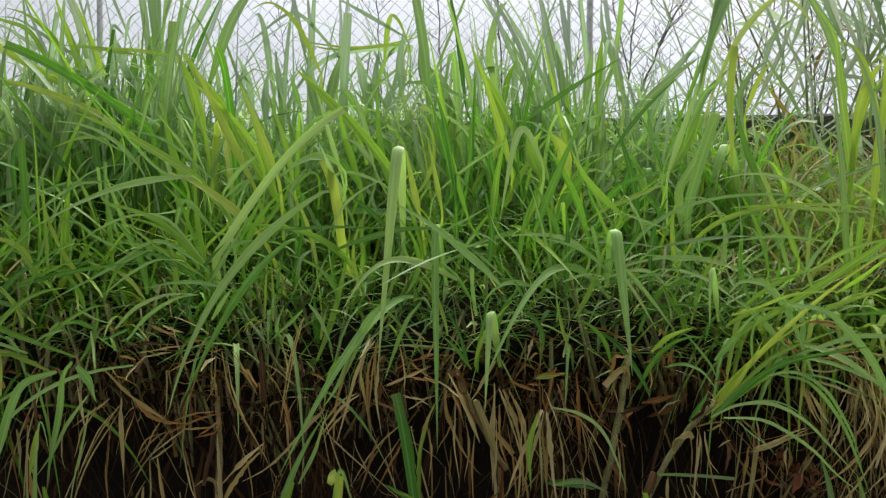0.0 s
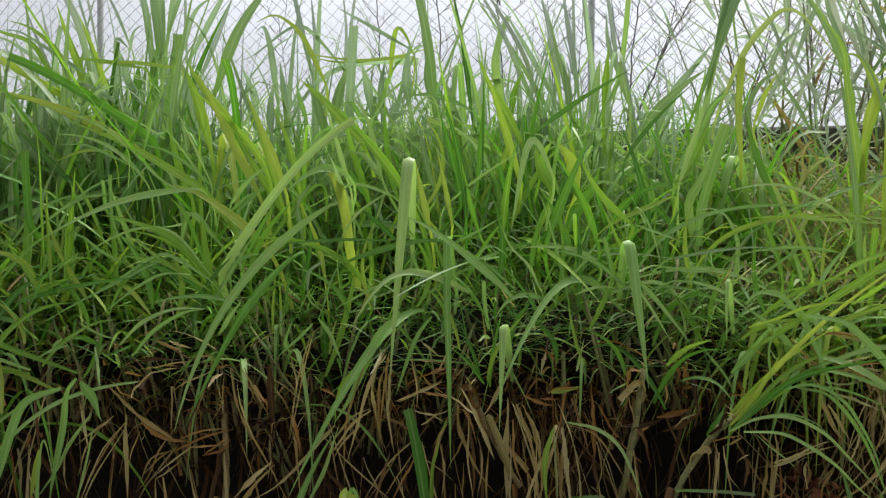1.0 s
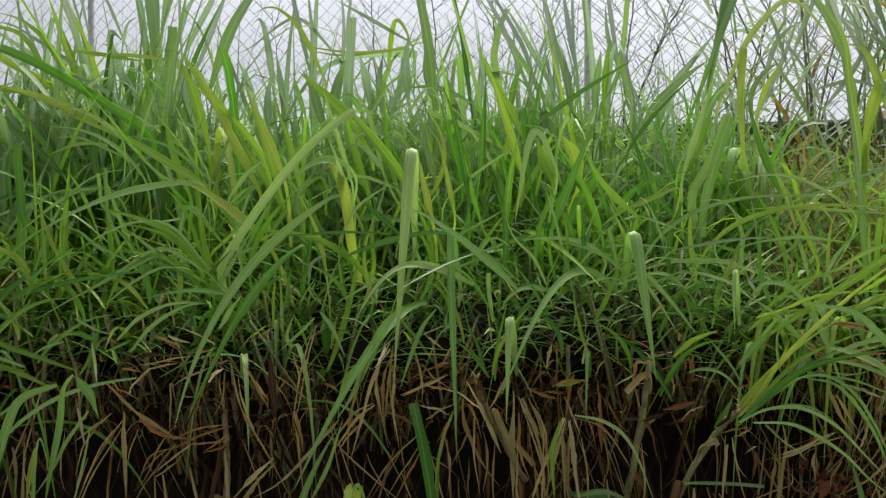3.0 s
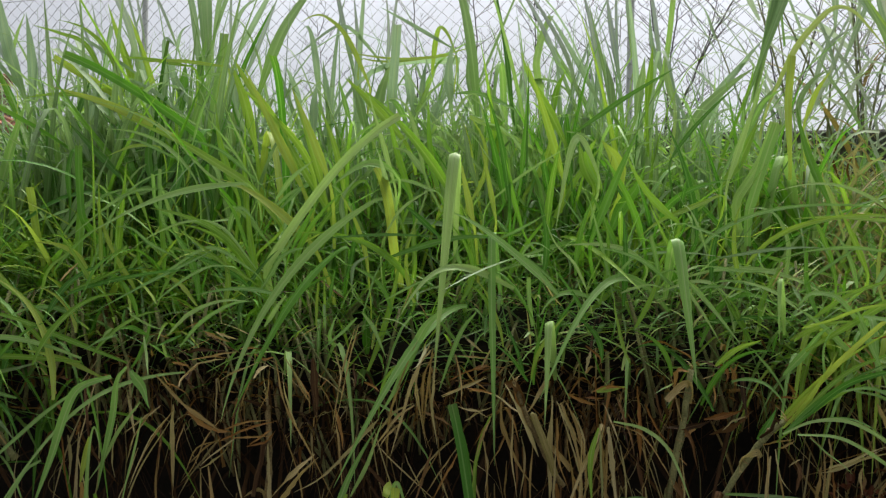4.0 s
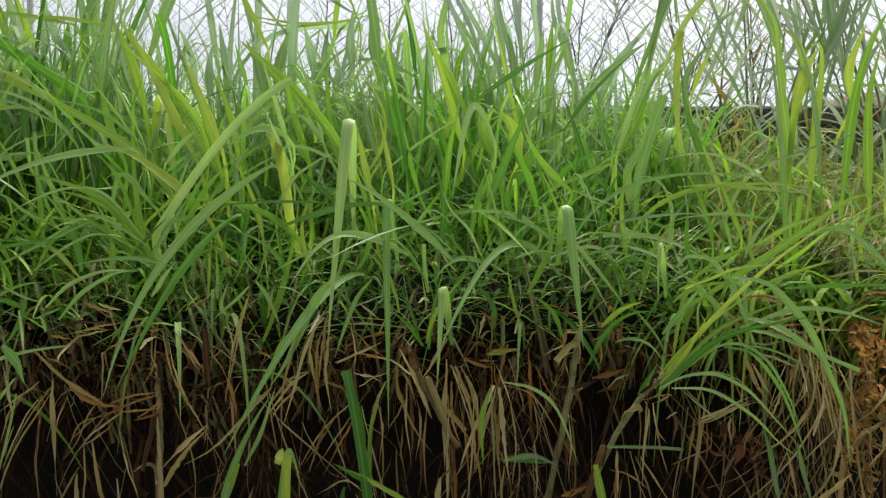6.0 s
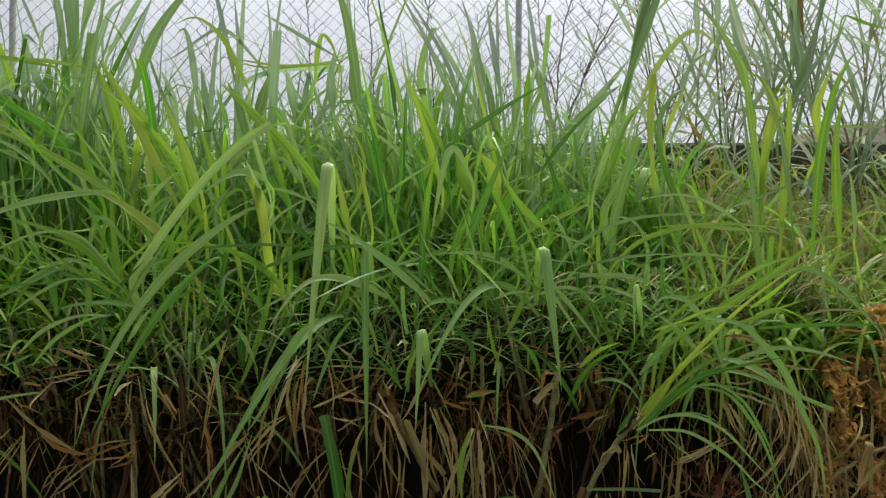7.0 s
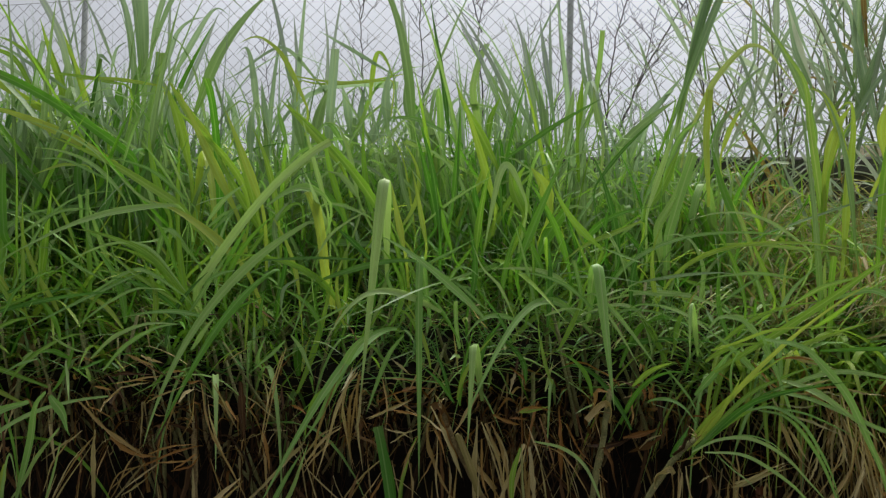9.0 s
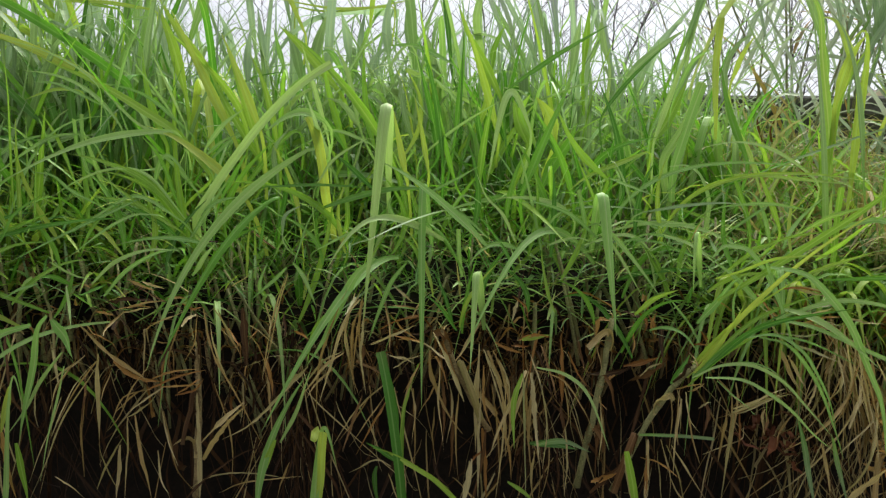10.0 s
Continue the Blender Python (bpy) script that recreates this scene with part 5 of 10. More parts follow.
tuft_leaf(front_left, 'p', 0.008, (-0.830, 1.500, 0.868), (-0.860, 1.500, 0.737), (-0.889, 1.500, 0.598), 1, 0)
tuft_leaf(front_left, 'y', 0.014, (-1.373, 1.560, 1.064), (-1.328, 1.560, 0.962), (-1.267, 1.560, 0.891), 1, 0)
tuft_leaf(front_left, 'y', 0.014, (-1.233, 1.560, 1.081), (-1.266, 1.560, 0.978), (-1.282, 1.560, 0.890), 1, 0)
tuft_leaf(front_left, 'y', 0.028, (-1.397, 1.480, 1.142), (-1.310, 1.480, 1.005), (-1.208, 1.480, 0.917), 1, 0)
tuft_leaf(front_right, 'g', 0.026, (0.181, 1.900, 1.157), (0.278, 1.900, 1.327), (0.338, 1.900, 1.535), 1, 0)
tuft_leaf(front_right, 'g', 0.026, (0.505, 1.900, 1.211), (0.394, 1.900, 1.383), (0.290, 1.900, 1.535), 1, 0)
tuft_leaf(front_right, 'y', 0.022, (0.397, 1.850, 1.158), (0.511, 1.850, 1.323), (0.642, 1.850, 1.432), 1, 0)
tuft_leaf(front_right, 'y', 0.02, (0.324, 1.850, 1.215), (0.474, 1.850, 1.287), (0.604, 1.850, 1.378), 1, 0)
tuft_leaf(front_right, 'g', 0.03, (0.176, 2.000, 1.330), (0.258, 2.000, 1.488), (0.349, 2.000, 1.598), 1, 0)
tuft_leaf(front_right, 'y', 0.03, (0.102, 2.050, 1.435), (0.185, 2.050, 1.618), (0.125, 2.050, 1.762), 1, 0)
tuft_leaf(front_right, 'g', 0.024, (0.734, 1.900, 1.188), (0.622, 1.900, 1.361), (0.490, 1.900, 1.475), 1, 0)
tuft_leaf(front_right, 'h', 0.024, (0.597, 1.950, 1.128), (0.736, 1.950, 1.322), (0.798, 1.950, 1.613), 1, 0)
tuft_leaf(front_right, 'h', 0.02, (0.331, 1.800, 1.091), (0.475, 1.800, 1.161), (0.601, 1.800, 1.141), 1.2, 0)
tuft_leaf(front_right, 'p', 0.014, (0.745, 1.800, 1.103), (0.673, 1.800, 1.194), (0.530, 1.800, 1.222), 1, 0)
tuft_leaf(front_right, 'g', 0.02, (0.027, 1.850, 1.144), (0.085, 1.850, 1.272), (0.177, 1.850, 1.383), 1, 0)
tuft_leaf(front_right, 'y', 0.02, (0.383, 1.800, 1.053), (0.313, 1.800, 1.199), (0.224, 1.800, 1.290), 1, 0)
tuft_leaf(front_right, 'h', 0.02, (0.791, 1.900, 1.130), (0.848, 1.900, 1.282), (0.965, 1.900, 1.376), 1, 0)
tuft_leaf(front_right, 'y', 0.018, (0.713, 1.850, 1.265), (0.899, 1.850, 1.208), (1.046, 1.850, 1.187), 1, 0)
tuft_leaf(front_right, 'q', 0.022, (0.989, 1.950, 1.124), (1.048, 1.950, 1.319), (1.148, 1.950, 1.454), 1, 0)
tuft_leaf(front_right, 'h', 0.022, (0.448, 1.900, 1.267), (0.470, 1.900, 1.400), (0.546, 1.900, 1.457), 1.3, 0)
tuft_leaf(front_right, 'g', 0.022, (0.229, 1.850, 1.048), (0.360, 1.850, 1.176), (0.491, 1.850, 1.267), 1, 0)
tuft_leaf(front_right, 'p', 0.012, (-0.064, 1.750, 1.153), (0.059, 1.750, 1.223), (0.181, 1.750, 1.203), 1, 0)
tuft_leaf(front_right, 'y', 0.02, (-0.081, 1.850, 1.386), (-0.024, 1.850, 1.515), (-0.078, 1.850, 1.645), 1, 0)
tuft_leaf(thatch, 's', 0.016, (0.148, 1.580, 0.898), (0.186, 1.550, 0.781), (0.190, 1.520, 0.654), 1, 0)
tuft_leaf(thatch, 's', 0.018, (0.244, 1.500, 0.864), (0.250, 1.480, 0.778), (0.259, 1.450, 0.658), 1, 0)
tuft_leaf(thatch, 's', 0.016, (0.236, 1.520, 0.865), (0.185, 1.480, 0.778), (0.144, 1.460, 0.680), 1, 0)
tuft_leaf(thatch, 's', 0.02, (-0.518, 1.500, 0.649), (-0.471, 1.480, 0.725), (-0.411, 1.480, 0.791), 1, 0)
tuft_leaf(thatch, 'b', 0.01, (0.280, 1.580, 0.912), (0.296, 1.550, 0.864), (0.311, 1.520, 0.791), 1, 0)
tuft_leaf(thatch, 's', 0.012, (0.162, 1.580, 0.898), (0.200, 1.550, 0.781), (0.193, 1.530, 0.650), 1, 0)
tuft_leaf(thatch, 'b', 0.01, (0.273, 1.580, 0.898), (0.296, 1.550, 0.829), (0.309, 1.530, 0.760), 1, 0)
tuft_leaf(thatch, 'b', 0.008, (0.023, 1.640, 0.955), (-0.020, 1.620, 0.931), (-0.090, 1.600, 0.942), 1, 0)
tuft_leaf(thatch, 's', 0.016, (0.008, 1.580, 0.898), (0.022, 1.560, 0.805), (0.090, 1.540, 0.701), 1, 0)
tuft_leaf(thatch, 'b', 0.012, (0.142, 1.520, 0.721), (0.129, 1.500, 0.633), (0.102, 1.480, 0.546), 1, 0)
tuft_leaf(thatch, 's', 0.005, (-0.581, 1.600, 0.539), (-0.488, 1.600, 0.578), (-0.338, 1.600, 0.564), 1, 0)
tuft_leaf(thatch, 'b', 0.006, (-0.427, 1.580, 0.671), (-0.399, 1.580, 0.615), (-0.408, 1.580, 0.538), 1.4, 0)
tuft_leaf(thatch, 's', 0.014, (0.260, 1.570, 0.814), (0.255, 1.570, 0.699), (0.268, 1.570, 0.545), 1, 0)
tuft_leaf(thatch, 'b', 0.012, (0.282, 1.600, 0.737), (0.295, 1.600, 0.630), (0.302, 1.600, 0.551), 1, 0)
tuft_leaf(thatch, 'b', 0.014, (0.447, 1.600, 0.748), (0.435, 1.600, 0.670), (0.433, 1.600, 0.572), 1, 0)
tuft_leaf(thatch, 'b', 0.014, (0.060, 1.600, 0.784), (0.068, 1.600, 0.667), (0.060, 1.600, 0.570), 1, 0)
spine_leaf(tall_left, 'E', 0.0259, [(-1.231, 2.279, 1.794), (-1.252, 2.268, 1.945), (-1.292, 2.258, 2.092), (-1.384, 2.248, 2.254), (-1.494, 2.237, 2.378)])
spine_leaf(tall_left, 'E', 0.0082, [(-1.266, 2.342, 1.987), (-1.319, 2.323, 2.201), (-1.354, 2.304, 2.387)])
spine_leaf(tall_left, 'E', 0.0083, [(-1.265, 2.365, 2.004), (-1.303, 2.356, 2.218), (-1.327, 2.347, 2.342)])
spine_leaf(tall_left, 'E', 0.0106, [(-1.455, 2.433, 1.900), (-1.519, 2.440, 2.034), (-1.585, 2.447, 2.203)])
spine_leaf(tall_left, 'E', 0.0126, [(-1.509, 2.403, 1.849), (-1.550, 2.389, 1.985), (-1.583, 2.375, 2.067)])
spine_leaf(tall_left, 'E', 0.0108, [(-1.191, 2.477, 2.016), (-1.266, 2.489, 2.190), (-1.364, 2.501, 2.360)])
spine_leaf(tall_left, 'S', 0.0231, [(-1.036, 2.306, 1.844), (-1.056, 2.309, 2.055), (-1.086, 2.311, 2.194), (-1.130, 2.314, 2.263), (-1.178, 2.316, 2.261), (-1.231, 2.318, 2.209), (-1.266, 2.321, 2.162)])
spine_leaf(tall_left, 'S', 0.0232, [(-1.021, 2.324, 1.890), (-1.043, 2.317, 2.165), (-1.085, 2.310, 2.330), (-1.140, 2.303, 2.409), (-1.198, 2.296, 2.409), (-1.295, 2.290, 2.384)])
spine_leaf(tall_left, 'S', 0.0334, [(-0.993, 2.285, 1.860), (-1.008, 2.285, 2.175), (-1.025, 2.285, 2.335), (-1.047, 2.285, 2.476), (-1.074, 2.285, 2.630)])
spine_leaf(tall_left, 'S', 0.0162, [(-1.016, 2.339, 1.979), (-1.023, 2.345, 2.307), (-1.013, 2.351, 2.511), (-1.006, 2.357, 2.627)])
spine_leaf(tall_left, 'S', 0.0216, [(-1.000, 2.330, 1.977), (-0.977, 2.324, 2.136), (-0.937, 2.318, 2.260), (-0.890, 2.312, 2.311), (-0.840, 2.306, 2.320), (-0.788, 2.300, 2.297), (-0.739, 2.293, 2.256), (-0.660, 2.287, 2.178)])
spine_leaf(tall_left, 'S', 0.0193, [(-0.983, 2.278, 1.973), (-0.940, 2.279, 2.121), (-0.895, 2.280, 2.226), (-0.836, 2.280, 2.281), (-0.762, 2.281, 2.305), (-0.662, 2.282, 2.283), (-0.525, 2.282, 2.239)])
spine_leaf(tall_left, 'S', 0.0191, [(-0.916, 2.250, 1.935), (-0.874, 2.239, 2.064), (-0.822, 2.227, 2.111), (-0.767, 2.215, 2.120)])
spine_leaf(tall_left, 'S', 0.0194, [(-0.902, 2.298, 1.938), (-0.838, 2.287, 2.051), (-0.778, 2.276, 2.148), (-0.739, 2.266, 2.171), (-0.699, 2.255, 2.144)])
spine_leaf(tall_left, 'E', 0.0128, [(-0.967, 2.435, 1.886), (-0.975, 2.441, 2.088), (-0.978, 2.448, 2.294), (-0.993, 2.454, 2.401)])
spine_leaf(tall_left, 'E', 0.0185, [(-0.894, 2.354, 1.874), (-0.832, 2.341, 2.008), (-0.756, 2.328, 2.181)])
spine_leaf(tall_left, 'h', 0.0449, [(-0.804, 2.233, 1.785), (-0.749, 2.232, 1.936), (-0.709, 2.231, 2.023), (-0.658, 2.230, 2.102), (-0.600, 2.229, 2.172), (-0.544, 2.228, 2.221)])
spine_leaf(tall_left, 'p', 0.0205, [(-0.998, 2.131, 1.613), (-0.976, 2.140, 1.710), (-0.939, 2.148, 1.818)])
spine_leaf(tall_left, 'p', 0.0110, [(-0.949, 2.101, 1.816), (-0.894, 2.092, 1.823), (-0.831, 2.084, 1.835)])
spine_leaf(tall_left, 'y', 0.0174, [(-1.268, 2.208, 1.818), (-1.315, 2.203, 1.935), (-1.396, 2.198, 2.009), (-1.481, 2.192, 2.036)])
spine_leaf(tall_left, 'S', 0.0120, [(-1.196, 2.223, 1.842), (-1.369, 2.214, 1.958), (-1.445, 2.206, 2.003), (-1.520, 2.197, 2.005)])
spine_leaf(tall_left, 'S', 0.0179, [(-1.132, 2.325, 1.963), (-1.103, 2.302, 2.028), (-1.055, 2.278, 2.051)])
spine_leaf(tall_left, 'y', 0.0235, [(-1.035, 2.064, 1.713), (-1.179, 2.064, 1.784), (-1.276, 2.064, 1.836), (-1.405, 2.064, 1.879)])
spine_leaf(tall_left, 'y', 0.0149, [(-0.993, 2.132, 1.860), (-1.132, 2.129, 1.882), (-1.257, 2.125, 1.891)])
spine_leaf(tall_left, 'y', 0.0130, [(-0.874, 2.118, 1.856), (-1.019, 2.106, 1.870), (-1.151, 2.095, 1.863)])
spine_leaf(tall_left, 'S', 0.0294, [(-1.137, 2.243, 1.767), (-1.126, 2.232, 1.902), (-1.122, 2.220, 1.980), (-1.076, 2.209, 1.945)])
spine_leaf(tall_left, 'p', 0.0277, [(-1.013, 2.261, 1.752), (-1.010, 2.247, 1.881), (-0.986, 2.233, 1.982)])
spine_leaf(tall_left, 'p', 0.0287, [(-0.936, 2.188, 1.739), (-0.916, 2.193, 1.879), (-0.908, 2.198, 1.991)], 1)
spine_leaf(tall_left, 'S', 0.0303, [(-0.862, 2.186, 1.739), (-0.873, 2.183, 1.827), (-0.895, 2.180, 1.900)])
spine_leaf(tall_left, 'y', 0.0338, [(-0.638, 2.032, 1.584), (-0.702, 2.018, 1.687), (-0.759, 2.004, 1.770), (-0.807, 1.990, 1.853)])
spine_leaf(tall_left, 'y', 0.0300, [(-0.738, 2.015, 1.581), (-0.767, 1.999, 1.713), (-0.807, 1.983, 1.830)])
spine_leaf(tall_left, 'y', 0.0259, [(-0.940, 1.971, 1.577), (-1.055, 1.971, 1.642), (-1.209, 1.971, 1.709), (-1.352, 1.970, 1.751)])
spine_leaf(tall_left, 'S', 0.0125, [(-0.941, 2.029, 1.649), (-1.048, 2.021, 1.739), (-1.136, 2.013, 1.782), (-1.241, 2.005, 1.769)])
spine_leaf(tall_left, 'S', 0.0262, [(-1.304, 2.274, 1.731), (-1.316, 2.268, 1.851), (-1.337, 2.261, 1.952)])
spine_leaf(tall_left, 'd', 0.0405, [(-1.106, 2.313, 1.751), (-1.099, 2.316, 1.845), (-1.096, 2.319, 1.926)])
spine_leaf(tall_left, 'S', 0.0256, [(-1.386, 2.219, 1.699), (-1.369, 2.232, 1.802), (-1.334, 2.246, 1.866)])
spine_leaf(tall_left, 'd', 0.0317, [(-1.461, 2.261, 1.706), (-1.423, 2.248, 1.788), (-1.396, 2.235, 1.842)])
spine_leaf(tall_left, 'S', 0.0282, [(-1.055, 2.287, 1.757), (-1.122, 2.291, 1.860), (-1.147, 2.295, 1.944), (-1.191, 2.299, 1.965)])
spine_leaf(tall_centre, 'S', 0.0259, [(-0.589, 2.243, 1.774), (-0.609, 2.251, 1.940), (-0.637, 2.260, 2.033), (-0.677, 2.268, 2.010)])
spine_leaf(tall_centre, 'E', 0.0186, [(-0.476, 2.360, 1.832), (-0.521, 2.365, 2.027), (-0.576, 2.370, 2.255), (-0.643, 2.375, 2.418)])
spine_leaf(tall_centre, 'y', 0.0172, [(-0.410, 2.183, 1.814), (-0.485, 2.175, 1.971), (-0.547, 2.166, 2.031), (-0.589, 2.157, 2.036), (-0.632, 2.149, 2.010)])
spine_leaf(tall_centre, 'S', 0.0124, [(-0.376, 2.296, 1.909), (-0.468, 2.288, 2.015), (-0.518, 2.280, 2.044), (-0.569, 2.272, 2.022), (-0.665, 2.264, 1.943), (-0.726, 2.256, 1.911)])
spine_leaf(tall_centre, 'E', 0.0164, [(-0.487, 2.341, 1.838), (-0.476, 2.350, 1.980), (-0.485, 2.358, 2.091), (-0.497, 2.367, 2.198)])
spine_leaf(tall_centre, 'E', 0.0143, [(-0.388, 2.337, 1.743), (-0.369, 2.320, 1.877), (-0.360, 2.304, 2.043), (-0.374, 2.287, 2.214)])
spine_leaf(tall_centre, 'S', 0.0341, [(-0.331, 2.164, 1.722), (-0.320, 2.145, 1.866), (-0.311, 2.127, 1.995)], 1)
spine_leaf(tall_centre, 'E', 0.0106, [(-0.375, 2.423, 1.964), (-0.346, 2.412, 2.168), (-0.322, 2.402, 2.316)])
spine_leaf(tall_centre, 'S', 0.0137, [(-0.133, 2.233, 1.950), (-0.235, 2.212, 2.004), (-0.375, 2.191, 2.075)])
spine_leaf(tall_centre, 'y', 0.0176, [(-0.202, 2.239, 1.860), (-0.190, 2.235, 1.973), (-0.174, 2.230, 2.019), (-0.145, 2.226, 1.990), (-0.116, 2.222, 1.915)])
spine_leaf(tall_centre, 'h', 0.0324, [(-0.047, 2.177, 1.698), (-0.061, 2.165, 1.874), (-0.092, 2.154, 2.057), (-0.138, 2.143, 2.184), (-0.218, 2.131, 2.308)])
spine_leaf(tall_centre, 'E', 0.0155, [(-0.085, 2.214, 2.041), (-0.131, 2.196, 2.203), (-0.178, 2.178, 2.326)])
spine_leaf(tall_centre, 'E', 0.0139, [(-0.074, 2.264, 1.994), (-0.092, 2.245, 2.166), (-0.111, 2.226, 2.269)])
spine_leaf(tall_centre, 'd', 0.0178, [(0.080, 2.263, 1.715), (0.052, 2.260, 1.948), (0.026, 2.256, 2.094), (-0.000, 2.253, 2.239)])
spine_leaf(tall_centre, 'y', 0.0114, [(-0.130, 2.180, 1.909), (-0.312, 2.195, 1.902), (-0.516, 2.210, 1.930)])
spine_leaf(tall_centre, 'S', 0.0323, [(-0.135, 2.170, 1.745), (-0.142, 2.166, 1.844), (-0.132, 2.162, 1.947)])
spine_leaf(tall_centre, 'S', 0.0308, [(-0.268, 2.222, 1.744), (-0.277, 2.213, 1.823), (-0.295, 2.205, 1.895)])
spine_leaf(tall_centre, 'h', 0.0353, [(-0.396, 2.239, 1.705), (-0.372, 2.233, 1.812), (-0.344, 2.227, 1.892)])
spine_leaf(tall_centre, 'S', 0.0268, [(-0.594, 2.179, 1.653), (-0.592, 2.171, 1.750), (-0.579, 2.162, 1.821)])
spine_leaf(tall_centre, 'p', 0.0185, [(-0.461, 2.113, 1.682), (-0.484, 2.105, 1.763), (-0.495, 2.097, 1.806)])
spine_leaf(tall_centre, 'y', 0.0277, [(-0.272, 1.980, 1.592), (-0.368, 1.990, 1.704), (-0.458, 2.001, 1.788)])
spine_leaf(tall_centre, 'p', 0.0164, [(0.070, 2.076, 1.707), (-0.011, 2.073, 1.745), (-0.069, 2.070, 1.759), (-0.133, 2.066, 1.752)])
spine_leaf(tall_centre, 'p', 0.0180, [(-0.271, 2.063, 1.663), (-0.304, 2.053, 1.720), (-0.330, 2.043, 1.722), (-0.353, 2.033, 1.694)])
spine_leaf(tall_centre, 'h', 0.0332, [(-0.044, 2.229, 1.738), (-0.071, 2.213, 1.836), (-0.079, 2.196, 1.921)])
spine_leaf(tall_centre, 'S', 0.0263, [(-0.227, 2.279, 1.714), (-0.238, 2.288, 1.819), (-0.223, 2.298, 1.933)])
spine_leaf(tall_centre, 'S', 0.0245, [(-0.662, 2.271, 1.718), (-0.676, 2.248, 1.815), (-0.708, 2.225, 1.894)])
spine_leaf(tall_centre, 'S', 0.0246, [(-0.207, 2.284, 1.674), (-0.190, 2.282, 1.756), (-0.137, 2.279, 1.813)])
spine_leaf(tall_centre, 'h', 0.0294, [(0.027, 2.239, 1.670), (0.010, 2.230, 1.769), (-0.019, 2.221, 1.842)])
spine_leaf(tall_centre, 'S', 0.0229, [(-0.561, 2.282, 1.721), (-0.578, 2.283, 1.845), (-0.589, 2.284, 1.924)])
spine_leaf(tall_centre, 'h', 0.0311, [(-0.428, 2.223, 1.672), (-0.452, 2.228, 1.773), (-0.491, 2.233, 1.855)])
spine_leaf(tall_centre, 'E', 0.0164, [(0.307, 2.350, 1.776), (0.240, 2.335, 1.929), (0.175, 2.321, 2.067), (0.062, 2.307, 2.252)])
spine_leaf(tall_centre, 'E', 0.0179, [(0.310, 2.277, 1.783), (0.264, 2.284, 1.937), (0.183, 2.290, 2.087), (0.093, 2.297, 2.226)])
spine_leaf(tall_centre, 'p', 0.0265, [(0.166, 2.332, 1.942), (0.188, 2.344, 2.035), (0.217, 2.356, 2.105)], 1)
spine_leaf(tall_centre, 'S', 0.0172, [(0.373, 2.237, 1.755), (0.293, 2.238, 1.904), (0.220, 2.239, 2.029), (0.183, 2.239, 2.083)])
spine_leaf(tall_centre, 'E', 0.0203, [(0.399, 2.324, 1.814), (0.377, 2.324, 1.950), (0.346, 2.325, 2.101), (0.308, 2.325, 2.219)])
spine_leaf(tall_centre, 'E', 0.0229, [(0.467, 2.375, 1.881), (0.448, 2.373, 2.001), (0.429, 2.370, 2.111), (0.414, 2.367, 2.206)])
spine_leaf(tall_centre, 'E', 0.0106, [(0.468, 2.412, 1.945), (0.464, 2.415, 2.115), (0.462, 2.417, 2.304)])
spine_leaf(tall_centre, 'E', 0.0125, [(0.511, 2.381, 1.971), (0.494, 2.393, 2.217), (0.484, 2.405, 2.429)])
spine_leaf(tall_centre, 'E', 0.0188, [(0.626, 2.387, 1.875), (0.593, 2.372, 2.092), (0.567, 2.357, 2.210), (0.537, 2.342, 2.334)])
spine_leaf(tall_centre, 'S', 0.0180, [(0.603, 2.338, 1.896), (0.576, 2.351, 2.004), (0.570, 2.365, 2.127)])
spine_leaf(tall_centre, 'p', 0.0182, [(0.607, 2.313, 1.879), (0.618, 2.290, 2.008), (0.624, 2.267, 2.132)], 1)
spine_leaf(tall_centre, 'd', 0.0148, [(0.231, 1.882, 1.601), (0.369, 1.862, 1.697), (0.508, 1.842, 1.778)])
spine_leaf(tall_centre, 'y', 0.0267, [(0.224, 2.037, 1.594), (0.171, 2.039, 1.701), (0.114, 2.040, 1.798), (0.084, 2.041, 1.881)])
spine_leaf(tall_centre, 'h', 0.0265, [(0.597, 2.165, 1.744), (0.572, 2.147, 1.823), (0.554, 2.128, 1.892)])
spine_leaf(tall_centre, 'y', 0.0251, [(0.523, 2.211, 1.746), (0.530, 2.209, 1.853), (0.539, 2.206, 1.951)])
spine_leaf(tall_centre, 'h', 0.0272, [(0.410, 2.220, 1.726), (0.405, 2.232, 1.822), (0.390, 2.244, 1.916)])
spine_leaf(tall_centre, 'h', 0.0261, [(0.464, 2.127, 1.696), (0.471, 2.103, 1.794), (0.478, 2.078, 1.874)])
spine_leaf(tall_centre, 'S', 0.0229, [(0.085, 2.284, 1.708), (0.111, 2.259, 1.807), (0.132, 2.235, 1.909)])
spine_leaf(tall_centre, 'S', 0.0216, [(0.332, 2.330, 1.719), (0.361, 2.310, 1.822), (0.348, 2.289, 1.912)])
spine_leaf(tall_centre, 'y', 0.0234, [(0.206, 2.225, 1.700), (0.223, 2.231, 1.803), (0.256, 2.237, 1.877)])
spine_leaf(tall_right, 'S', 0.0258, [(0.694, 2.230, 1.625), (0.758, 2.228, 1.785), (0.842, 2.226, 1.893), (0.910, 2.224, 1.977)])
spine_leaf(tall_right, 'h', 0.0261, [(0.616, 2.130, 1.611), (0.663, 2.119, 1.707), (0.752, 2.108, 1.791), (0.827, 2.096, 1.845)])
spine_leaf(tall_right, 'S', 0.0222, [(0.866, 2.214, 1.757), (0.927, 2.208, 2.045), (0.986, 2.202, 2.283), (1.028, 2.196, 2.479), (1.046, 2.190, 2.563)])
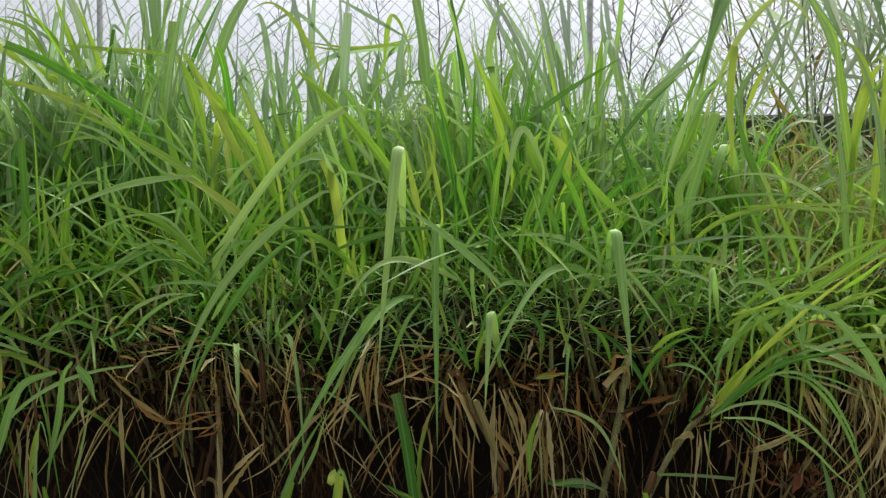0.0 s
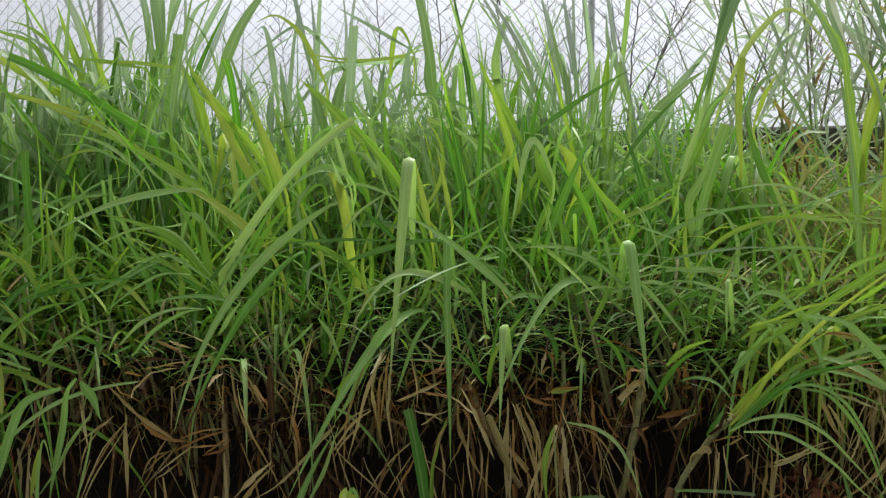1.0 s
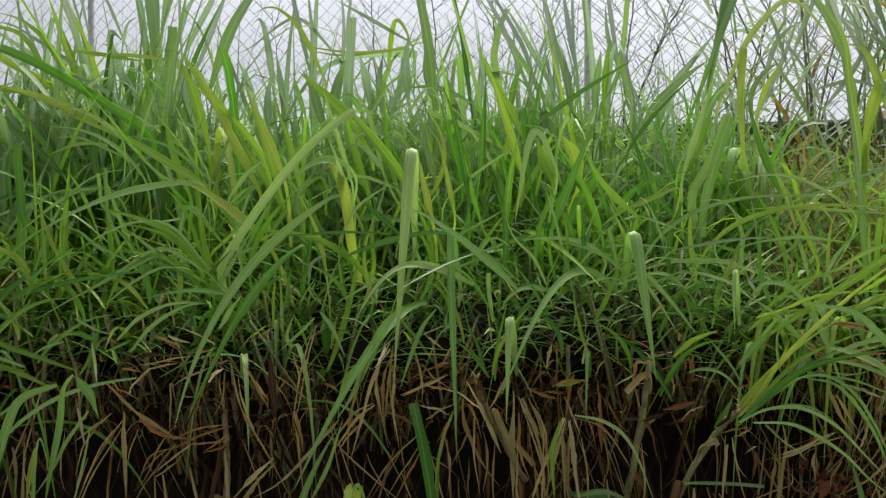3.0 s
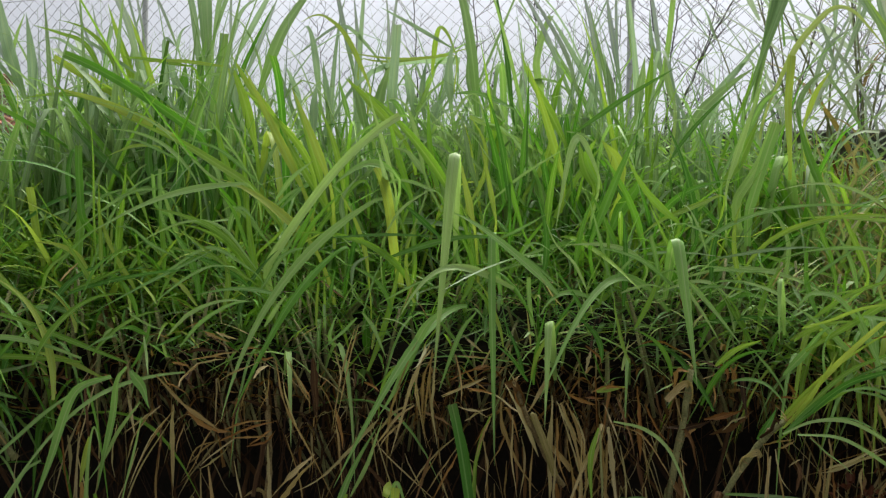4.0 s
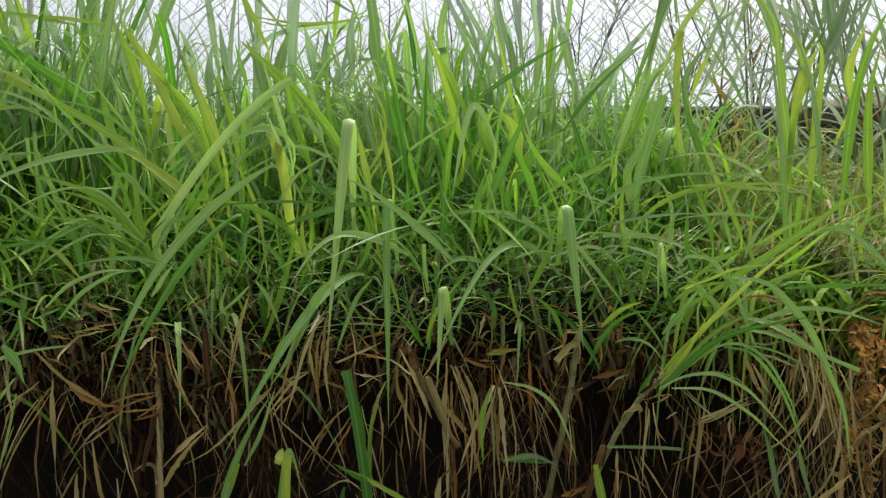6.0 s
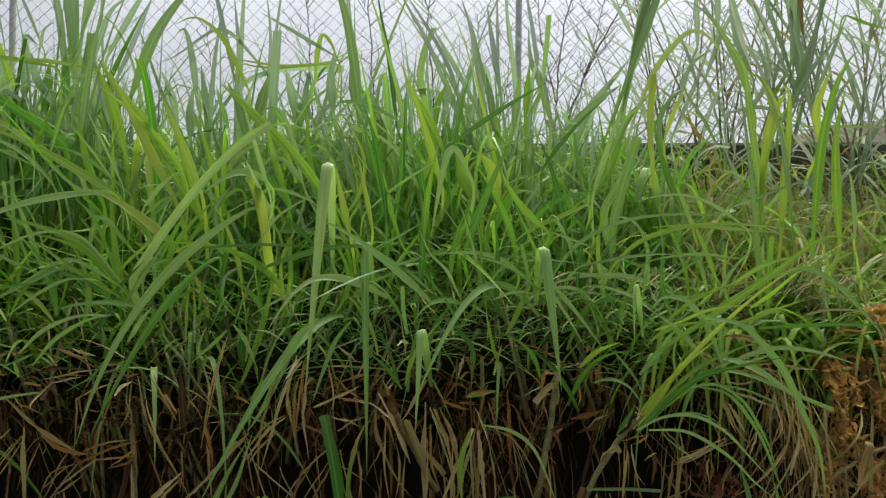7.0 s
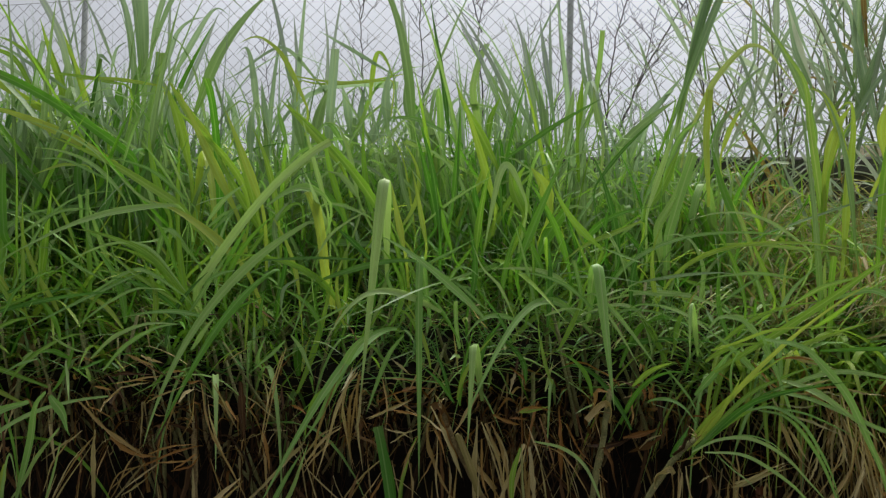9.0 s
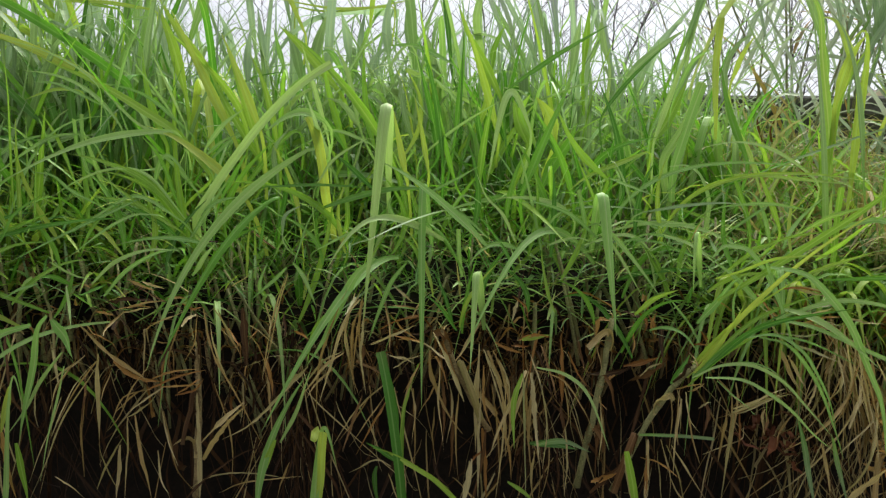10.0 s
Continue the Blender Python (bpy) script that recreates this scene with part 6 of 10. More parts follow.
spine_leaf(tall_right, 'S', 0.0341, [(0.883, 2.211, 1.808), (0.940, 2.213, 2.089), (0.992, 2.215, 2.282), (1.025, 2.216, 2.376), (1.073, 2.218, 2.439), (1.153, 2.220, 2.461), (1.267, 2.222, 2.467), (1.525, 2.223, 2.482)])
spine_leaf(tall_right, 'S', 0.0205, [(0.967, 2.218, 2.144), (1.025, 2.216, 2.320), (1.087, 2.215, 2.407), (1.165, 2.213, 2.438), (1.334, 2.211, 2.439), (1.530, 2.210, 2.458)])
spine_leaf(tall_right, 'S', 0.0250, [(0.826, 2.162, 1.756), (0.925, 2.156, 2.029), (1.002, 2.150, 2.224), (1.059, 2.144, 2.302), (1.110, 2.138, 2.323), (1.173, 2.133, 2.291), (1.224, 2.127, 2.194), (1.266, 2.121, 2.064), (1.334, 2.115, 1.908)])
spine_leaf(tall_right, 'S', 0.0195, [(0.968, 2.308, 1.980), (1.039, 2.305, 2.199), (1.092, 2.302, 2.310), (1.145, 2.299, 2.359), (1.215, 2.297, 2.346)])
spine_leaf(tall_right, 'h', 0.0213, [(1.254, 2.029, 1.745), (1.195, 2.029, 1.906), (1.132, 2.029, 2.019), (1.075, 2.028, 2.076), (1.022, 2.028, 2.102), (0.984, 2.028, 2.095)])
spine_leaf(tall_right, 'q', 0.0177, [(0.843, 2.021, 1.729), (0.910, 2.018, 1.876), (0.987, 2.014, 1.973), (1.034, 2.011, 2.003), (1.081, 2.007, 1.986), (1.133, 2.004, 1.925), (1.185, 2.000, 1.851)])
spine_leaf(tall_right, 'S', 0.0224, [(1.661, 2.421, 1.999), (1.655, 2.420, 2.183), (1.652, 2.419, 2.299), (1.622, 2.418, 2.392), (1.582, 2.417, 2.471), (1.543, 2.416, 2.484), (1.496, 2.414, 2.445), (1.439, 2.413, 2.387)])
spine_leaf(tall_right, 'S', 0.0269, [(1.610, 2.361, 1.978), (1.563, 2.365, 2.118), (1.509, 2.369, 2.275), (1.468, 2.374, 2.377), (1.424, 2.378, 2.399)])
spine_leaf(tall_right, 'S', 0.0312, [(1.724, 2.526, 2.076), (1.735, 2.512, 2.337), (1.724, 2.497, 2.551), (1.703, 2.483, 2.766)])
spine_leaf(tall_right, 'S', 0.0372, [(1.736, 2.503, 2.094), (1.747, 2.494, 2.391), (1.770, 2.484, 2.743)])
spine_leaf(tall_right, 'S', 0.0243, [(1.624, 2.423, 1.818), (1.696, 2.417, 2.022), (1.759, 2.410, 2.186), (1.801, 2.404, 2.367), (1.843, 2.398, 2.506)])
spine_leaf(tall_right, 'S', 0.0206, [(1.657, 2.429, 1.853), (1.736, 2.425, 2.071), (1.787, 2.421, 2.315), (1.806, 2.418, 2.479)])
spine_leaf(tall_right, 'S', 0.0216, [(1.546, 2.337, 1.761), (1.654, 2.316, 1.967), (1.769, 2.295, 2.120)])
spine_leaf(tall_right, 'S', 0.0219, [(1.815, 2.369, 2.306), (1.783, 2.369, 2.487), (1.755, 2.369, 2.655)])
spine_leaf(tall_right, 'y', 0.0321, [(1.223, 1.931, 1.591), (1.260, 1.926, 1.725), (1.299, 1.922, 1.791)])
spine_leaf(tall_right, 'y', 0.0289, [(1.295, 1.945, 1.675), (1.246, 1.951, 1.808), (1.214, 1.957, 1.848), (1.175, 1.963, 1.851)])
spine_leaf(tall_right, 'y', 0.0260, [(1.451, 1.981, 1.637), (1.427, 1.963, 1.743), (1.468, 1.946, 1.878)])
spine_leaf(tall_right, 'y', 0.0260, [(0.878, 1.984, 1.622), (0.881, 1.993, 1.733), (0.893, 2.001, 1.854)], 1)
spine_leaf(tall_right, 'h', 0.0209, [(0.922, 1.994, 1.605), (0.912, 1.998, 1.703), (0.956, 2.003, 1.779), (1.012, 2.008, 1.814)])
spine_leaf(tall_right, 'h', 0.0230, [(0.769, 2.023, 1.608), (0.817, 2.033, 1.708), (0.896, 2.043, 1.795)])
spine_leaf(tall_right, 'p', 0.0135, [(0.727, 1.924, 1.594), (0.766, 1.911, 1.685), (0.790, 1.899, 1.711), (0.818, 1.886, 1.730)])
spine_leaf(tall_right, 'h', 0.0165, [(1.177, 2.100, 1.623), (1.115, 2.092, 1.723), (1.055, 2.084, 1.802), (1.008, 2.077, 1.885)])
spine_leaf(tall_right, 'r', 0.0241, [(1.391, 2.503, 2.183), (1.397, 2.515, 2.344), (1.401, 2.526, 2.495)])
spine_leaf(tall_right, 'r', 0.0225, [(1.337, 2.567, 2.143), (1.321, 2.542, 2.280), (1.301, 2.517, 2.392)])
spine_leaf(tall_right, 'r', 0.0213, [(1.495, 2.435, 1.978), (1.451, 2.433, 2.126), (1.399, 2.431, 2.299), (1.339, 2.429, 2.474)])
spine_leaf(tall_right, 'r', 0.0219, [(1.337, 2.499, 1.992), (1.410, 2.477, 2.198), (1.513, 2.455, 2.358)])
spine_leaf(tall_right, 'r', 0.0195, [(1.301, 2.480, 1.917), (1.244, 2.489, 2.105), (1.165, 2.497, 2.249)])
spine_leaf(tall_right, 'r', 0.0196, [(1.608, 2.489, 1.923), (1.527, 2.494, 2.100), (1.394, 2.500, 2.194)])
spine_leaf(tall_right, 'r', 0.0200, [(1.660, 2.539, 1.864), (1.602, 2.539, 2.102), (1.526, 2.539, 2.246)])
spine_leaf(tall_right, 'r', 0.0198, [(1.224, 2.514, 1.877), (1.282, 2.514, 2.042), (1.398, 2.513, 2.127)])
spine_leaf(front_left, 'p', 0.0063, [(-0.660, 1.789, 1.420), (-0.782, 1.796, 1.454), (-0.906, 1.804, 1.577), (-0.972, 1.812, 1.627)])
spine_leaf(front_left, 'p', 0.0063, [(-0.683, 1.798, 1.466), (-0.743, 1.809, 1.547), (-0.818, 1.821, 1.636)])
spine_leaf(front_left, 'p', 0.0063, [(-0.666, 1.808, 1.462), (-0.716, 1.818, 1.563), (-0.767, 1.828, 1.665)])
spine_leaf(front_left, 'p', 0.0098, [(-0.670, 1.867, 1.442), (-0.781, 1.867, 1.537), (-0.869, 1.867, 1.570), (-0.944, 1.866, 1.575)])
spine_leaf(front_left, 'p', 0.0081, [(-0.909, 1.847, 1.513), (-0.967, 1.834, 1.544), (-1.020, 1.821, 1.565), (-1.076, 1.808, 1.562)])
spine_leaf(front_left, 'y', 0.0098, [(-0.980, 1.866, 1.555), (-1.039, 1.856, 1.552), (-1.114, 1.845, 1.522)])
spine_leaf(front_left, 'p', 0.0092, [(-0.920, 1.760, 1.422), (-0.983, 1.747, 1.413), (-1.048, 1.733, 1.370), (-1.136, 1.720, 1.291)])
spine_leaf(front_left, 'p', 0.0124, [(-0.937, 1.775, 1.386), (-0.932, 1.756, 1.422), (-0.925, 1.736, 1.458)], 1)
spine_leaf(front_left, 'p', 0.0062, [(-0.992, 1.769, 1.361), (-1.005, 1.751, 1.419), (-1.012, 1.733, 1.458)])
spine_leaf(front_left, 'y', 0.0166, [(-0.627, 1.724, 1.181), (-0.684, 1.719, 1.258), (-0.753, 1.714, 1.313), (-0.847, 1.709, 1.351), (-0.921, 1.704, 1.366)])
spine_leaf(front_left, 'y', 0.0119, [(-0.628, 1.705, 1.197), (-0.701, 1.697, 1.285), (-0.768, 1.690, 1.330), (-0.829, 1.683, 1.337)])
spine_leaf(front_left, 'g', 0.0091, [(-0.656, 1.727, 1.240), (-0.691, 1.706, 1.356), (-0.734, 1.685, 1.417)])
spine_leaf(front_left, 'p', 0.0088, [(-0.624, 1.674, 1.198), (-0.712, 1.680, 1.254), (-0.768, 1.687, 1.258), (-0.857, 1.693, 1.203), (-0.964, 1.699, 1.143)])
spine_leaf(front_left, 'p', 0.0074, [(-0.635, 1.701, 1.214), (-0.719, 1.701, 1.313), (-0.804, 1.702, 1.331), (-0.897, 1.703, 1.300), (-0.979, 1.703, 1.246)])
spine_leaf(front_left, 'p', 0.0071, [(-0.687, 1.630, 1.216), (-0.727, 1.621, 1.213), (-0.792, 1.612, 1.176), (-0.873, 1.604, 1.109)])
spine_leaf(front_left, 'y', 0.0060, [(-1.069, 1.721, 1.218), (-1.066, 1.705, 1.347), (-1.062, 1.689, 1.502), (-1.061, 1.673, 1.600)])
spine_leaf(front_left, 'g', 0.0230, [(-1.240, 1.877, 1.379), (-1.248, 1.882, 1.482), (-1.235, 1.888, 1.546), (-1.222, 1.893, 1.489)])
spine_leaf(front_left, 'y', 0.0090, [(-1.006, 1.718, 1.210), (-1.053, 1.725, 1.316), (-1.079, 1.733, 1.399)])
spine_leaf(front_left, 'y', 0.0089, [(-1.116, 1.687, 1.146), (-1.036, 1.669, 1.178), (-0.931, 1.650, 1.219)])
spine_leaf(front_left, 'p', 0.0075, [(-0.858, 1.705, 1.242), (-0.916, 1.702, 1.273), (-0.958, 1.698, 1.309), (-1.003, 1.695, 1.317)])
spine_leaf(front_left, 'h', 0.0146, [(-1.243, 1.854, 1.274), (-1.184, 1.863, 1.354), (-1.155, 1.871, 1.449), (-1.124, 1.879, 1.531)])
spine_leaf(front_left, 'y', 0.0119, [(-0.943, 1.696, 1.138), (-0.997, 1.709, 1.218), (-1.049, 1.723, 1.283)])
spine_leaf(front_left, 'g', 0.0116, [(-1.076, 1.657, 1.123), (-1.034, 1.658, 1.206), (-0.965, 1.659, 1.261)])
spine_leaf(front_left, 'y', 0.0102, [(-0.773, 1.671, 1.111), (-0.831, 1.675, 1.175), (-0.922, 1.680, 1.207)])
spine_leaf(front_left, 'g', 0.0102, [(-0.876, 1.667, 1.109), (-0.845, 1.675, 1.189), (-0.781, 1.684, 1.242)])
spine_leaf(front_left, 'p', 0.0110, [(-0.627, 1.788, 1.279), (-0.689, 1.796, 1.348), (-0.732, 1.804, 1.376), (-0.769, 1.812, 1.361)])
spine_leaf(front_left, 'd', 0.0238, [(-1.008, 1.944, 1.438), (-0.950, 1.943, 1.511), (-0.873, 1.942, 1.548)])
spine_leaf(front_left, 'd', 0.0242, [(-0.859, 1.974, 1.414), (-0.895, 1.977, 1.490), (-0.955, 1.980, 1.544)])
spine_leaf(front_left, 'd', 0.0204, [(-1.054, 1.939, 1.454), (-0.980, 1.923, 1.501), (-0.956, 1.907, 1.555)])
spine_leaf(front_left, 'd', 0.0204, [(-0.763, 1.940, 1.436), (-0.811, 1.940, 1.502), (-0.862, 1.940, 1.515)])
spine_leaf(front_right, 'p', 0.0152, [(-0.644, 1.930, 1.366), (-0.583, 1.937, 1.434), (-0.519, 1.944, 1.484), (-0.480, 1.952, 1.578)])
spine_leaf(front_right, 'p', 0.0097, [(-0.628, 1.844, 1.377), (-0.577, 1.835, 1.418), (-0.534, 1.826, 1.437)])
spine_leaf(front_right, 'p', 0.0155, [(-0.597, 1.769, 1.398), (-0.545, 1.755, 1.458), (-0.491, 1.742, 1.498)])
spine_leaf(front_right, 'y', 0.0199, [(-0.461, 1.895, 1.342), (-0.520, 1.878, 1.437), (-0.577, 1.862, 1.538), (-0.620, 1.846, 1.629)])
spine_leaf(front_right, 'h', 0.0144, [(-0.420, 1.831, 1.316), (-0.430, 1.828, 1.401), (-0.380, 1.824, 1.470)])
spine_leaf(front_right, 'p', 0.0090, [(-0.158, 1.712, 1.413), (-0.224, 1.711, 1.439), (-0.276, 1.711, 1.440), (-0.297, 1.711, 1.406)])
spine_leaf(front_right, 'p', 0.0073, [(-0.284, 1.672, 1.308), (-0.245, 1.681, 1.368), (-0.171, 1.689, 1.417), (-0.145, 1.698, 1.420)])
spine_leaf(front_right, 'p', 0.0090, [(-0.577, 1.707, 1.235), (-0.531, 1.689, 1.257), (-0.487, 1.670, 1.265)])
spine_leaf(front_right, 'h', 0.0100, [(-0.366, 1.634, 1.173), (-0.361, 1.648, 1.221), (-0.321, 1.662, 1.248)])
spine_leaf(front_right, 'p', 0.0058, [(-0.339, 1.649, 1.102), (-0.315, 1.661, 1.185), (-0.282, 1.673, 1.257)])
spine_leaf(front_right, 'p', 0.0057, [(-0.283, 1.626, 1.134), (-0.198, 1.614, 1.179), (-0.129, 1.601, 1.202)])
spine_leaf(front_right, 'd', 0.0072, [(-0.410, 1.655, 1.291), (-0.283, 1.641, 1.299), (-0.140, 1.626, 1.294)])
spine_leaf(front_right, 'y', 0.0121, [(-0.215, 1.733, 1.231), (-0.220, 1.745, 1.275), (-0.221, 1.758, 1.320)], 1)
spine_leaf(front_right, 'g', 0.0140, [(-0.150, 1.774, 1.294), (-0.211, 1.780, 1.351), (-0.259, 1.786, 1.389)])
spine_leaf(front_right, 'h', 0.0181, [(-0.199, 1.879, 1.475), (-0.247, 1.863, 1.536), (-0.289, 1.848, 1.550)])
spine_leaf(front_right, 'g', 0.0182, [(-0.251, 1.888, 1.428), (-0.300, 1.901, 1.494), (-0.366, 1.914, 1.541)])
spine_leaf(front_right, 'p', 0.0103, [(-0.087, 1.680, 1.210), (-0.104, 1.686, 1.253), (-0.092, 1.693, 1.281)])
spine_leaf(front_right, 'h', 0.0163, [(-0.043, 1.861, 1.424), (-0.070, 1.859, 1.503), (-0.088, 1.857, 1.605), (-0.107, 1.855, 1.660)])
spine_leaf(front_right, 'p', 0.0074, [(0.155, 1.688, 1.171), (0.085, 1.678, 1.234), (0.013, 1.668, 1.273), (-0.024, 1.659, 1.283)])
spine_leaf(front_right, 'p', 0.0077, [(-0.014, 1.751, 1.393), (0.063, 1.739, 1.458), (0.148, 1.727, 1.512), (0.190, 1.714, 1.534)])
spine_leaf(front_right, 'p', 0.0074, [(-0.003, 1.696, 1.288), (0.068, 1.672, 1.322), (0.126, 1.648, 1.356)])
spine_leaf(front_right, 'g', 0.0124, [(0.073, 1.769, 1.310), (0.045, 1.749, 1.399), (0.023, 1.729, 1.501)])
spine_leaf(front_right, 'p', 0.0071, [(0.216, 1.624, 1.167), (0.187, 1.633, 1.230), (0.143, 1.643, 1.279), (0.118, 1.653, 1.336)])
spine_leaf(front_right, 'p', 0.0073, [(0.292, 1.667, 1.142), (0.269, 1.674, 1.249), (0.235, 1.681, 1.379), (0.215, 1.689, 1.420)])
spine_leaf(front_right, 'y', 0.0077, [(0.466, 1.762, 1.299), (0.425, 1.766, 1.368), (0.396, 1.771, 1.429)])
spine_leaf(front_right, 'p', 0.0100, [(0.427, 1.629, 1.179), (0.362, 1.638, 1.235), (0.284, 1.647, 1.264), (0.229, 1.656, 1.267)])
spine_leaf(front_right, 'g', 0.0360, [(0.329, 1.873, 1.318), (0.359, 1.875, 1.382), (0.402, 1.878, 1.442), (0.426, 1.880, 1.503)])
spine_leaf(front_right, 'y', 0.0366, [(0.287, 1.904, 1.445), (0.260, 1.906, 1.507), (0.245, 1.909, 1.573)])
spine_leaf(front_right, 'y', 0.0402, [(0.368, 1.913, 1.450), (0.352, 1.911, 1.523), (0.310, 1.908, 1.580)])
spine_leaf(front_right, 'g', 0.0283, [(0.308, 1.900, 1.441), (0.264, 1.881, 1.528), (0.285, 1.862, 1.578)])
spine_leaf(front_right, 'g', 0.0191, [(0.151, 1.821, 1.404), (0.135, 1.815, 1.481), (0.128, 1.809, 1.542)])
spine_leaf(front_right, 'y', 0.0138, [(0.589, 1.754, 1.411), (0.508, 1.742, 1.378), (0.426, 1.730, 1.343), (0.369, 1.718, 1.299)])
spine_leaf(front_right, 'g', 0.0140, [(0.503, 1.772, 1.337), (0.491, 1.758, 1.397), (0.497, 1.743, 1.455)])
spine_leaf(front_right, 'p', 0.0072, [(0.485, 1.653, 1.160), (0.528, 1.655, 1.176), (0.608, 1.657, 1.168), (0.654, 1.658, 1.146)])
spine_leaf(front_right, 'p', 0.0088, [(0.538, 1.682, 1.225), (0.628, 1.670, 1.214), (0.709, 1.658, 1.224)])
spine_leaf(front_right, 'h', 0.0087, [(0.549, 1.653, 1.247), (0.662, 1.648, 1.267), (0.752, 1.642, 1.276), (0.802, 1.637, 1.273)])
spine_leaf(front_right, 'q', 0.0090, [(1.132, 1.722, 1.337), (1.015, 1.728, 1.345), (0.868, 1.735, 1.355), (0.765, 1.742, 1.349)])
spine_leaf(front_right, 'p', 0.0127, [(0.630, 1.821, 1.494), (0.660, 1.835, 1.543), (0.713, 1.848, 1.616)])
spine_leaf(front_right, 'p', 0.0253, [(0.709, 1.929, 1.424), (0.762, 1.910, 1.521), (0.793, 1.892, 1.632)], 1)
spine_leaf(front_right, 'y', 0.0293, [(0.680, 1.971, 1.462), (0.735, 1.979, 1.539), (0.791, 1.987, 1.659)])
spine_leaf(front_right, 'q', 0.0140, [(0.929, 1.784, 1.303), (0.891, 1.782, 1.411), (0.839, 1.780, 1.503), (0.822, 1.778, 1.594)])
spine_leaf(front_right, 'p', 0.0138, [(0.753, 1.749, 1.183), (0.766, 1.750, 1.274), (0.740, 1.752, 1.349), (0.698, 1.754, 1.377), (0.653, 1.756, 1.373)])
spine_leaf(front_right, 'p', 0.0074, [(0.835, 1.681, 1.251), (0.813, 1.689, 1.291), (0.795, 1.697, 1.297)])
spine_leaf(front_right, 't', 0.0112, [(1.209, 2.130, 1.594), (1.125, 2.132, 1.678), (1.055, 2.134, 1.697), (1.024, 2.136, 1.694)])
spine_leaf(front_right, 't', 0.0097, [(1.178, 2.225, 1.522), (1.224, 2.238, 1.611), (1.315, 2.250, 1.676)])
spine_leaf(front_right, 't', 0.0096, [(1.121, 2.193, 1.519), (1.083, 2.202, 1.596), (1.077, 2.211, 1.665)])
spine_leaf(front_right, 't', 0.0095, [(1.223, 2.170, 1.497), (1.146, 2.169, 1.569), (1.092, 2.167, 1.613)])
spine_leaf(front_right, 'b', 0.0095, [(1.135, 2.176, 1.498), (1.116, 2.176, 1.574), (1.140, 2.176, 1.639)])
spine_leaf(front_right, 'b', 0.0097, [(1.201, 2.225, 1.484), (1.182, 2.212, 1.550), (1.221, 2.199, 1.614)])
spine_leaf(front_right, 'r', 0.0202, [(1.429, 2.309, 1.410), (1.375, 2.320, 1.532), (1.304, 2.331, 1.716)])
spine_leaf(front_right, 'p', 0.0090, [(0.784, 1.706, 1.156), (0.846, 1.690, 1.156), (0.881, 1.675, 1.113), (0.904, 1.659, 1.077)])
spine_leaf(front_right, 'q', 0.0154, [(1.119, 1.758, 1.194), (1.101, 1.743, 1.271), (1.094, 1.728, 1.323)])
spine_leaf(low_green, 'p', 0.0183, [(-0.862, 1.492, 0.985), (-0.889, 1.500, 0.948), (-0.906, 1.507, 0.858), (-0.942, 1.514, 0.690)])
spine_leaf(low_green, 'p', 0.0227, [(-0.871, 1.525, 0.970), (-0.837, 1.514, 0.931), (-0.812, 1.502, 0.885)])
spine_leaf(low_green, 'p', 0.0081, [(-0.851, 1.533, 0.894), (-0.907, 1.540, 0.822), (-0.944, 1.548, 0.755), (-0.995, 1.555, 0.687)])
spine_leaf(low_green, 'y', 0.0159, [(-0.962, 1.516, 0.815), (-0.978, 1.526, 0.763), (-0.999, 1.536, 0.688)])
spine_leaf(low_green, 'p', 0.0070, [(-0.958, 1.603, 1.060), (-0.977, 1.607, 1.046), (-0.989, 1.610, 1.030)])
spine_leaf(low_green, 'p', 0.0070, [(-0.943, 1.600, 1.044), (-0.981, 1.597, 1.032), (-1.026, 1.594, 1.006)])
spine_leaf(low_green, 'g', 0.0128, [(-0.882, 1.624, 1.042), (-0.914, 1.609, 1.061), (-0.939, 1.594, 1.058)])
spine_leaf(low_green, 'p', 0.0056, [(-0.870, 1.588, 1.041), (-0.853, 1.566, 0.998), (-0.837, 1.544, 0.950)])
spine_leaf(low_green, 'p', 0.0056, [(-0.922, 1.611, 1.096), (-0.868, 1.623, 1.063), (-0.833, 1.634, 1.054)])
spine_leaf(low_green, 'g', 0.0071, [(-0.796, 1.628, 1.041), (-0.821, 1.608, 1.028), (-0.844, 1.587, 1.018)])
spine_leaf(low_green, 'p', 0.0098, [(-0.816, 1.599, 1.045), (-0.765, 1.605, 1.098), (-0.686, 1.610, 1.130), (-0.604, 1.615, 1.130)])
spine_leaf(low_green, 'p', 0.0097, [(-0.779, 1.580, 1.018), (-0.718, 1.564, 1.082), (-0.642, 1.547, 1.127), (-0.575, 1.530, 1.138)])
spine_leaf(thatch, 's', 0.0124, [(-0.832, 1.574, 0.949), (-0.765, 1.574, 0.882), (-0.676, 1.574, 0.818)], 1)
spine_leaf(thatch, 's', 0.0069, [(-0.730, 1.575, 0.981), (-0.759, 1.551, 0.947), (-0.755, 1.526, 0.933)])
spine_leaf(thatch, 's', 0.0083, [(-0.692, 1.589, 1.056), (-0.657, 1.566, 1.048), (-0.622, 1.542, 1.044)])
spine_leaf(thatch, 's', 0.0100, [(-0.553, 1.559, 0.982), (-0.568, 1.540, 0.973), (-0.575, 1.521, 0.957)], 1)
spine_leaf(thatch, 's', 0.0084, [(-0.830, 1.594, 0.871), (-0.890, 1.605, 0.828), (-0.939, 1.616, 0.791)])
spine_leaf(thatch, 's', 0.0041, [(-0.838, 1.570, 0.871), (-0.889, 1.578, 0.797), (-0.910, 1.585, 0.741)])
spine_leaf(thatch, 's', 0.0040, [(-0.772, 1.542, 0.878), (-0.827, 1.532, 0.797), (-0.874, 1.523, 0.698)])
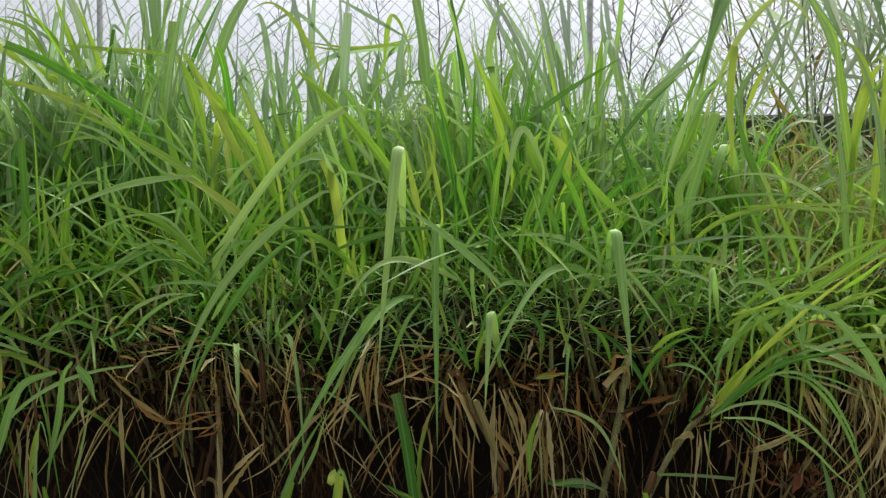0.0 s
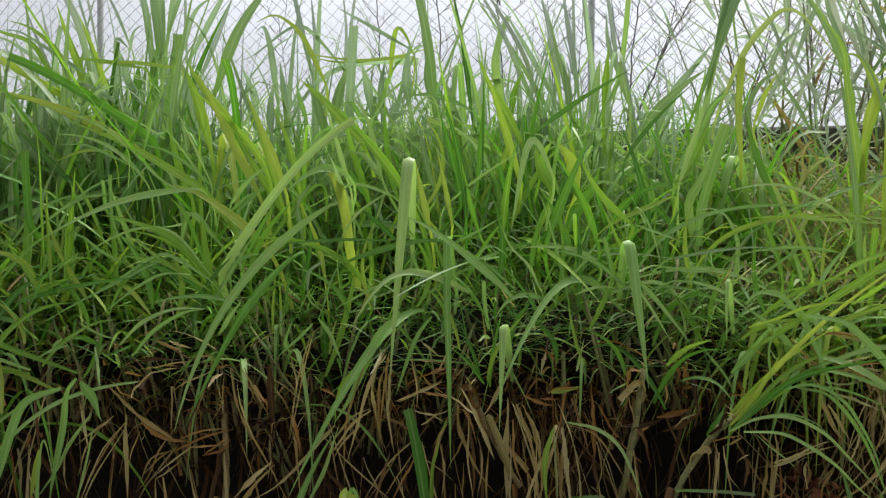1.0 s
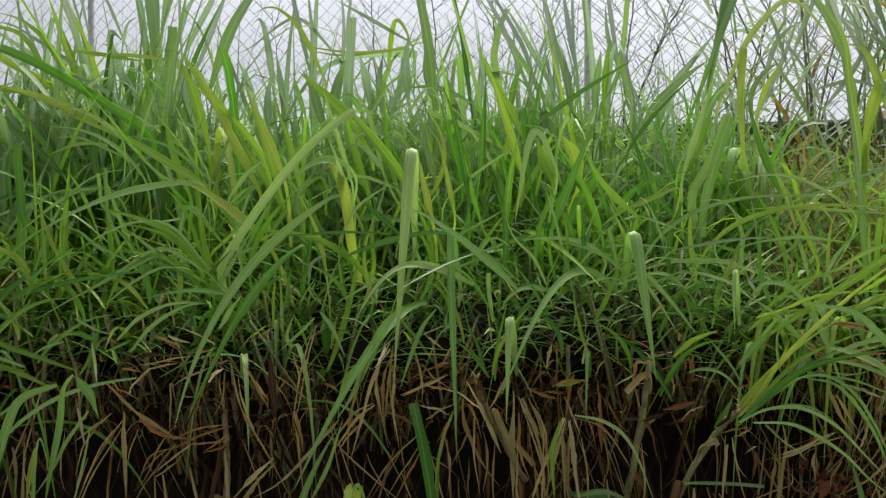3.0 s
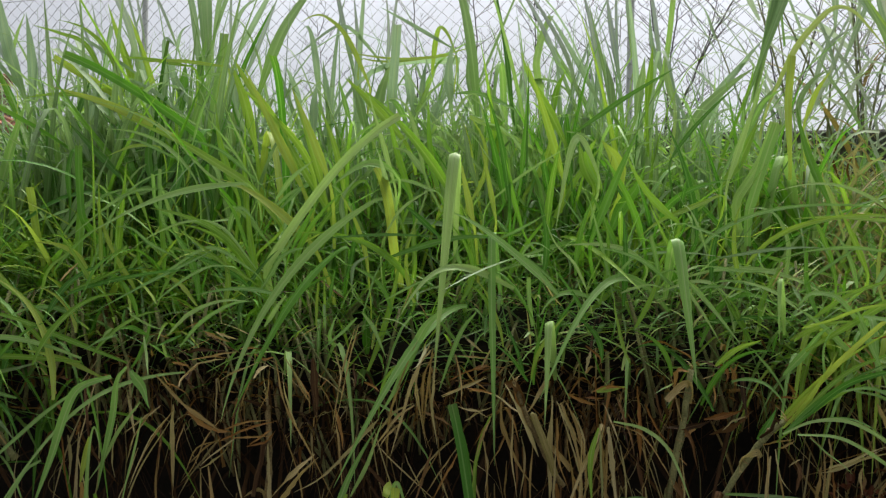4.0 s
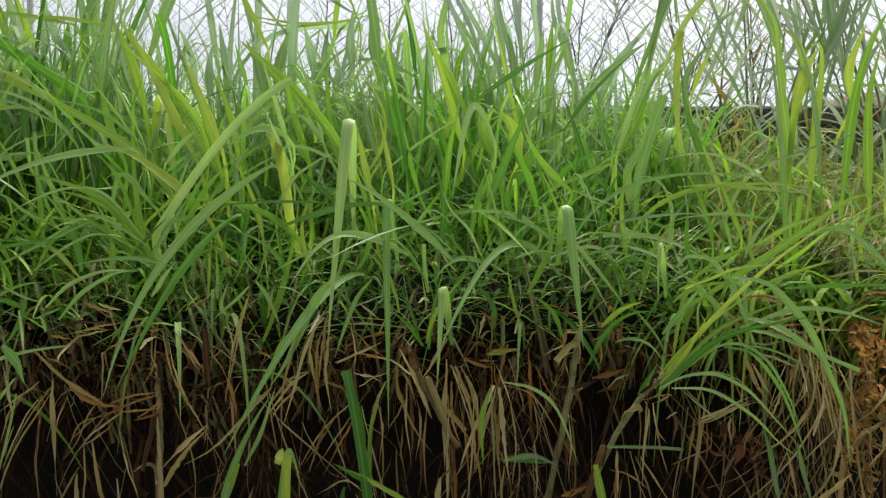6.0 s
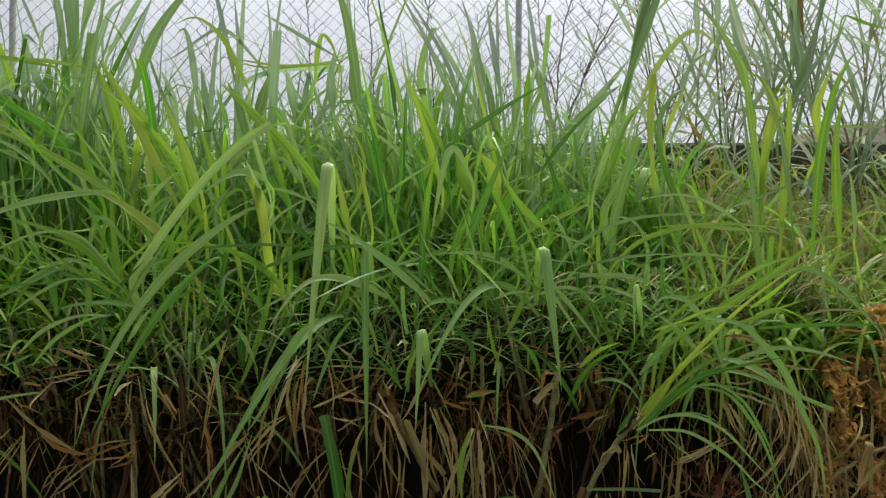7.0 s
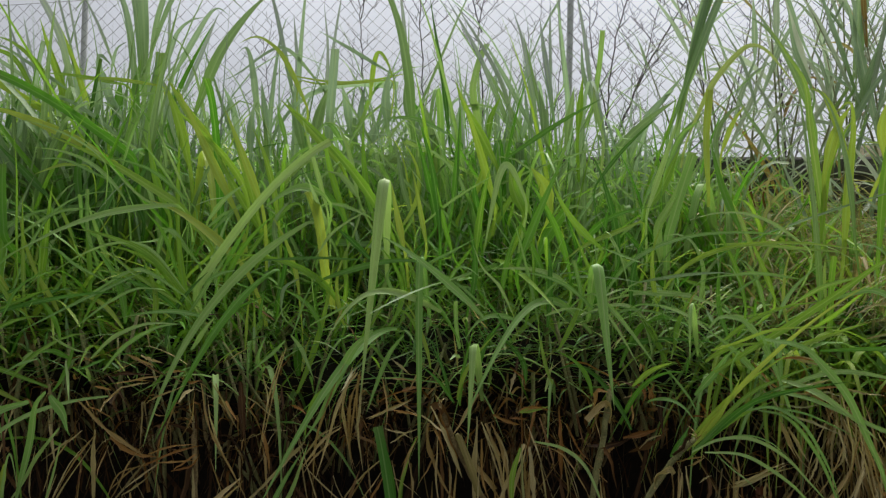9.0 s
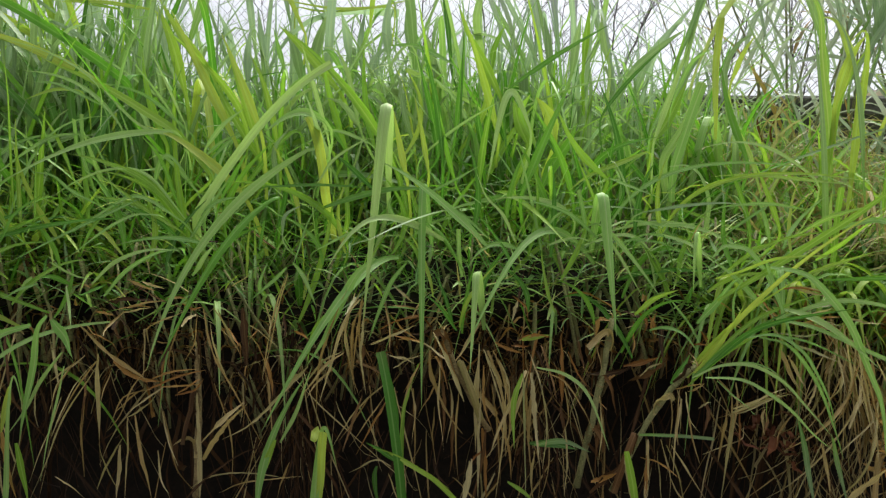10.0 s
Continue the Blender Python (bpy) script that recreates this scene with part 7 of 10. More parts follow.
spine_leaf(thatch, 'b', 0.0083, [(-0.826, 1.584, 0.820), (-0.815, 1.561, 0.788), (-0.815, 1.537, 0.702)])
spine_leaf(thatch, 's', 0.0135, [(-0.776, 1.546, 0.886), (-0.786, 1.560, 0.800), (-0.787, 1.574, 0.673)], 1)
spine_leaf(thatch, 'b', 0.0141, [(-0.949, 1.610, 0.787), (-0.942, 1.620, 0.743), (-0.948, 1.629, 0.698)])
spine_leaf(thatch, 'o', 0.0083, [(-1.029, 1.572, 0.801), (-1.023, 1.575, 0.826), (-1.021, 1.577, 0.839)], 1)
spine_leaf(thatch, 's', 0.0097, [(-1.055, 1.582, 0.798), (-1.051, 1.585, 0.743), (-1.057, 1.588, 0.675)])
spine_leaf(thatch, 's', 0.0041, [(-0.748, 1.557, 0.847), (-0.760, 1.539, 0.807), (-0.758, 1.521, 0.780)])
spine_leaf(thatch, 's', 0.0054, [(-0.659, 1.531, 0.857), (-0.695, 1.538, 0.806), (-0.728, 1.545, 0.739), (-0.758, 1.552, 0.700)])
spine_leaf(thatch, 's', 0.0055, [(-0.631, 1.557, 0.805), (-0.678, 1.543, 0.771), (-0.705, 1.529, 0.747)])
spine_leaf(thatch, 's', 0.0041, [(-0.662, 1.570, 0.795), (-0.725, 1.562, 0.779), (-0.761, 1.553, 0.697)])
spine_leaf(thatch, 'o', 0.0068, [(-0.594, 1.555, 0.792), (-0.568, 1.564, 0.809), (-0.547, 1.572, 0.824)], 1)
spine_leaf(thatch, 'o', 0.0068, [(-0.659, 1.563, 0.824), (-0.606, 1.563, 0.843), (-0.547, 1.562, 0.849)])
spine_leaf(thatch, 'o', 0.0054, [(-0.635, 1.550, 0.808), (-0.588, 1.546, 0.812), (-0.534, 1.541, 0.818)])
spine_leaf(thatch, 'b', 0.0096, [(-0.611, 1.561, 0.930), (-0.623, 1.547, 0.881), (-0.632, 1.532, 0.843)])
spine_leaf(thatch, 's', 0.0055, [(-0.591, 1.561, 0.962), (-0.616, 1.573, 0.900), (-0.630, 1.585, 0.850)])
spine_leaf(thatch, 's', 0.0041, [(-0.562, 1.545, 0.959), (-0.557, 1.551, 0.931), (-0.564, 1.556, 0.917)])
spine_leaf(thatch, 'b', 0.0154, [(-0.566, 1.603, 0.933), (-0.564, 1.618, 0.819), (-0.579, 1.632, 0.646)])
spine_leaf(thatch, 's', 0.0066, [(-0.519, 1.507, 1.005), (-0.493, 1.492, 0.906), (-0.428, 1.478, 0.796), (-0.371, 1.464, 0.700)])
spine_leaf(thatch, 's', 0.0054, [(-0.498, 1.548, 0.997), (-0.480, 1.561, 0.941), (-0.454, 1.573, 0.884)])
spine_leaf(thatch, 's', 0.0055, [(-0.347, 1.567, 1.071), (-0.377, 1.574, 0.963), (-0.397, 1.581, 0.855), (-0.405, 1.588, 0.812)])
spine_leaf(thatch, 's', 0.0055, [(-0.395, 1.570, 1.018), (-0.376, 1.550, 0.968), (-0.375, 1.529, 0.947)])
spine_leaf(thatch, 's', 0.0106, [(-0.306, 1.514, 0.852), (-0.347, 1.509, 0.797), (-0.410, 1.505, 0.735), (-0.473, 1.500, 0.700)])
spine_leaf(thatch, 's', 0.0148, [(-0.434, 1.540, 0.777), (-0.478, 1.521, 0.740), (-0.525, 1.503, 0.687)])
spine_leaf(thatch, 'b', 0.0055, [(-0.527, 1.570, 0.833), (-0.494, 1.578, 0.756), (-0.470, 1.587, 0.716)])
spine_leaf(thatch, 's', 0.0066, [(-0.191, 1.505, 1.052), (-0.218, 1.514, 0.986), (-0.256, 1.523, 0.868), (-0.264, 1.532, 0.702)])
spine_leaf(thatch, 's', 0.0053, [(-0.164, 1.522, 1.042), (-0.193, 1.520, 0.972), (-0.187, 1.519, 0.907), (-0.169, 1.517, 0.804)])
spine_leaf(thatch, 's', 0.0054, [(-0.157, 1.536, 1.031), (-0.164, 1.544, 0.940), (-0.157, 1.551, 0.859), (-0.153, 1.559, 0.803)])
spine_leaf(thatch, 's', 0.0053, [(-0.172, 1.513, 1.044), (-0.196, 1.522, 0.946), (-0.182, 1.531, 0.865)])
spine_leaf(thatch, 'y', 0.0066, [(-0.201, 1.507, 1.020), (-0.256, 1.510, 0.975), (-0.276, 1.512, 0.923), (-0.281, 1.515, 0.865)])
spine_leaf(thatch, 's', 0.0067, [(-0.201, 1.531, 0.902), (-0.241, 1.535, 0.884), (-0.274, 1.539, 0.845), (-0.301, 1.542, 0.804)])
spine_leaf(thatch, 's', 0.0054, [(-0.221, 1.537, 0.864), (-0.259, 1.520, 0.830), (-0.285, 1.504, 0.791)])
spine_leaf(thatch, 's', 0.0067, [(-0.031, 1.541, 0.965), (-0.103, 1.529, 0.936), (-0.139, 1.517, 0.922)])
spine_leaf(thatch, 'o', 0.0068, [(-0.090, 1.563, 0.988), (-0.064, 1.577, 0.951), (-0.017, 1.592, 0.916)])
spine_leaf(thatch, 'o', 0.0055, [(-0.117, 1.574, 0.949), (-0.070, 1.564, 0.974), (-0.017, 1.553, 0.982)])
spine_leaf(thatch, 'b', 0.0070, [(-0.121, 1.600, 0.913), (-0.104, 1.581, 0.958), (-0.100, 1.563, 1.015)])
spine_leaf(thatch, 's', 0.0040, [(-0.097, 1.539, 0.894), (-0.051, 1.552, 0.881), (-0.011, 1.565, 0.890)])
spine_leaf(thatch, 's', 0.0055, [(-0.098, 1.558, 0.823), (-0.172, 1.560, 0.750), (-0.226, 1.563, 0.663)])
spine_leaf(thatch, 's', 0.0055, [(-0.092, 1.569, 0.799), (-0.145, 1.546, 0.728), (-0.183, 1.524, 0.672)])
spine_leaf(thatch, 'b', 0.0069, [(-0.147, 1.586, 0.754), (-0.120, 1.589, 0.698), (-0.101, 1.592, 0.642)])
spine_leaf(thatch, 'y', 0.0068, [(-0.022, 1.547, 0.871), (-0.045, 1.555, 0.803), (-0.059, 1.564, 0.720)])
spine_leaf(thatch, 's', 0.0054, [(-0.039, 1.534, 0.822), (-0.027, 1.517, 0.762), (-0.035, 1.500, 0.689)])
spine_leaf(thatch, 'b', 0.0137, [(-0.378, 1.566, 0.778), (-0.358, 1.560, 0.713), (-0.337, 1.554, 0.662)])
spine_leaf(thatch, 'b', 0.0125, [(-0.397, 1.582, 0.854), (-0.373, 1.578, 0.801), (-0.370, 1.575, 0.775)])
spine_leaf(thatch, 'b', 0.0084, [(-0.321, 1.594, 0.958), (-0.295, 1.599, 0.916), (-0.282, 1.604, 0.917)])
spine_leaf(thatch, 'b', 0.0172, [(-0.465, 1.634, 0.980), (-0.459, 1.639, 0.895), (-0.458, 1.644, 0.838)])
spine_leaf(thatch, 'b', 0.0083, [(-0.352, 1.582, 0.988), (-0.342, 1.563, 0.939), (-0.348, 1.544, 0.923)])
spine_leaf(low_green, 'p', 0.0202, [(-0.128, 1.539, 1.124), (-0.179, 1.528, 1.074), (-0.244, 1.518, 0.934), (-0.282, 1.508, 0.873)])
spine_leaf(low_green, 'p', 0.0112, [(-0.055, 1.603, 1.110), (-0.097, 1.586, 1.052), (-0.144, 1.569, 0.921)])
spine_leaf(low_green, 'p', 0.0098, [(-0.334, 1.605, 1.106), (-0.303, 1.594, 1.067), (-0.272, 1.583, 0.998)])
spine_leaf(low_green, 'p', 0.0083, [(-0.342, 1.575, 1.096), (-0.383, 1.578, 1.056), (-0.431, 1.581, 1.014)])
spine_leaf(low_green, 'p', 0.0126, [(-0.575, 1.598, 1.069), (-0.543, 1.580, 1.112), (-0.510, 1.563, 1.153)])
spine_leaf(low_green, 'y', 0.0198, [(-0.252, 1.414, 0.728), (-0.246, 1.428, 0.742), (-0.240, 1.442, 0.743)], 1)
spine_leaf(low_green, 'p', 0.0094, [(-0.348, 1.539, 0.679), (-0.304, 1.515, 0.768), (-0.267, 1.491, 0.878)])
spine_leaf(low_green, 'g', 0.0231, [(-0.070, 1.468, 0.692), (-0.081, 1.473, 0.804), (-0.100, 1.478, 0.885), (-0.125, 1.484, 0.908)])
spine_leaf(thatch, 'o', 0.0191, [(0.032, 1.559, 0.945), (0.056, 1.572, 0.877), (0.081, 1.584, 0.805)], 1)
spine_leaf(thatch, 's', 0.0120, [(0.011, 1.520, 0.953), (0.050, 1.497, 0.884), (0.085, 1.473, 0.801)], 1)
spine_leaf(thatch, 's', 0.0163, [(0.125, 1.552, 0.921), (0.121, 1.556, 0.800), (0.123, 1.560, 0.651)], 1)
spine_leaf(thatch, 's', 0.0081, [(0.134, 1.546, 0.909), (0.157, 1.526, 0.861), (0.180, 1.507, 0.827)])
spine_leaf(thatch, 'o', 0.0082, [(0.137, 1.555, 0.867), (0.140, 1.549, 0.775), (0.165, 1.542, 0.697)])
spine_leaf(thatch, 's', 0.0068, [(0.175, 1.554, 0.880), (0.197, 1.547, 0.828), (0.201, 1.540, 0.777)])
spine_leaf(thatch, 'b', 0.0111, [(0.041, 1.585, 0.819), (0.044, 1.562, 0.746), (0.039, 1.538, 0.675)])
spine_leaf(thatch, 's', 0.0121, [(0.243, 1.531, 0.858), (0.221, 1.536, 0.778), (0.191, 1.540, 0.658)])
spine_leaf(thatch, 'y', 0.0131, [(0.223, 1.497, 0.862), (0.200, 1.476, 0.798), (0.201, 1.456, 0.698)])
spine_leaf(thatch, 's', 0.0080, [(0.237, 1.532, 0.819), (0.242, 1.529, 0.754), (0.245, 1.526, 0.702)])
spine_leaf(thatch, 'o', 0.0178, [(0.329, 1.566, 0.944), (0.330, 1.560, 0.862), (0.331, 1.554, 0.770)], 1)
spine_leaf(thatch, 'o', 0.0070, [(0.210, 1.599, 1.032), (0.244, 1.595, 1.005), (0.247, 1.591, 0.978)])
spine_leaf(thatch, 'y', 0.0123, [(0.231, 1.567, 0.929), (0.271, 1.567, 0.937), (0.301, 1.566, 0.942)])
spine_leaf(thatch, 'o', 0.0083, [(0.207, 1.584, 0.912), (0.241, 1.583, 0.909), (0.261, 1.582, 0.912)])
spine_leaf(thatch, 's', 0.0055, [(0.249, 1.579, 0.899), (0.268, 1.555, 0.851), (0.278, 1.531, 0.816)])
spine_leaf(thatch, 'o', 0.0069, [(0.348, 1.577, 0.898), (0.377, 1.584, 0.841), (0.414, 1.592, 0.798)])
spine_leaf(thatch, 's', 0.0054, [(0.257, 1.536, 0.863), (0.326, 1.520, 0.840), (0.373, 1.504, 0.773), (0.397, 1.489, 0.713)])
spine_leaf(low_green, 'p', 0.0078, [(0.253, 1.487, 0.880), (0.321, 1.478, 0.865), (0.376, 1.469, 0.816), (0.423, 1.460, 0.692)])
spine_leaf(thatch, 'b', 0.0070, [(0.375, 1.597, 0.934), (0.385, 1.585, 0.882), (0.394, 1.573, 0.838)])
spine_leaf(thatch, 's', 0.0055, [(0.412, 1.585, 0.963), (0.417, 1.567, 0.913), (0.427, 1.549, 0.861)])
spine_leaf(thatch, 'o', 0.0138, [(0.450, 1.574, 0.979), (0.423, 1.576, 0.979), (0.417, 1.578, 0.931)])
spine_leaf(thatch, 'b', 0.0227, [(0.409, 1.622, 0.830), (0.484, 1.635, 0.833), (0.546, 1.648, 0.849)])
spine_leaf(thatch, 'o', 0.0071, [(0.521, 1.617, 0.970), (0.522, 1.603, 0.917), (0.512, 1.588, 0.893)])
spine_leaf(thatch, 'b', 0.0070, [(0.332, 1.593, 0.977), (0.318, 1.590, 1.005), (0.304, 1.586, 1.019)])
spine_leaf(low_green, 'd', 0.0163, [(0.253, 1.552, 0.676), (0.304, 1.541, 0.679), (0.368, 1.531, 0.669)])
spine_leaf(low_green, 'p', 0.0082, [(0.084, 1.565, 1.059), (0.069, 1.547, 1.068), (0.054, 1.530, 1.058)])
spine_leaf(thatch, 's', 0.0083, [(0.767, 1.579, 0.796), (0.759, 1.559, 0.721), (0.734, 1.538, 0.648)])
spine_leaf(thatch, 's', 0.0068, [(0.746, 1.565, 0.746), (0.800, 1.564, 0.759), (0.895, 1.563, 0.805)])
spine_leaf(thatch, 'o', 0.0070, [(0.794, 1.590, 0.751), (0.787, 1.570, 0.689), (0.772, 1.551, 0.642)])
spine_leaf(thatch, 's', 0.0041, [(0.622, 1.568, 0.808), (0.635, 1.567, 0.761), (0.631, 1.566, 0.693)])
spine_leaf(thatch, 's', 0.0040, [(0.596, 1.542, 0.810), (0.605, 1.550, 0.727), (0.603, 1.558, 0.656)])
spine_leaf(thatch, 'o', 0.0055, [(0.612, 1.565, 0.809), (0.640, 1.543, 0.825), (0.669, 1.521, 0.836)])
spine_leaf(thatch, 's', 0.0055, [(0.725, 1.578, 0.838), (0.770, 1.584, 0.794), (0.815, 1.590, 0.750)])
spine_leaf(thatch, 's', 0.0054, [(0.879, 1.554, 0.909), (0.915, 1.551, 0.829), (0.956, 1.548, 0.786)])
spine_leaf(thatch, 'b', 0.0111, [(0.860, 1.591, 0.749), (0.854, 1.568, 0.729), (0.832, 1.545, 0.697)])
spine_leaf(thatch, 's', 0.0054, [(0.927, 1.549, 0.910), (0.927, 1.559, 0.786), (0.935, 1.568, 0.673)])
spine_leaf(thatch, 'o', 0.0083, [(0.842, 1.588, 1.026), (0.866, 1.582, 0.999), (0.918, 1.576, 0.972)])
spine_leaf(thatch, 's', 0.0069, [(0.997, 1.571, 1.013), (1.027, 1.574, 0.930), (1.036, 1.577, 0.861)])
spine_leaf(thatch, 'o', 0.0056, [(0.981, 1.588, 0.996), (1.024, 1.599, 0.938), (1.045, 1.609, 0.880)])
spine_leaf(thatch, 's', 0.0056, [(0.858, 1.592, 1.046), (0.880, 1.583, 1.012), (0.882, 1.575, 0.973)])
spine_leaf(thatch, 'o', 0.0069, [(0.872, 1.580, 1.061), (0.931, 1.576, 1.067), (0.984, 1.572, 1.054)])
spine_leaf(right, 'g', 0.0133, [(0.585, 1.517, 0.837), (0.620, 1.529, 0.879), (0.639, 1.541, 0.903)])
spine_leaf(right, 'p', 0.0105, [(0.790, 1.500, 1.143), (0.821, 1.487, 1.054), (0.852, 1.473, 0.941)])
spine_leaf(right, 'y', 0.0123, [(0.505, 1.558, 0.995), (0.543, 1.535, 1.038), (0.593, 1.513, 1.064)])
spine_leaf(right, 'p', 0.0060, [(0.610, 1.597, 1.027), (0.657, 1.578, 0.962), (0.674, 1.558, 0.911)])
spine_leaf(right, 'g', 0.0069, [(0.660, 1.584, 1.070), (0.655, 1.590, 1.042), (0.651, 1.595, 1.013)])
spine_leaf(tall_left, 'S', 0.0396, [(-1.629, 2.234, 1.786), (-1.688, 2.238, 1.946), (-1.728, 2.241, 2.118), (-1.752, 2.245, 2.204)])
spine_leaf(tall_left, 'S', 0.0318, [(-1.637, 2.293, 1.773), (-1.634, 2.282, 1.918), (-1.649, 2.270, 2.088)])
spine_leaf(tall_left, 'p', 0.0179, [(-1.702, 2.271, 1.918), (-1.679, 2.270, 2.022), (-1.653, 2.268, 2.089)])
spine_leaf(tall_left, 'E', 0.0160, [(-1.663, 2.285, 1.804), (-1.822, 2.285, 1.985), (-1.937, 2.286, 2.108), (-2.034, 2.286, 2.189)])
spine_leaf(tall_left, 'E', 0.0143, [(-1.707, 2.333, 1.837), (-1.822, 2.346, 2.024), (-1.932, 2.359, 2.201)])
spine_leaf(tall_left, 'y', 0.0153, [(-1.309, 2.186, 1.823), (-1.385, 2.190, 1.952), (-1.473, 2.194, 1.991), (-1.577, 2.198, 2.022)])
spine_leaf(tall_left, 'S', 0.0139, [(-1.345, 2.252, 1.877), (-1.440, 2.246, 1.944), (-1.524, 2.241, 1.991), (-1.592, 2.236, 1.969)])
spine_leaf(tall_left, 'y', 0.0244, [(-1.265, 2.142, 1.776), (-1.371, 2.132, 1.839), (-1.452, 2.121, 1.887)], 1)
spine_leaf(tall_left, 'E', 0.0105, [(-1.545, 2.410, 1.829), (-1.591, 2.406, 1.951), (-1.639, 2.402, 2.057)])
spine_leaf(tall_left, 'E', 0.0126, [(-1.433, 2.401, 1.933), (-1.460, 2.386, 2.067), (-1.472, 2.371, 2.165)])
spine_leaf(tall_left, 'S', 0.0178, [(-1.387, 2.305, 1.875), (-1.363, 2.287, 1.970), (-1.337, 2.269, 2.042)], 1)
spine_leaf(tall_left, 'y', 0.0276, [(-1.242, 2.249, 1.734), (-1.259, 2.250, 1.862), (-1.297, 2.251, 1.978), (-1.344, 2.251, 2.116)])
spine_leaf(tall_left, 'S', 0.0266, [(-1.202, 2.302, 1.723), (-1.236, 2.300, 1.886), (-1.260, 2.298, 1.999)])
spine_leaf(tall_left, 'p', 0.0305, [(-1.594, 2.053, 1.405), (-1.530, 2.036, 1.581), (-1.471, 2.018, 1.725)])
spine_leaf(tall_left, 'p', 0.0228, [(-1.728, 2.168, 1.689), (-1.700, 2.171, 1.753), (-1.673, 2.173, 1.794)])
spine_leaf(tall_left, 'h', 0.0229, [(-1.478, 2.009, 1.392), (-1.458, 2.018, 1.524), (-1.424, 2.027, 1.642), (-1.390, 2.035, 1.676)])
spine_leaf(tall_left, 'h', 0.0290, [(-1.305, 1.948, 1.351), (-1.299, 1.940, 1.450), (-1.289, 1.932, 1.537), (-1.262, 1.925, 1.528)])
spine_leaf(tall_left, 'y', 0.0258, [(-1.307, 1.842, 1.269), (-1.317, 1.830, 1.360), (-1.319, 1.817, 1.429)], 1)
spine_leaf(tall_left, 'h', 0.0215, [(-1.288, 1.892, 1.287), (-1.228, 1.880, 1.381), (-1.179, 1.867, 1.475)])
spine_leaf(tall_left, 'p', 0.0113, [(-1.246, 1.838, 1.281), (-1.167, 1.835, 1.378), (-1.075, 1.831, 1.420), (-1.013, 1.827, 1.425)])
spine_leaf(tall_left, 'h', 0.0279, [(-1.740, 1.992, 1.393), (-1.714, 1.981, 1.495), (-1.704, 1.971, 1.567)], 1)
spine_leaf(tall_left, 'y', 0.0291, [(-1.700, 1.957, 1.465), (-1.754, 1.944, 1.608), (-1.820, 1.932, 1.721)])
spine_leaf(tall_left, 'h', 0.0196, [(-1.645, 1.865, 1.260), (-1.697, 1.871, 1.399), (-1.769, 1.878, 1.501)])
spine_leaf(tall_left, 'h', 0.0194, [(-1.545, 1.843, 1.261), (-1.543, 1.852, 1.327), (-1.554, 1.860, 1.384)], 1)
spine_leaf(tall_left, 'h', 0.0165, [(-1.559, 1.887, 1.341), (-1.547, 1.866, 1.398), (-1.532, 1.845, 1.449)], 1)
spine_leaf(tall_left, 'y', 0.0167, [(-1.233, 2.120, 1.708), (-1.335, 2.104, 1.754), (-1.429, 2.088, 1.757), (-1.512, 2.072, 1.742)])
spine_leaf(tall_left, 'y', 0.0055, [(-1.560, 2.080, 1.785), (-1.758, 2.090, 1.789), (-1.972, 2.100, 1.777)])
spine_leaf(tall_left, 'h', 0.0255, [(-1.305, 2.080, 1.549), (-1.346, 2.081, 1.636), (-1.370, 2.083, 1.704)])
spine_leaf(tall_left, 'h', 0.0239, [(-1.215, 2.102, 1.541), (-1.216, 2.086, 1.625), (-1.253, 2.070, 1.699)])
spine_leaf(tall_left, 'd', 0.0300, [(-1.277, 2.140, 1.478), (-1.242, 2.154, 1.554), (-1.161, 2.167, 1.598)])
spine_leaf(tall_left, 'd', 0.0282, [(-1.176, 2.146, 1.478), (-1.209, 2.130, 1.545), (-1.263, 2.115, 1.573)])
spine_leaf(tall_left, 'h', 0.0215, [(-1.636, 2.048, 1.396), (-1.649, 2.052, 1.493), (-1.686, 2.056, 1.571)])
spine_leaf(tall_left, 'g', 0.0199, [(-1.455, 1.892, 1.287), (-1.467, 1.870, 1.384), (-1.507, 1.849, 1.444)])
spine_leaf(tall_left, 'h', 0.0189, [(-1.776, 1.962, 1.316), (-1.732, 1.940, 1.408), (-1.721, 1.919, 1.489)])
spine_leaf(front_left, 'p', 0.0125, [(-1.024, 1.582, 0.987), (-1.115, 1.572, 1.022), (-1.218, 1.562, 1.040), (-1.304, 1.552, 1.019), (-1.381, 1.543, 0.936), (-1.479, 1.533, 0.838)])
spine_leaf(front_left, 'y', 0.0128, [(-1.048, 1.620, 0.971), (-1.199, 1.615, 0.983), (-1.359, 1.610, 0.985), (-1.565, 1.604, 0.982)])
spine_leaf(front_left, 'y', 0.0128, [(-0.934, 1.629, 0.969), (-1.077, 1.628, 1.023), (-1.214, 1.627, 1.076), (-1.336, 1.625, 1.105), (-1.402, 1.624, 1.109)])
spine_leaf(front_left, 'y', 0.0115, [(-1.003, 1.639, 0.929), (-1.101, 1.628, 0.978), (-1.200, 1.616, 1.002)])
spine_leaf(front_left, 'y', 0.0116, [(-1.141, 1.654, 1.052), (-1.232, 1.656, 1.135), (-1.313, 1.657, 1.189), (-1.406, 1.659, 1.248)])
spine_leaf(front_left, 'p', 0.0220, [(-0.893, 1.480, 0.965), (-0.963, 1.475, 0.939), (-0.994, 1.470, 0.881), (-1.026, 1.464, 0.772), (-1.064, 1.459, 0.651)])
spine_leaf(front_left, 'p', 0.0117, [(-1.062, 1.490, 0.766), (-1.102, 1.489, 0.739), (-1.141, 1.488, 0.668), (-1.199, 1.486, 0.580)])
spine_leaf(front_left, 'p', 0.0122, [(-1.322, 1.550, 0.958), (-1.325, 1.562, 0.885), (-1.339, 1.575, 0.791)])
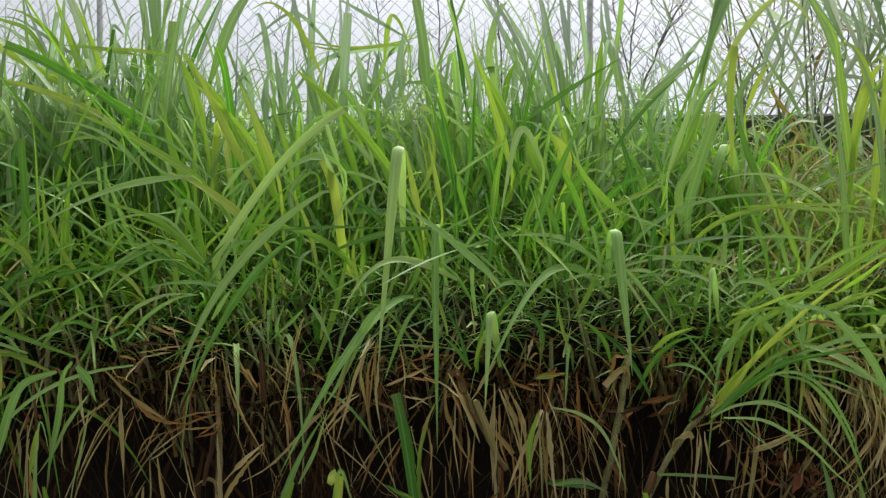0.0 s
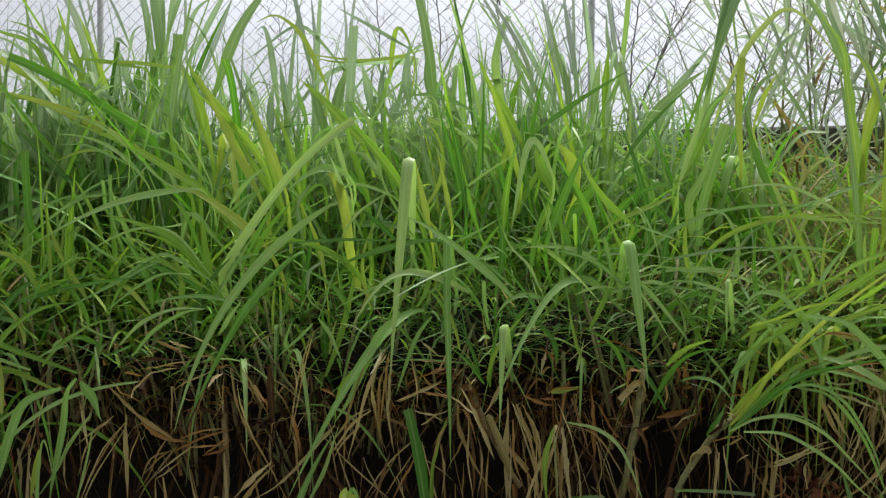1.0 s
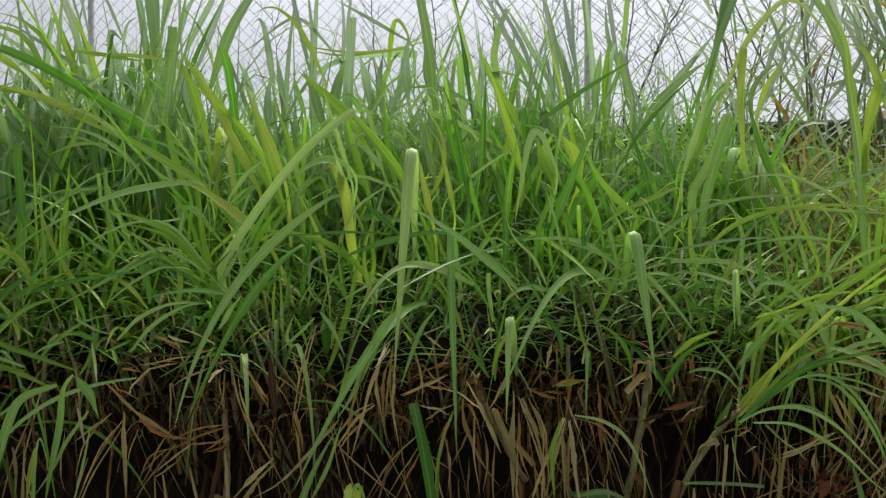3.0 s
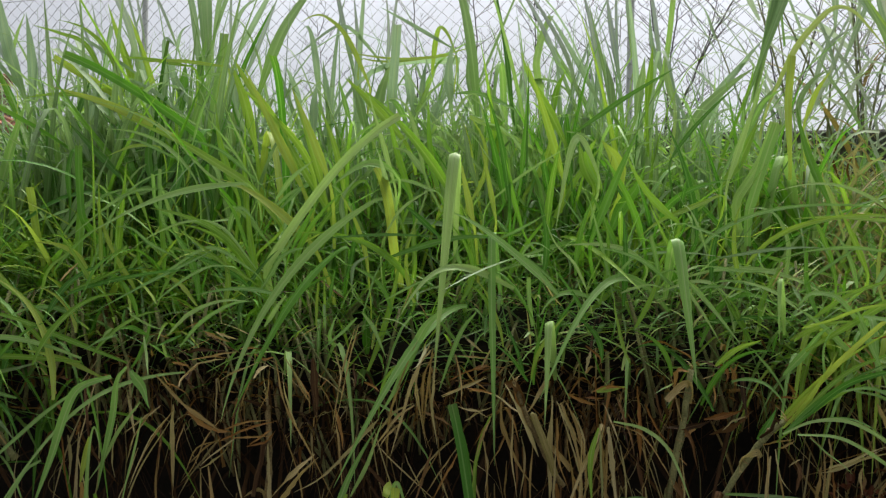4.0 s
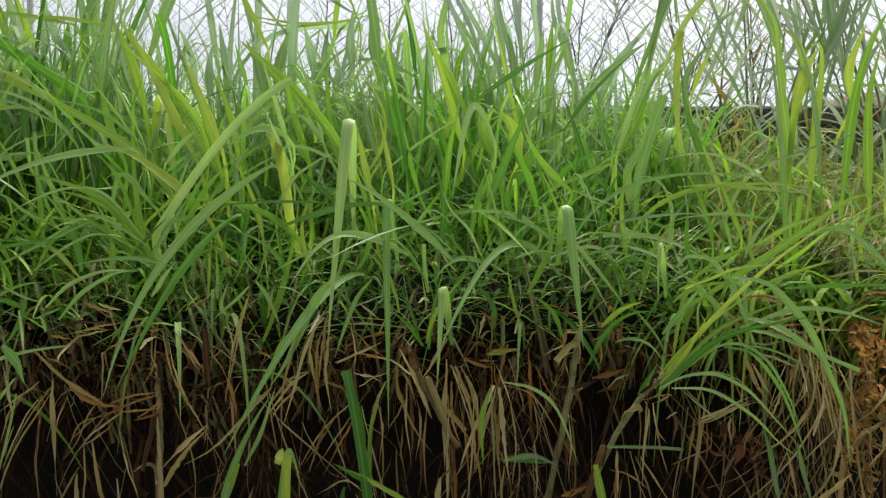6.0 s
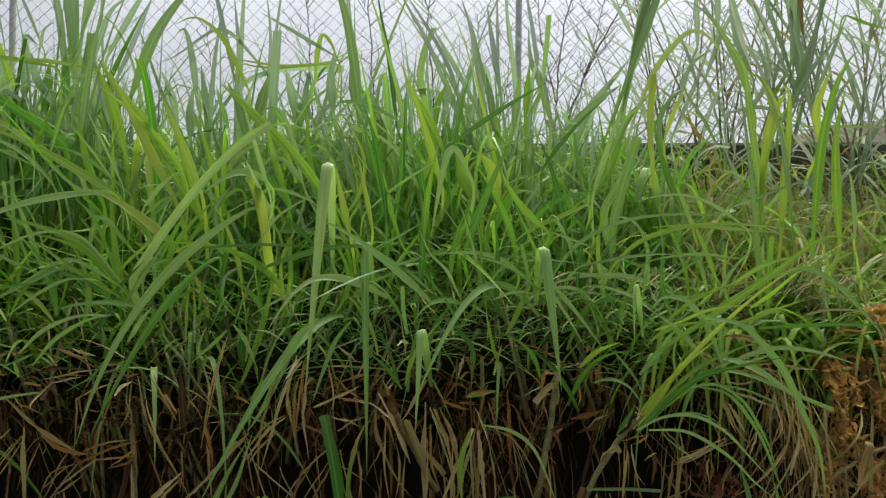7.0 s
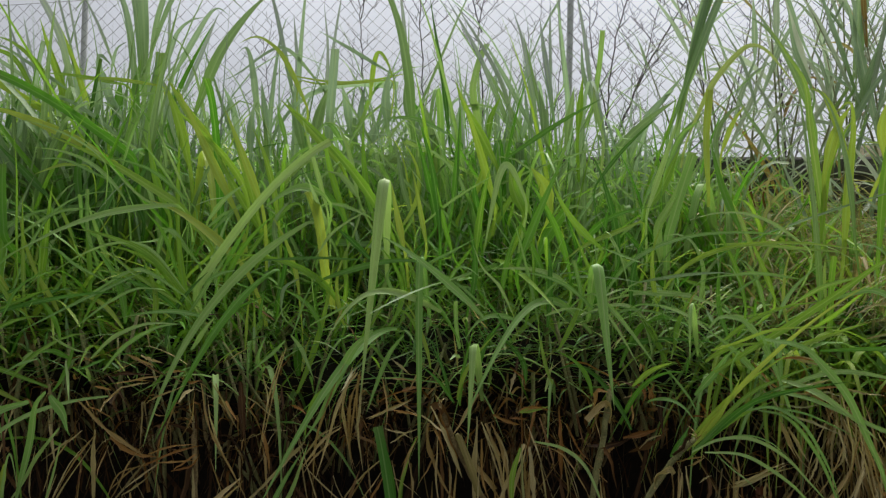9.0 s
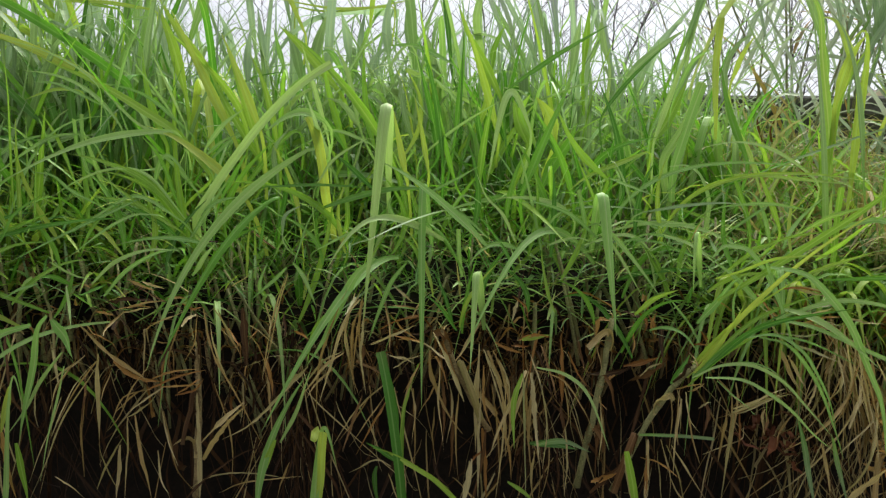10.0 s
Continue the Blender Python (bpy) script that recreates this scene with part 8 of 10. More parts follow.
spine_leaf(front_left, 's', 0.0068, [(-1.396, 1.557, 0.917), (-1.333, 1.562, 0.843), (-1.269, 1.566, 0.778)])
spine_leaf(front_left, 'h', 0.0138, [(-1.313, 1.576, 0.922), (-1.219, 1.554, 0.848), (-1.151, 1.533, 0.790)])
spine_leaf(front_left, 'h', 0.0138, [(-1.411, 1.576, 0.901), (-1.315, 1.559, 0.826), (-1.237, 1.542, 0.740)])
spine_leaf(front_left, 's', 0.0109, [(-1.287, 1.561, 0.895), (-1.227, 1.548, 0.832), (-1.165, 1.534, 0.775)])
spine_leaf(front_left, 'h', 0.0139, [(-1.531, 1.585, 0.976), (-1.410, 1.578, 0.910), (-1.289, 1.572, 0.824)])
spine_leaf(front_left, 'p', 0.0094, [(-1.212, 1.530, 0.730), (-1.251, 1.535, 0.723), (-1.296, 1.540, 0.716)], 1)
spine_leaf(front_left, 'p', 0.0094, [(-0.998, 1.535, 0.925), (-1.088, 1.527, 0.858), (-1.192, 1.519, 0.762), (-1.284, 1.511, 0.665)])
spine_leaf(front_left, 'y', 0.0158, [(-1.465, 1.507, 0.811), (-1.376, 1.514, 0.751), (-1.289, 1.521, 0.664), (-1.257, 1.528, 0.595)])
spine_leaf(front_left, 'd', 0.0183, [(-1.457, 1.496, 0.717), (-1.370, 1.507, 0.633), (-1.298, 1.519, 0.561)])
spine_leaf(front_left, 's', 0.0104, [(-1.419, 1.484, 0.658), (-1.348, 1.496, 0.641), (-1.274, 1.508, 0.573)])
spine_leaf(front_left, 's', 0.0066, [(-1.468, 1.515, 0.597), (-1.392, 1.529, 0.604), (-1.332, 1.544, 0.611)])
spine_leaf(front_left, 'o', 0.0110, [(-1.516, 1.573, 0.806), (-1.427, 1.577, 0.806), (-1.374, 1.580, 0.790)])
spine_leaf(front_left, 's', 0.0054, [(-1.157, 1.547, 0.771), (-1.168, 1.551, 0.688), (-1.162, 1.555, 0.605)])
spine_leaf(front_left, 'o', 0.0082, [(-1.066, 1.565, 0.824), (-1.050, 1.563, 0.719), (-1.033, 1.561, 0.609)])
spine_leaf(front_left, 's', 0.0054, [(-0.919, 1.555, 0.846), (-0.936, 1.567, 0.751), (-0.936, 1.579, 0.696)])
spine_leaf(front_left, 's', 0.0053, [(-0.848, 1.521, 0.790), (-0.883, 1.510, 0.686), (-0.912, 1.498, 0.596)])
spine_leaf(front_left, 'b', 0.0109, [(-1.274, 1.561, 0.683), (-1.247, 1.572, 0.617), (-1.216, 1.582, 0.539)])
spine_leaf(front_left, 'h', 0.0100, [(-1.300, 1.625, 0.934), (-1.215, 1.627, 0.953), (-1.154, 1.629, 0.971)])
spine_leaf(front_left, 'y', 0.0244, [(-1.491, 1.640, 1.088), (-1.523, 1.622, 1.164), (-1.547, 1.604, 1.230)])
spine_leaf(front_left, 'y', 0.0118, [(-1.281, 1.679, 1.166), (-1.339, 1.689, 1.213), (-1.397, 1.699, 1.277)])
spine_leaf(front_left, 'y', 0.0132, [(-1.194, 1.674, 1.120), (-1.163, 1.666, 1.199), (-1.092, 1.658, 1.261)])
spine_leaf(front_left, 'g', 0.0116, [(-1.403, 1.657, 1.024), (-1.478, 1.665, 1.086), (-1.555, 1.674, 1.116)])
spine_leaf(front_left, 'g', 0.0128, [(-1.312, 1.625, 1.030), (-1.386, 1.635, 1.074), (-1.478, 1.644, 1.075)])
spine_leaf(front_left, 'h', 0.0111, [(-1.185, 1.580, 0.888), (-1.267, 1.583, 0.903), (-1.368, 1.586, 0.894)])
spine_leaf(front_left, 'h', 0.0125, [(-1.389, 1.591, 0.819), (-1.416, 1.584, 0.881), (-1.476, 1.578, 0.911)])
spine_leaf(tall_right, 'q', 0.0223, [(1.243, 1.960, 1.347), (1.219, 1.954, 1.537), (1.188, 1.949, 1.739), (1.168, 1.943, 1.863), (1.106, 1.938, 1.952), (1.023, 1.932, 2.063)])
spine_leaf(tall_right, 'y', 0.0280, [(1.250, 1.886, 1.319), (1.263, 1.880, 1.528), (1.274, 1.875, 1.707), (1.259, 1.870, 1.787), (1.204, 1.864, 1.746)])
spine_leaf(tall_right, 'y', 0.0204, [(1.216, 1.941, 1.382), (1.239, 1.943, 1.577), (1.289, 1.946, 1.704), (1.333, 1.948, 1.767)])
spine_leaf(tall_right, 'y', 0.0324, [(1.336, 1.853, 1.344), (1.356, 1.853, 1.560), (1.394, 1.854, 1.736), (1.451, 1.855, 1.863), (1.497, 1.855, 1.910)])
spine_leaf(tall_right, 'y', 0.0278, [(1.434, 1.869, 1.310), (1.426, 1.873, 1.477), (1.430, 1.877, 1.644), (1.466, 1.881, 1.795)])
spine_leaf(tall_right, 'p', 0.0244, [(1.477, 1.862, 1.310), (1.483, 1.871, 1.459), (1.470, 1.880, 1.539), (1.452, 1.889, 1.556)])
spine_leaf(tall_right, 'p', 0.0151, [(1.618, 1.917, 1.383), (1.589, 1.922, 1.470), (1.541, 1.926, 1.501)])
spine_leaf(tall_right, 'r', 0.0209, [(1.973, 2.394, 1.681), (1.954, 2.391, 1.878), (1.916, 2.388, 2.016), (1.864, 2.385, 2.182)])
spine_leaf(tall_right, 'y', 0.0155, [(1.723, 2.210, 2.151), (1.802, 2.217, 2.131), (1.910, 2.223, 2.112)])
spine_leaf(tall_right, 'q', 0.0106, [(1.411, 2.016, 1.699), (1.580, 2.021, 1.703), (1.748, 2.025, 1.704)])
spine_leaf(tall_right, 'y', 0.0193, [(0.935, 2.007, 1.658), (0.963, 1.992, 1.743), (0.997, 1.977, 1.802)])
spine_leaf(tall_right, 'r', 0.0231, [(1.669, 2.405, 1.913), (1.596, 2.387, 2.069), (1.487, 2.370, 2.284)])
spine_leaf(tall_right, 'S', 0.0223, [(1.691, 2.406, 1.891), (1.641, 2.388, 2.093), (1.592, 2.370, 2.289)])
spine_leaf(tall_right, 'r', 0.0187, [(1.681, 2.381, 1.918), (1.729, 2.394, 2.098), (1.778, 2.407, 2.311)])
spine_leaf(tall_right, 'r', 0.0190, [(1.714, 2.415, 1.837), (1.807, 2.402, 2.058), (1.877, 2.389, 2.252)])
spine_leaf(tall_right, 'r', 0.0192, [(1.676, 2.432, 1.931), (1.595, 2.440, 2.108), (1.497, 2.447, 2.316)])
spine_leaf(tall_right, 'S', 0.0167, [(1.486, 2.411, 1.965), (1.400, 2.392, 2.130), (1.360, 2.373, 2.280)])
spine_leaf(tall_right, 'S', 0.0231, [(1.405, 2.313, 1.979), (1.314, 2.321, 2.103), (1.211, 2.330, 2.246)])
spine_leaf(tall_right, 'r', 0.0197, [(1.461, 2.503, 1.735), (1.357, 2.489, 1.937), (1.219, 2.475, 2.111)])
spine_leaf(tall_right, 'r', 0.0195, [(1.305, 2.482, 1.706), (1.346, 2.460, 1.884), (1.448, 2.437, 2.039)])
spine_leaf(tall_right, 'r', 0.0175, [(1.194, 2.498, 1.753), (1.292, 2.501, 1.961), (1.372, 2.505, 2.172)])
spine_leaf(tall_right, 'r', 0.0175, [(1.858, 2.506, 1.767), (1.922, 2.490, 1.952), (2.048, 2.474, 2.091)])
spine_leaf(tall_right, 'r', 0.0176, [(1.442, 2.512, 1.852), (1.563, 2.489, 1.873), (1.682, 2.467, 1.825)])
spine_leaf(tall_right, 'r', 0.0197, [(1.462, 2.505, 1.782), (1.574, 2.487, 1.942), (1.616, 2.468, 2.099)])
spine_leaf(tall_right, 't', 0.0109, [(1.134, 2.080, 1.485), (1.115, 2.063, 1.558), (1.135, 2.046, 1.622)])
spine_leaf(tall_right, 't', 0.0111, [(1.212, 2.112, 1.508), (1.163, 2.096, 1.582), (1.074, 2.079, 1.632)])
spine_leaf(tall_right, 't', 0.0091, [(1.074, 2.081, 1.503), (1.101, 2.075, 1.560), (1.178, 2.069, 1.598)])
spine_leaf(tall_right, 't', 0.0092, [(1.242, 2.094, 1.468), (1.282, 2.092, 1.564), (1.261, 2.090, 1.622)])
spine_leaf(right, 'y', 0.0158, [(0.683, 1.503, 1.041), (0.849, 1.504, 1.143), (0.996, 1.506, 1.239), (1.087, 1.507, 1.302), (1.148, 1.508, 1.320), (1.228, 1.510, 1.308)])
spine_leaf(right, 'p', 0.0159, [(0.986, 1.517, 1.218), (1.074, 1.511, 1.240), (1.145, 1.505, 1.202), (1.216, 1.499, 1.128), (1.284, 1.494, 1.043)])
spine_leaf(right, 'p', 0.0175, [(0.763, 1.425, 1.128), (0.842, 1.419, 1.113), (0.894, 1.412, 1.066), (0.943, 1.405, 1.002), (0.981, 1.398, 0.913), (1.016, 1.392, 0.821), (1.028, 1.385, 0.703)])
spine_leaf(right, 'g', 0.0092, [(0.943, 1.510, 1.093), (1.088, 1.489, 1.102), (1.257, 1.468, 1.103)])
spine_leaf(right, 'p', 0.0105, [(0.821, 1.494, 1.000), (0.954, 1.487, 1.045), (1.066, 1.479, 1.039), (1.175, 1.471, 1.006)])
spine_leaf(right, 'p', 0.0082, [(0.758, 1.448, 0.965), (0.834, 1.453, 0.943), (0.907, 1.459, 0.858), (0.952, 1.464, 0.763), (0.988, 1.469, 0.672)])
spine_leaf(right, 'p', 0.0101, [(0.818, 1.455, 1.004), (0.884, 1.444, 0.990), (0.976, 1.433, 0.951), (1.075, 1.422, 0.910)], 1)
spine_leaf(right, 'p', 0.0045, [(0.770, 1.450, 0.970), (0.870, 1.445, 0.957), (0.985, 1.439, 0.905)])
spine_leaf(right, 's', 0.0052, [(0.987, 1.475, 1.005), (1.003, 1.453, 0.912), (1.003, 1.431, 0.805)])
spine_leaf(right, 's', 0.0052, [(0.985, 1.494, 0.993), (1.010, 1.495, 0.887), (1.014, 1.495, 0.819)])
spine_leaf(right, 's', 0.0052, [(1.015, 1.495, 0.946), (1.083, 1.504, 0.843), (1.125, 1.513, 0.777)])
spine_leaf(right, 's', 0.0052, [(1.069, 1.489, 0.905), (1.137, 1.497, 0.787), (1.177, 1.505, 0.705)])
spine_leaf(right, 's', 0.0125, [(1.110, 1.428, 0.683), (1.150, 1.420, 0.743), (1.195, 1.412, 0.795)], 1)
spine_leaf(right, 's', 0.0064, [(1.100, 1.453, 0.743), (1.171, 1.464, 0.714), (1.217, 1.476, 0.681)])
spine_leaf(right, 'q', 0.0111, [(0.925, 1.584, 1.203), (0.990, 1.565, 1.246), (1.084, 1.546, 1.275)])
spine_leaf(right, 'q', 0.0100, [(1.196, 1.637, 1.169), (1.224, 1.630, 1.245), (1.301, 1.623, 1.290)])
spine_leaf(right, 't', 0.0073, [(1.134, 1.665, 1.167), (1.197, 1.661, 1.198), (1.294, 1.657, 1.190)])
spine_leaf(right, 't', 0.0071, [(1.309, 1.634, 1.137), (1.235, 1.624, 1.169), (1.147, 1.614, 1.155)])
spine_leaf(right, 't', 0.0070, [(1.123, 1.603, 1.112), (1.192, 1.588, 1.130), (1.291, 1.572, 1.125)])
spine_leaf(right, 'p', 0.0090, [(1.281, 1.706, 1.291), (1.220, 1.691, 1.346), (1.143, 1.677, 1.361)])
spine_leaf(right, 'p', 0.0086, [(0.764, 1.630, 1.268), (0.853, 1.621, 1.275), (0.972, 1.612, 1.260)])
spine_leaf(thatch, 'o', 0.0184, [(-0.973, 1.502, 0.713), (-0.967, 1.512, 0.623), (-0.952, 1.522, 0.531)])
spine_leaf(thatch, 'y', 0.0142, [(-0.925, 1.474, 0.697), (-0.920, 1.486, 0.631), (-0.914, 1.498, 0.543)])
spine_leaf(thatch, 's', 0.0053, [(-0.761, 1.509, 0.867), (-0.832, 1.497, 0.749), (-0.867, 1.484, 0.645), (-0.901, 1.472, 0.548)])
spine_leaf(thatch, 's', 0.0068, [(-0.813, 1.558, 0.790), (-0.830, 1.571, 0.683), (-0.830, 1.583, 0.574)])
spine_leaf(thatch, 's', 0.0054, [(-0.716, 1.534, 0.689), (-0.753, 1.537, 0.625), (-0.780, 1.539, 0.561)], 1)
spine_leaf(thatch, 's', 0.0053, [(-0.768, 1.527, 0.675), (-0.747, 1.523, 0.617), (-0.723, 1.520, 0.575)])
spine_leaf(thatch, 's', 0.0108, [(-0.727, 1.545, 0.669), (-0.730, 1.544, 0.595), (-0.738, 1.544, 0.522)])
spine_leaf(thatch, 's', 0.0053, [(-0.699, 1.521, 0.745), (-0.703, 1.531, 0.655), (-0.718, 1.541, 0.523)])
spine_leaf(thatch, 's', 0.0120, [(-0.681, 1.521, 0.749), (-0.658, 1.499, 0.667), (-0.624, 1.477, 0.553)])
spine_leaf(thatch, 's', 0.0054, [(-0.631, 1.544, 0.792), (-0.609, 1.522, 0.700), (-0.576, 1.501, 0.637)])
spine_leaf(thatch, 's', 0.0054, [(-0.640, 1.549, 0.654), (-0.624, 1.528, 0.590), (-0.597, 1.506, 0.568)])
spine_leaf(thatch, 's', 0.0138, [(-0.558, 1.581, 0.786), (-0.549, 1.567, 0.670), (-0.543, 1.553, 0.518)], 1)
spine_leaf(thatch, 'y', 0.0154, [(-0.345, 1.470, 0.711), (-0.377, 1.476, 0.626), (-0.390, 1.481, 0.551)])
spine_leaf(thatch, 's', 0.0040, [(-0.505, 1.541, 0.821), (-0.477, 1.546, 0.734), (-0.464, 1.551, 0.650), (-0.469, 1.556, 0.569)])
spine_leaf(thatch, 'b', 0.0082, [(-0.590, 1.552, 0.518), (-0.529, 1.543, 0.585), (-0.435, 1.534, 0.655), (-0.361, 1.524, 0.677)])
spine_leaf(thatch, 's', 0.0041, [(-0.496, 1.552, 0.550), (-0.432, 1.528, 0.585), (-0.293, 1.503, 0.611)])
spine_leaf(thatch, 's', 0.0053, [(-0.324, 1.527, 0.636), (-0.340, 1.526, 0.593), (-0.355, 1.525, 0.546)])
spine_leaf(thatch, 's', 0.0040, [(-0.875, 1.540, 0.593), (-0.837, 1.535, 0.571), (-0.796, 1.529, 0.543)])
spine_leaf(thatch, 'b', 0.0113, [(-0.388, 1.612, 0.789), (-0.368, 1.600, 0.662), (-0.343, 1.589, 0.617)])
spine_leaf(low_green, 'y', 0.0187, [(-0.238, 1.426, 0.573), (-0.232, 1.409, 0.674), (-0.226, 1.391, 0.755)], 1)
spine_leaf(thatch, 's', 0.0054, [(-0.083, 1.534, 0.623), (-0.121, 1.548, 0.635), (-0.186, 1.561, 0.595)])
spine_leaf(low_green, 'y', 0.0100, [(-0.059, 1.430, 0.682), (0.020, 1.436, 0.632), (0.079, 1.441, 0.579)])
spine_leaf(low_green, 'g', 0.0103, [(-0.062, 1.475, 0.685), (-0.063, 1.451, 0.625), (-0.051, 1.428, 0.573)])
spine_leaf(low_green, 'g', 0.0104, [(-0.068, 1.491, 0.652), (-0.109, 1.495, 0.679), (-0.141, 1.500, 0.694)])
spine_leaf(thatch, 's', 0.0039, [(-0.087, 1.499, 0.621), (-0.076, 1.495, 0.590), (-0.062, 1.491, 0.554)])
spine_leaf(thatch, 's', 0.0152, [(0.105, 1.449, 0.676), (0.094, 1.431, 0.635), (0.082, 1.413, 0.580)], 1)
spine_leaf(thatch, 'o', 0.0065, [(0.127, 1.476, 0.684), (0.112, 1.472, 0.671), (0.102, 1.467, 0.654)])
spine_leaf(thatch, 'y', 0.0091, [(0.193, 1.490, 0.606), (0.228, 1.483, 0.586), (0.261, 1.476, 0.558)])
spine_leaf(thatch, 's', 0.0065, [(0.172, 1.495, 0.604), (0.155, 1.506, 0.575), (0.136, 1.518, 0.542)])
spine_leaf(thatch, 'o', 0.0166, [(0.141, 1.586, 0.702), (0.150, 1.591, 0.608), (0.156, 1.596, 0.499)])
spine_leaf(thatch, 's', 0.0056, [(0.056, 1.589, 0.814), (0.065, 1.584, 0.753), (0.053, 1.578, 0.667)])
spine_leaf(thatch, 's', 0.0054, [(-0.033, 1.553, 0.809), (-0.026, 1.532, 0.688), (-0.030, 1.512, 0.607)])
spine_leaf(thatch, 's', 0.0041, [(0.343, 1.575, 0.807), (0.355, 1.580, 0.730), (0.340, 1.585, 0.683)])
spine_leaf(thatch, 's', 0.0079, [(0.259, 1.512, 0.673), (0.255, 1.524, 0.596), (0.268, 1.536, 0.528)])
spine_leaf(low_green, 'y', 0.0162, [(0.450, 1.420, 0.706), (0.464, 1.415, 0.640), (0.473, 1.409, 0.583)], 1)
spine_leaf(thatch, 's', 0.0118, [(0.525, 1.494, 0.708), (0.519, 1.472, 0.629), (0.508, 1.451, 0.563)], 1)
spine_leaf(thatch, 'b', 0.0230, [(0.404, 1.546, 0.556), (0.454, 1.543, 0.601), (0.498, 1.540, 0.635)])
spine_leaf(thatch, 's', 0.0040, [(0.568, 1.523, 0.698), (0.593, 1.522, 0.612), (0.598, 1.522, 0.530)])
spine_leaf(thatch, 's', 0.0040, [(0.577, 1.510, 0.689), (0.607, 1.505, 0.619), (0.625, 1.500, 0.540)])
spine_leaf(thatch, 's', 0.0040, [(0.565, 1.530, 0.667), (0.569, 1.521, 0.598), (0.572, 1.511, 0.535)])
spine_leaf(thatch, 's', 0.0052, [(0.582, 1.490, 0.696), (0.616, 1.478, 0.641), (0.657, 1.466, 0.576)])
spine_leaf(thatch, 'o', 0.0053, [(0.512, 1.504, 0.662), (0.560, 1.495, 0.649), (0.610, 1.486, 0.609)])
spine_leaf(low_green, 'h', 0.0139, [(0.857, 1.440, 0.773), (0.872, 1.434, 0.700), (0.897, 1.428, 0.575)])
spine_leaf(thatch, 's', 0.0115, [(0.930, 1.465, 0.710), (0.940, 1.452, 0.641), (0.944, 1.439, 0.574)])
spine_leaf(low_green, 'h', 0.0101, [(0.941, 1.443, 0.732), (0.955, 1.436, 0.660), (0.977, 1.428, 0.579)])
spine_leaf(thatch, 's', 0.0160, [(0.943, 1.406, 0.588), (0.979, 1.382, 0.644), (1.017, 1.359, 0.694)], 1)
spine_leaf(thatch, 's', 0.0052, [(0.965, 1.485, 0.935), (0.968, 1.462, 0.880), (0.971, 1.440, 0.826)])
spine_leaf(thatch, 's', 0.0052, [(0.990, 1.492, 0.934), (1.012, 1.474, 0.850), (1.012, 1.457, 0.768)])
spine_leaf(thatch, 's', 0.0051, [(1.017, 1.470, 0.912), (1.033, 1.446, 0.831), (1.045, 1.422, 0.724)])
spine_leaf(thatch, 's', 0.0051, [(1.035, 1.470, 0.831), (1.052, 1.455, 0.747), (1.054, 1.440, 0.664)])
spine_leaf(thatch, 's', 0.0052, [(1.001, 1.478, 0.910), (1.041, 1.484, 0.819), (1.084, 1.490, 0.661)])
spine_leaf(thatch, 'b', 0.0095, [(-0.157, 1.549, 0.792), (-0.181, 1.526, 0.717), (-0.197, 1.503, 0.671)])
spine_leaf(thatch, 's', 0.0054, [(-0.130, 1.547, 0.807), (-0.169, 1.539, 0.740), (-0.210, 1.530, 0.682)])
spine_leaf(thatch, 'o', 0.0082, [(-0.089, 1.556, 0.791), (-0.128, 1.545, 0.725), (-0.167, 1.534, 0.652)])
spine_leaf(thatch, 's', 0.0054, [(-0.140, 1.546, 0.738), (-0.117, 1.544, 0.670), (-0.100, 1.542, 0.656)])
spine_leaf(thatch, 'y', 0.0081, [(-0.035, 1.547, 0.836), (-0.054, 1.527, 0.772), (-0.062, 1.507, 0.711)])
spine_leaf(thatch, 'o', 0.0069, [(-0.015, 1.569, 0.872), (-0.038, 1.584, 0.826), (-0.056, 1.598, 0.786)])
spine_leaf(thatch, 's', 0.0069, [(0.021, 1.568, 0.760), (0.016, 1.572, 0.689), (0.021, 1.575, 0.659)])
spine_leaf(thatch, 'o', 0.0097, [(0.177, 1.583, 0.729), (0.206, 1.576, 0.660), (0.214, 1.568, 0.577)])
spine_leaf(thatch, 's', 0.0068, [(0.144, 1.546, 0.879), (0.171, 1.553, 0.808), (0.200, 1.559, 0.708)])
spine_leaf(thatch, 'o', 0.0137, [(-0.752, 1.568, 0.864), (-0.702, 1.574, 0.824), (-0.637, 1.579, 0.813)])
spine_leaf(thatch, 'o', 0.0081, [(-0.665, 1.549, 0.801), (-0.586, 1.549, 0.836), (-0.526, 1.549, 0.850)])
spine_leaf(thatch, 's', 0.0067, [(-0.708, 1.540, 0.736), (-0.661, 1.546, 0.768), (-0.640, 1.552, 0.794)])
spine_leaf(thatch, 's', 0.0053, [(-0.728, 1.527, 0.753), (-0.689, 1.529, 0.793), (-0.655, 1.531, 0.813)])
spine_leaf(thatch, 'o', 0.0068, [(-0.603, 1.560, 0.785), (-0.548, 1.536, 0.806), (-0.521, 1.513, 0.837)])
spine_leaf(right, 'p', 0.0120, [(0.675, 1.518, 1.143), (0.700, 1.516, 1.169), (0.732, 1.514, 1.170), (0.764, 1.513, 1.158), (0.803, 1.511, 1.106), (0.848, 1.509, 1.012), (0.884, 1.507, 0.918)])
spine_leaf(right, 'p', 0.0073, [(0.602, 1.437, 0.872), (0.663, 1.433, 0.901), (0.736, 1.430, 0.903), (0.809, 1.427, 0.866), (0.869, 1.423, 0.804), (0.927, 1.420, 0.740)])
spine_leaf(right, 'p', 0.0037, [(0.664, 1.460, 0.894), (0.739, 1.457, 0.904), (0.788, 1.454, 0.890), (0.835, 1.451, 0.858)])
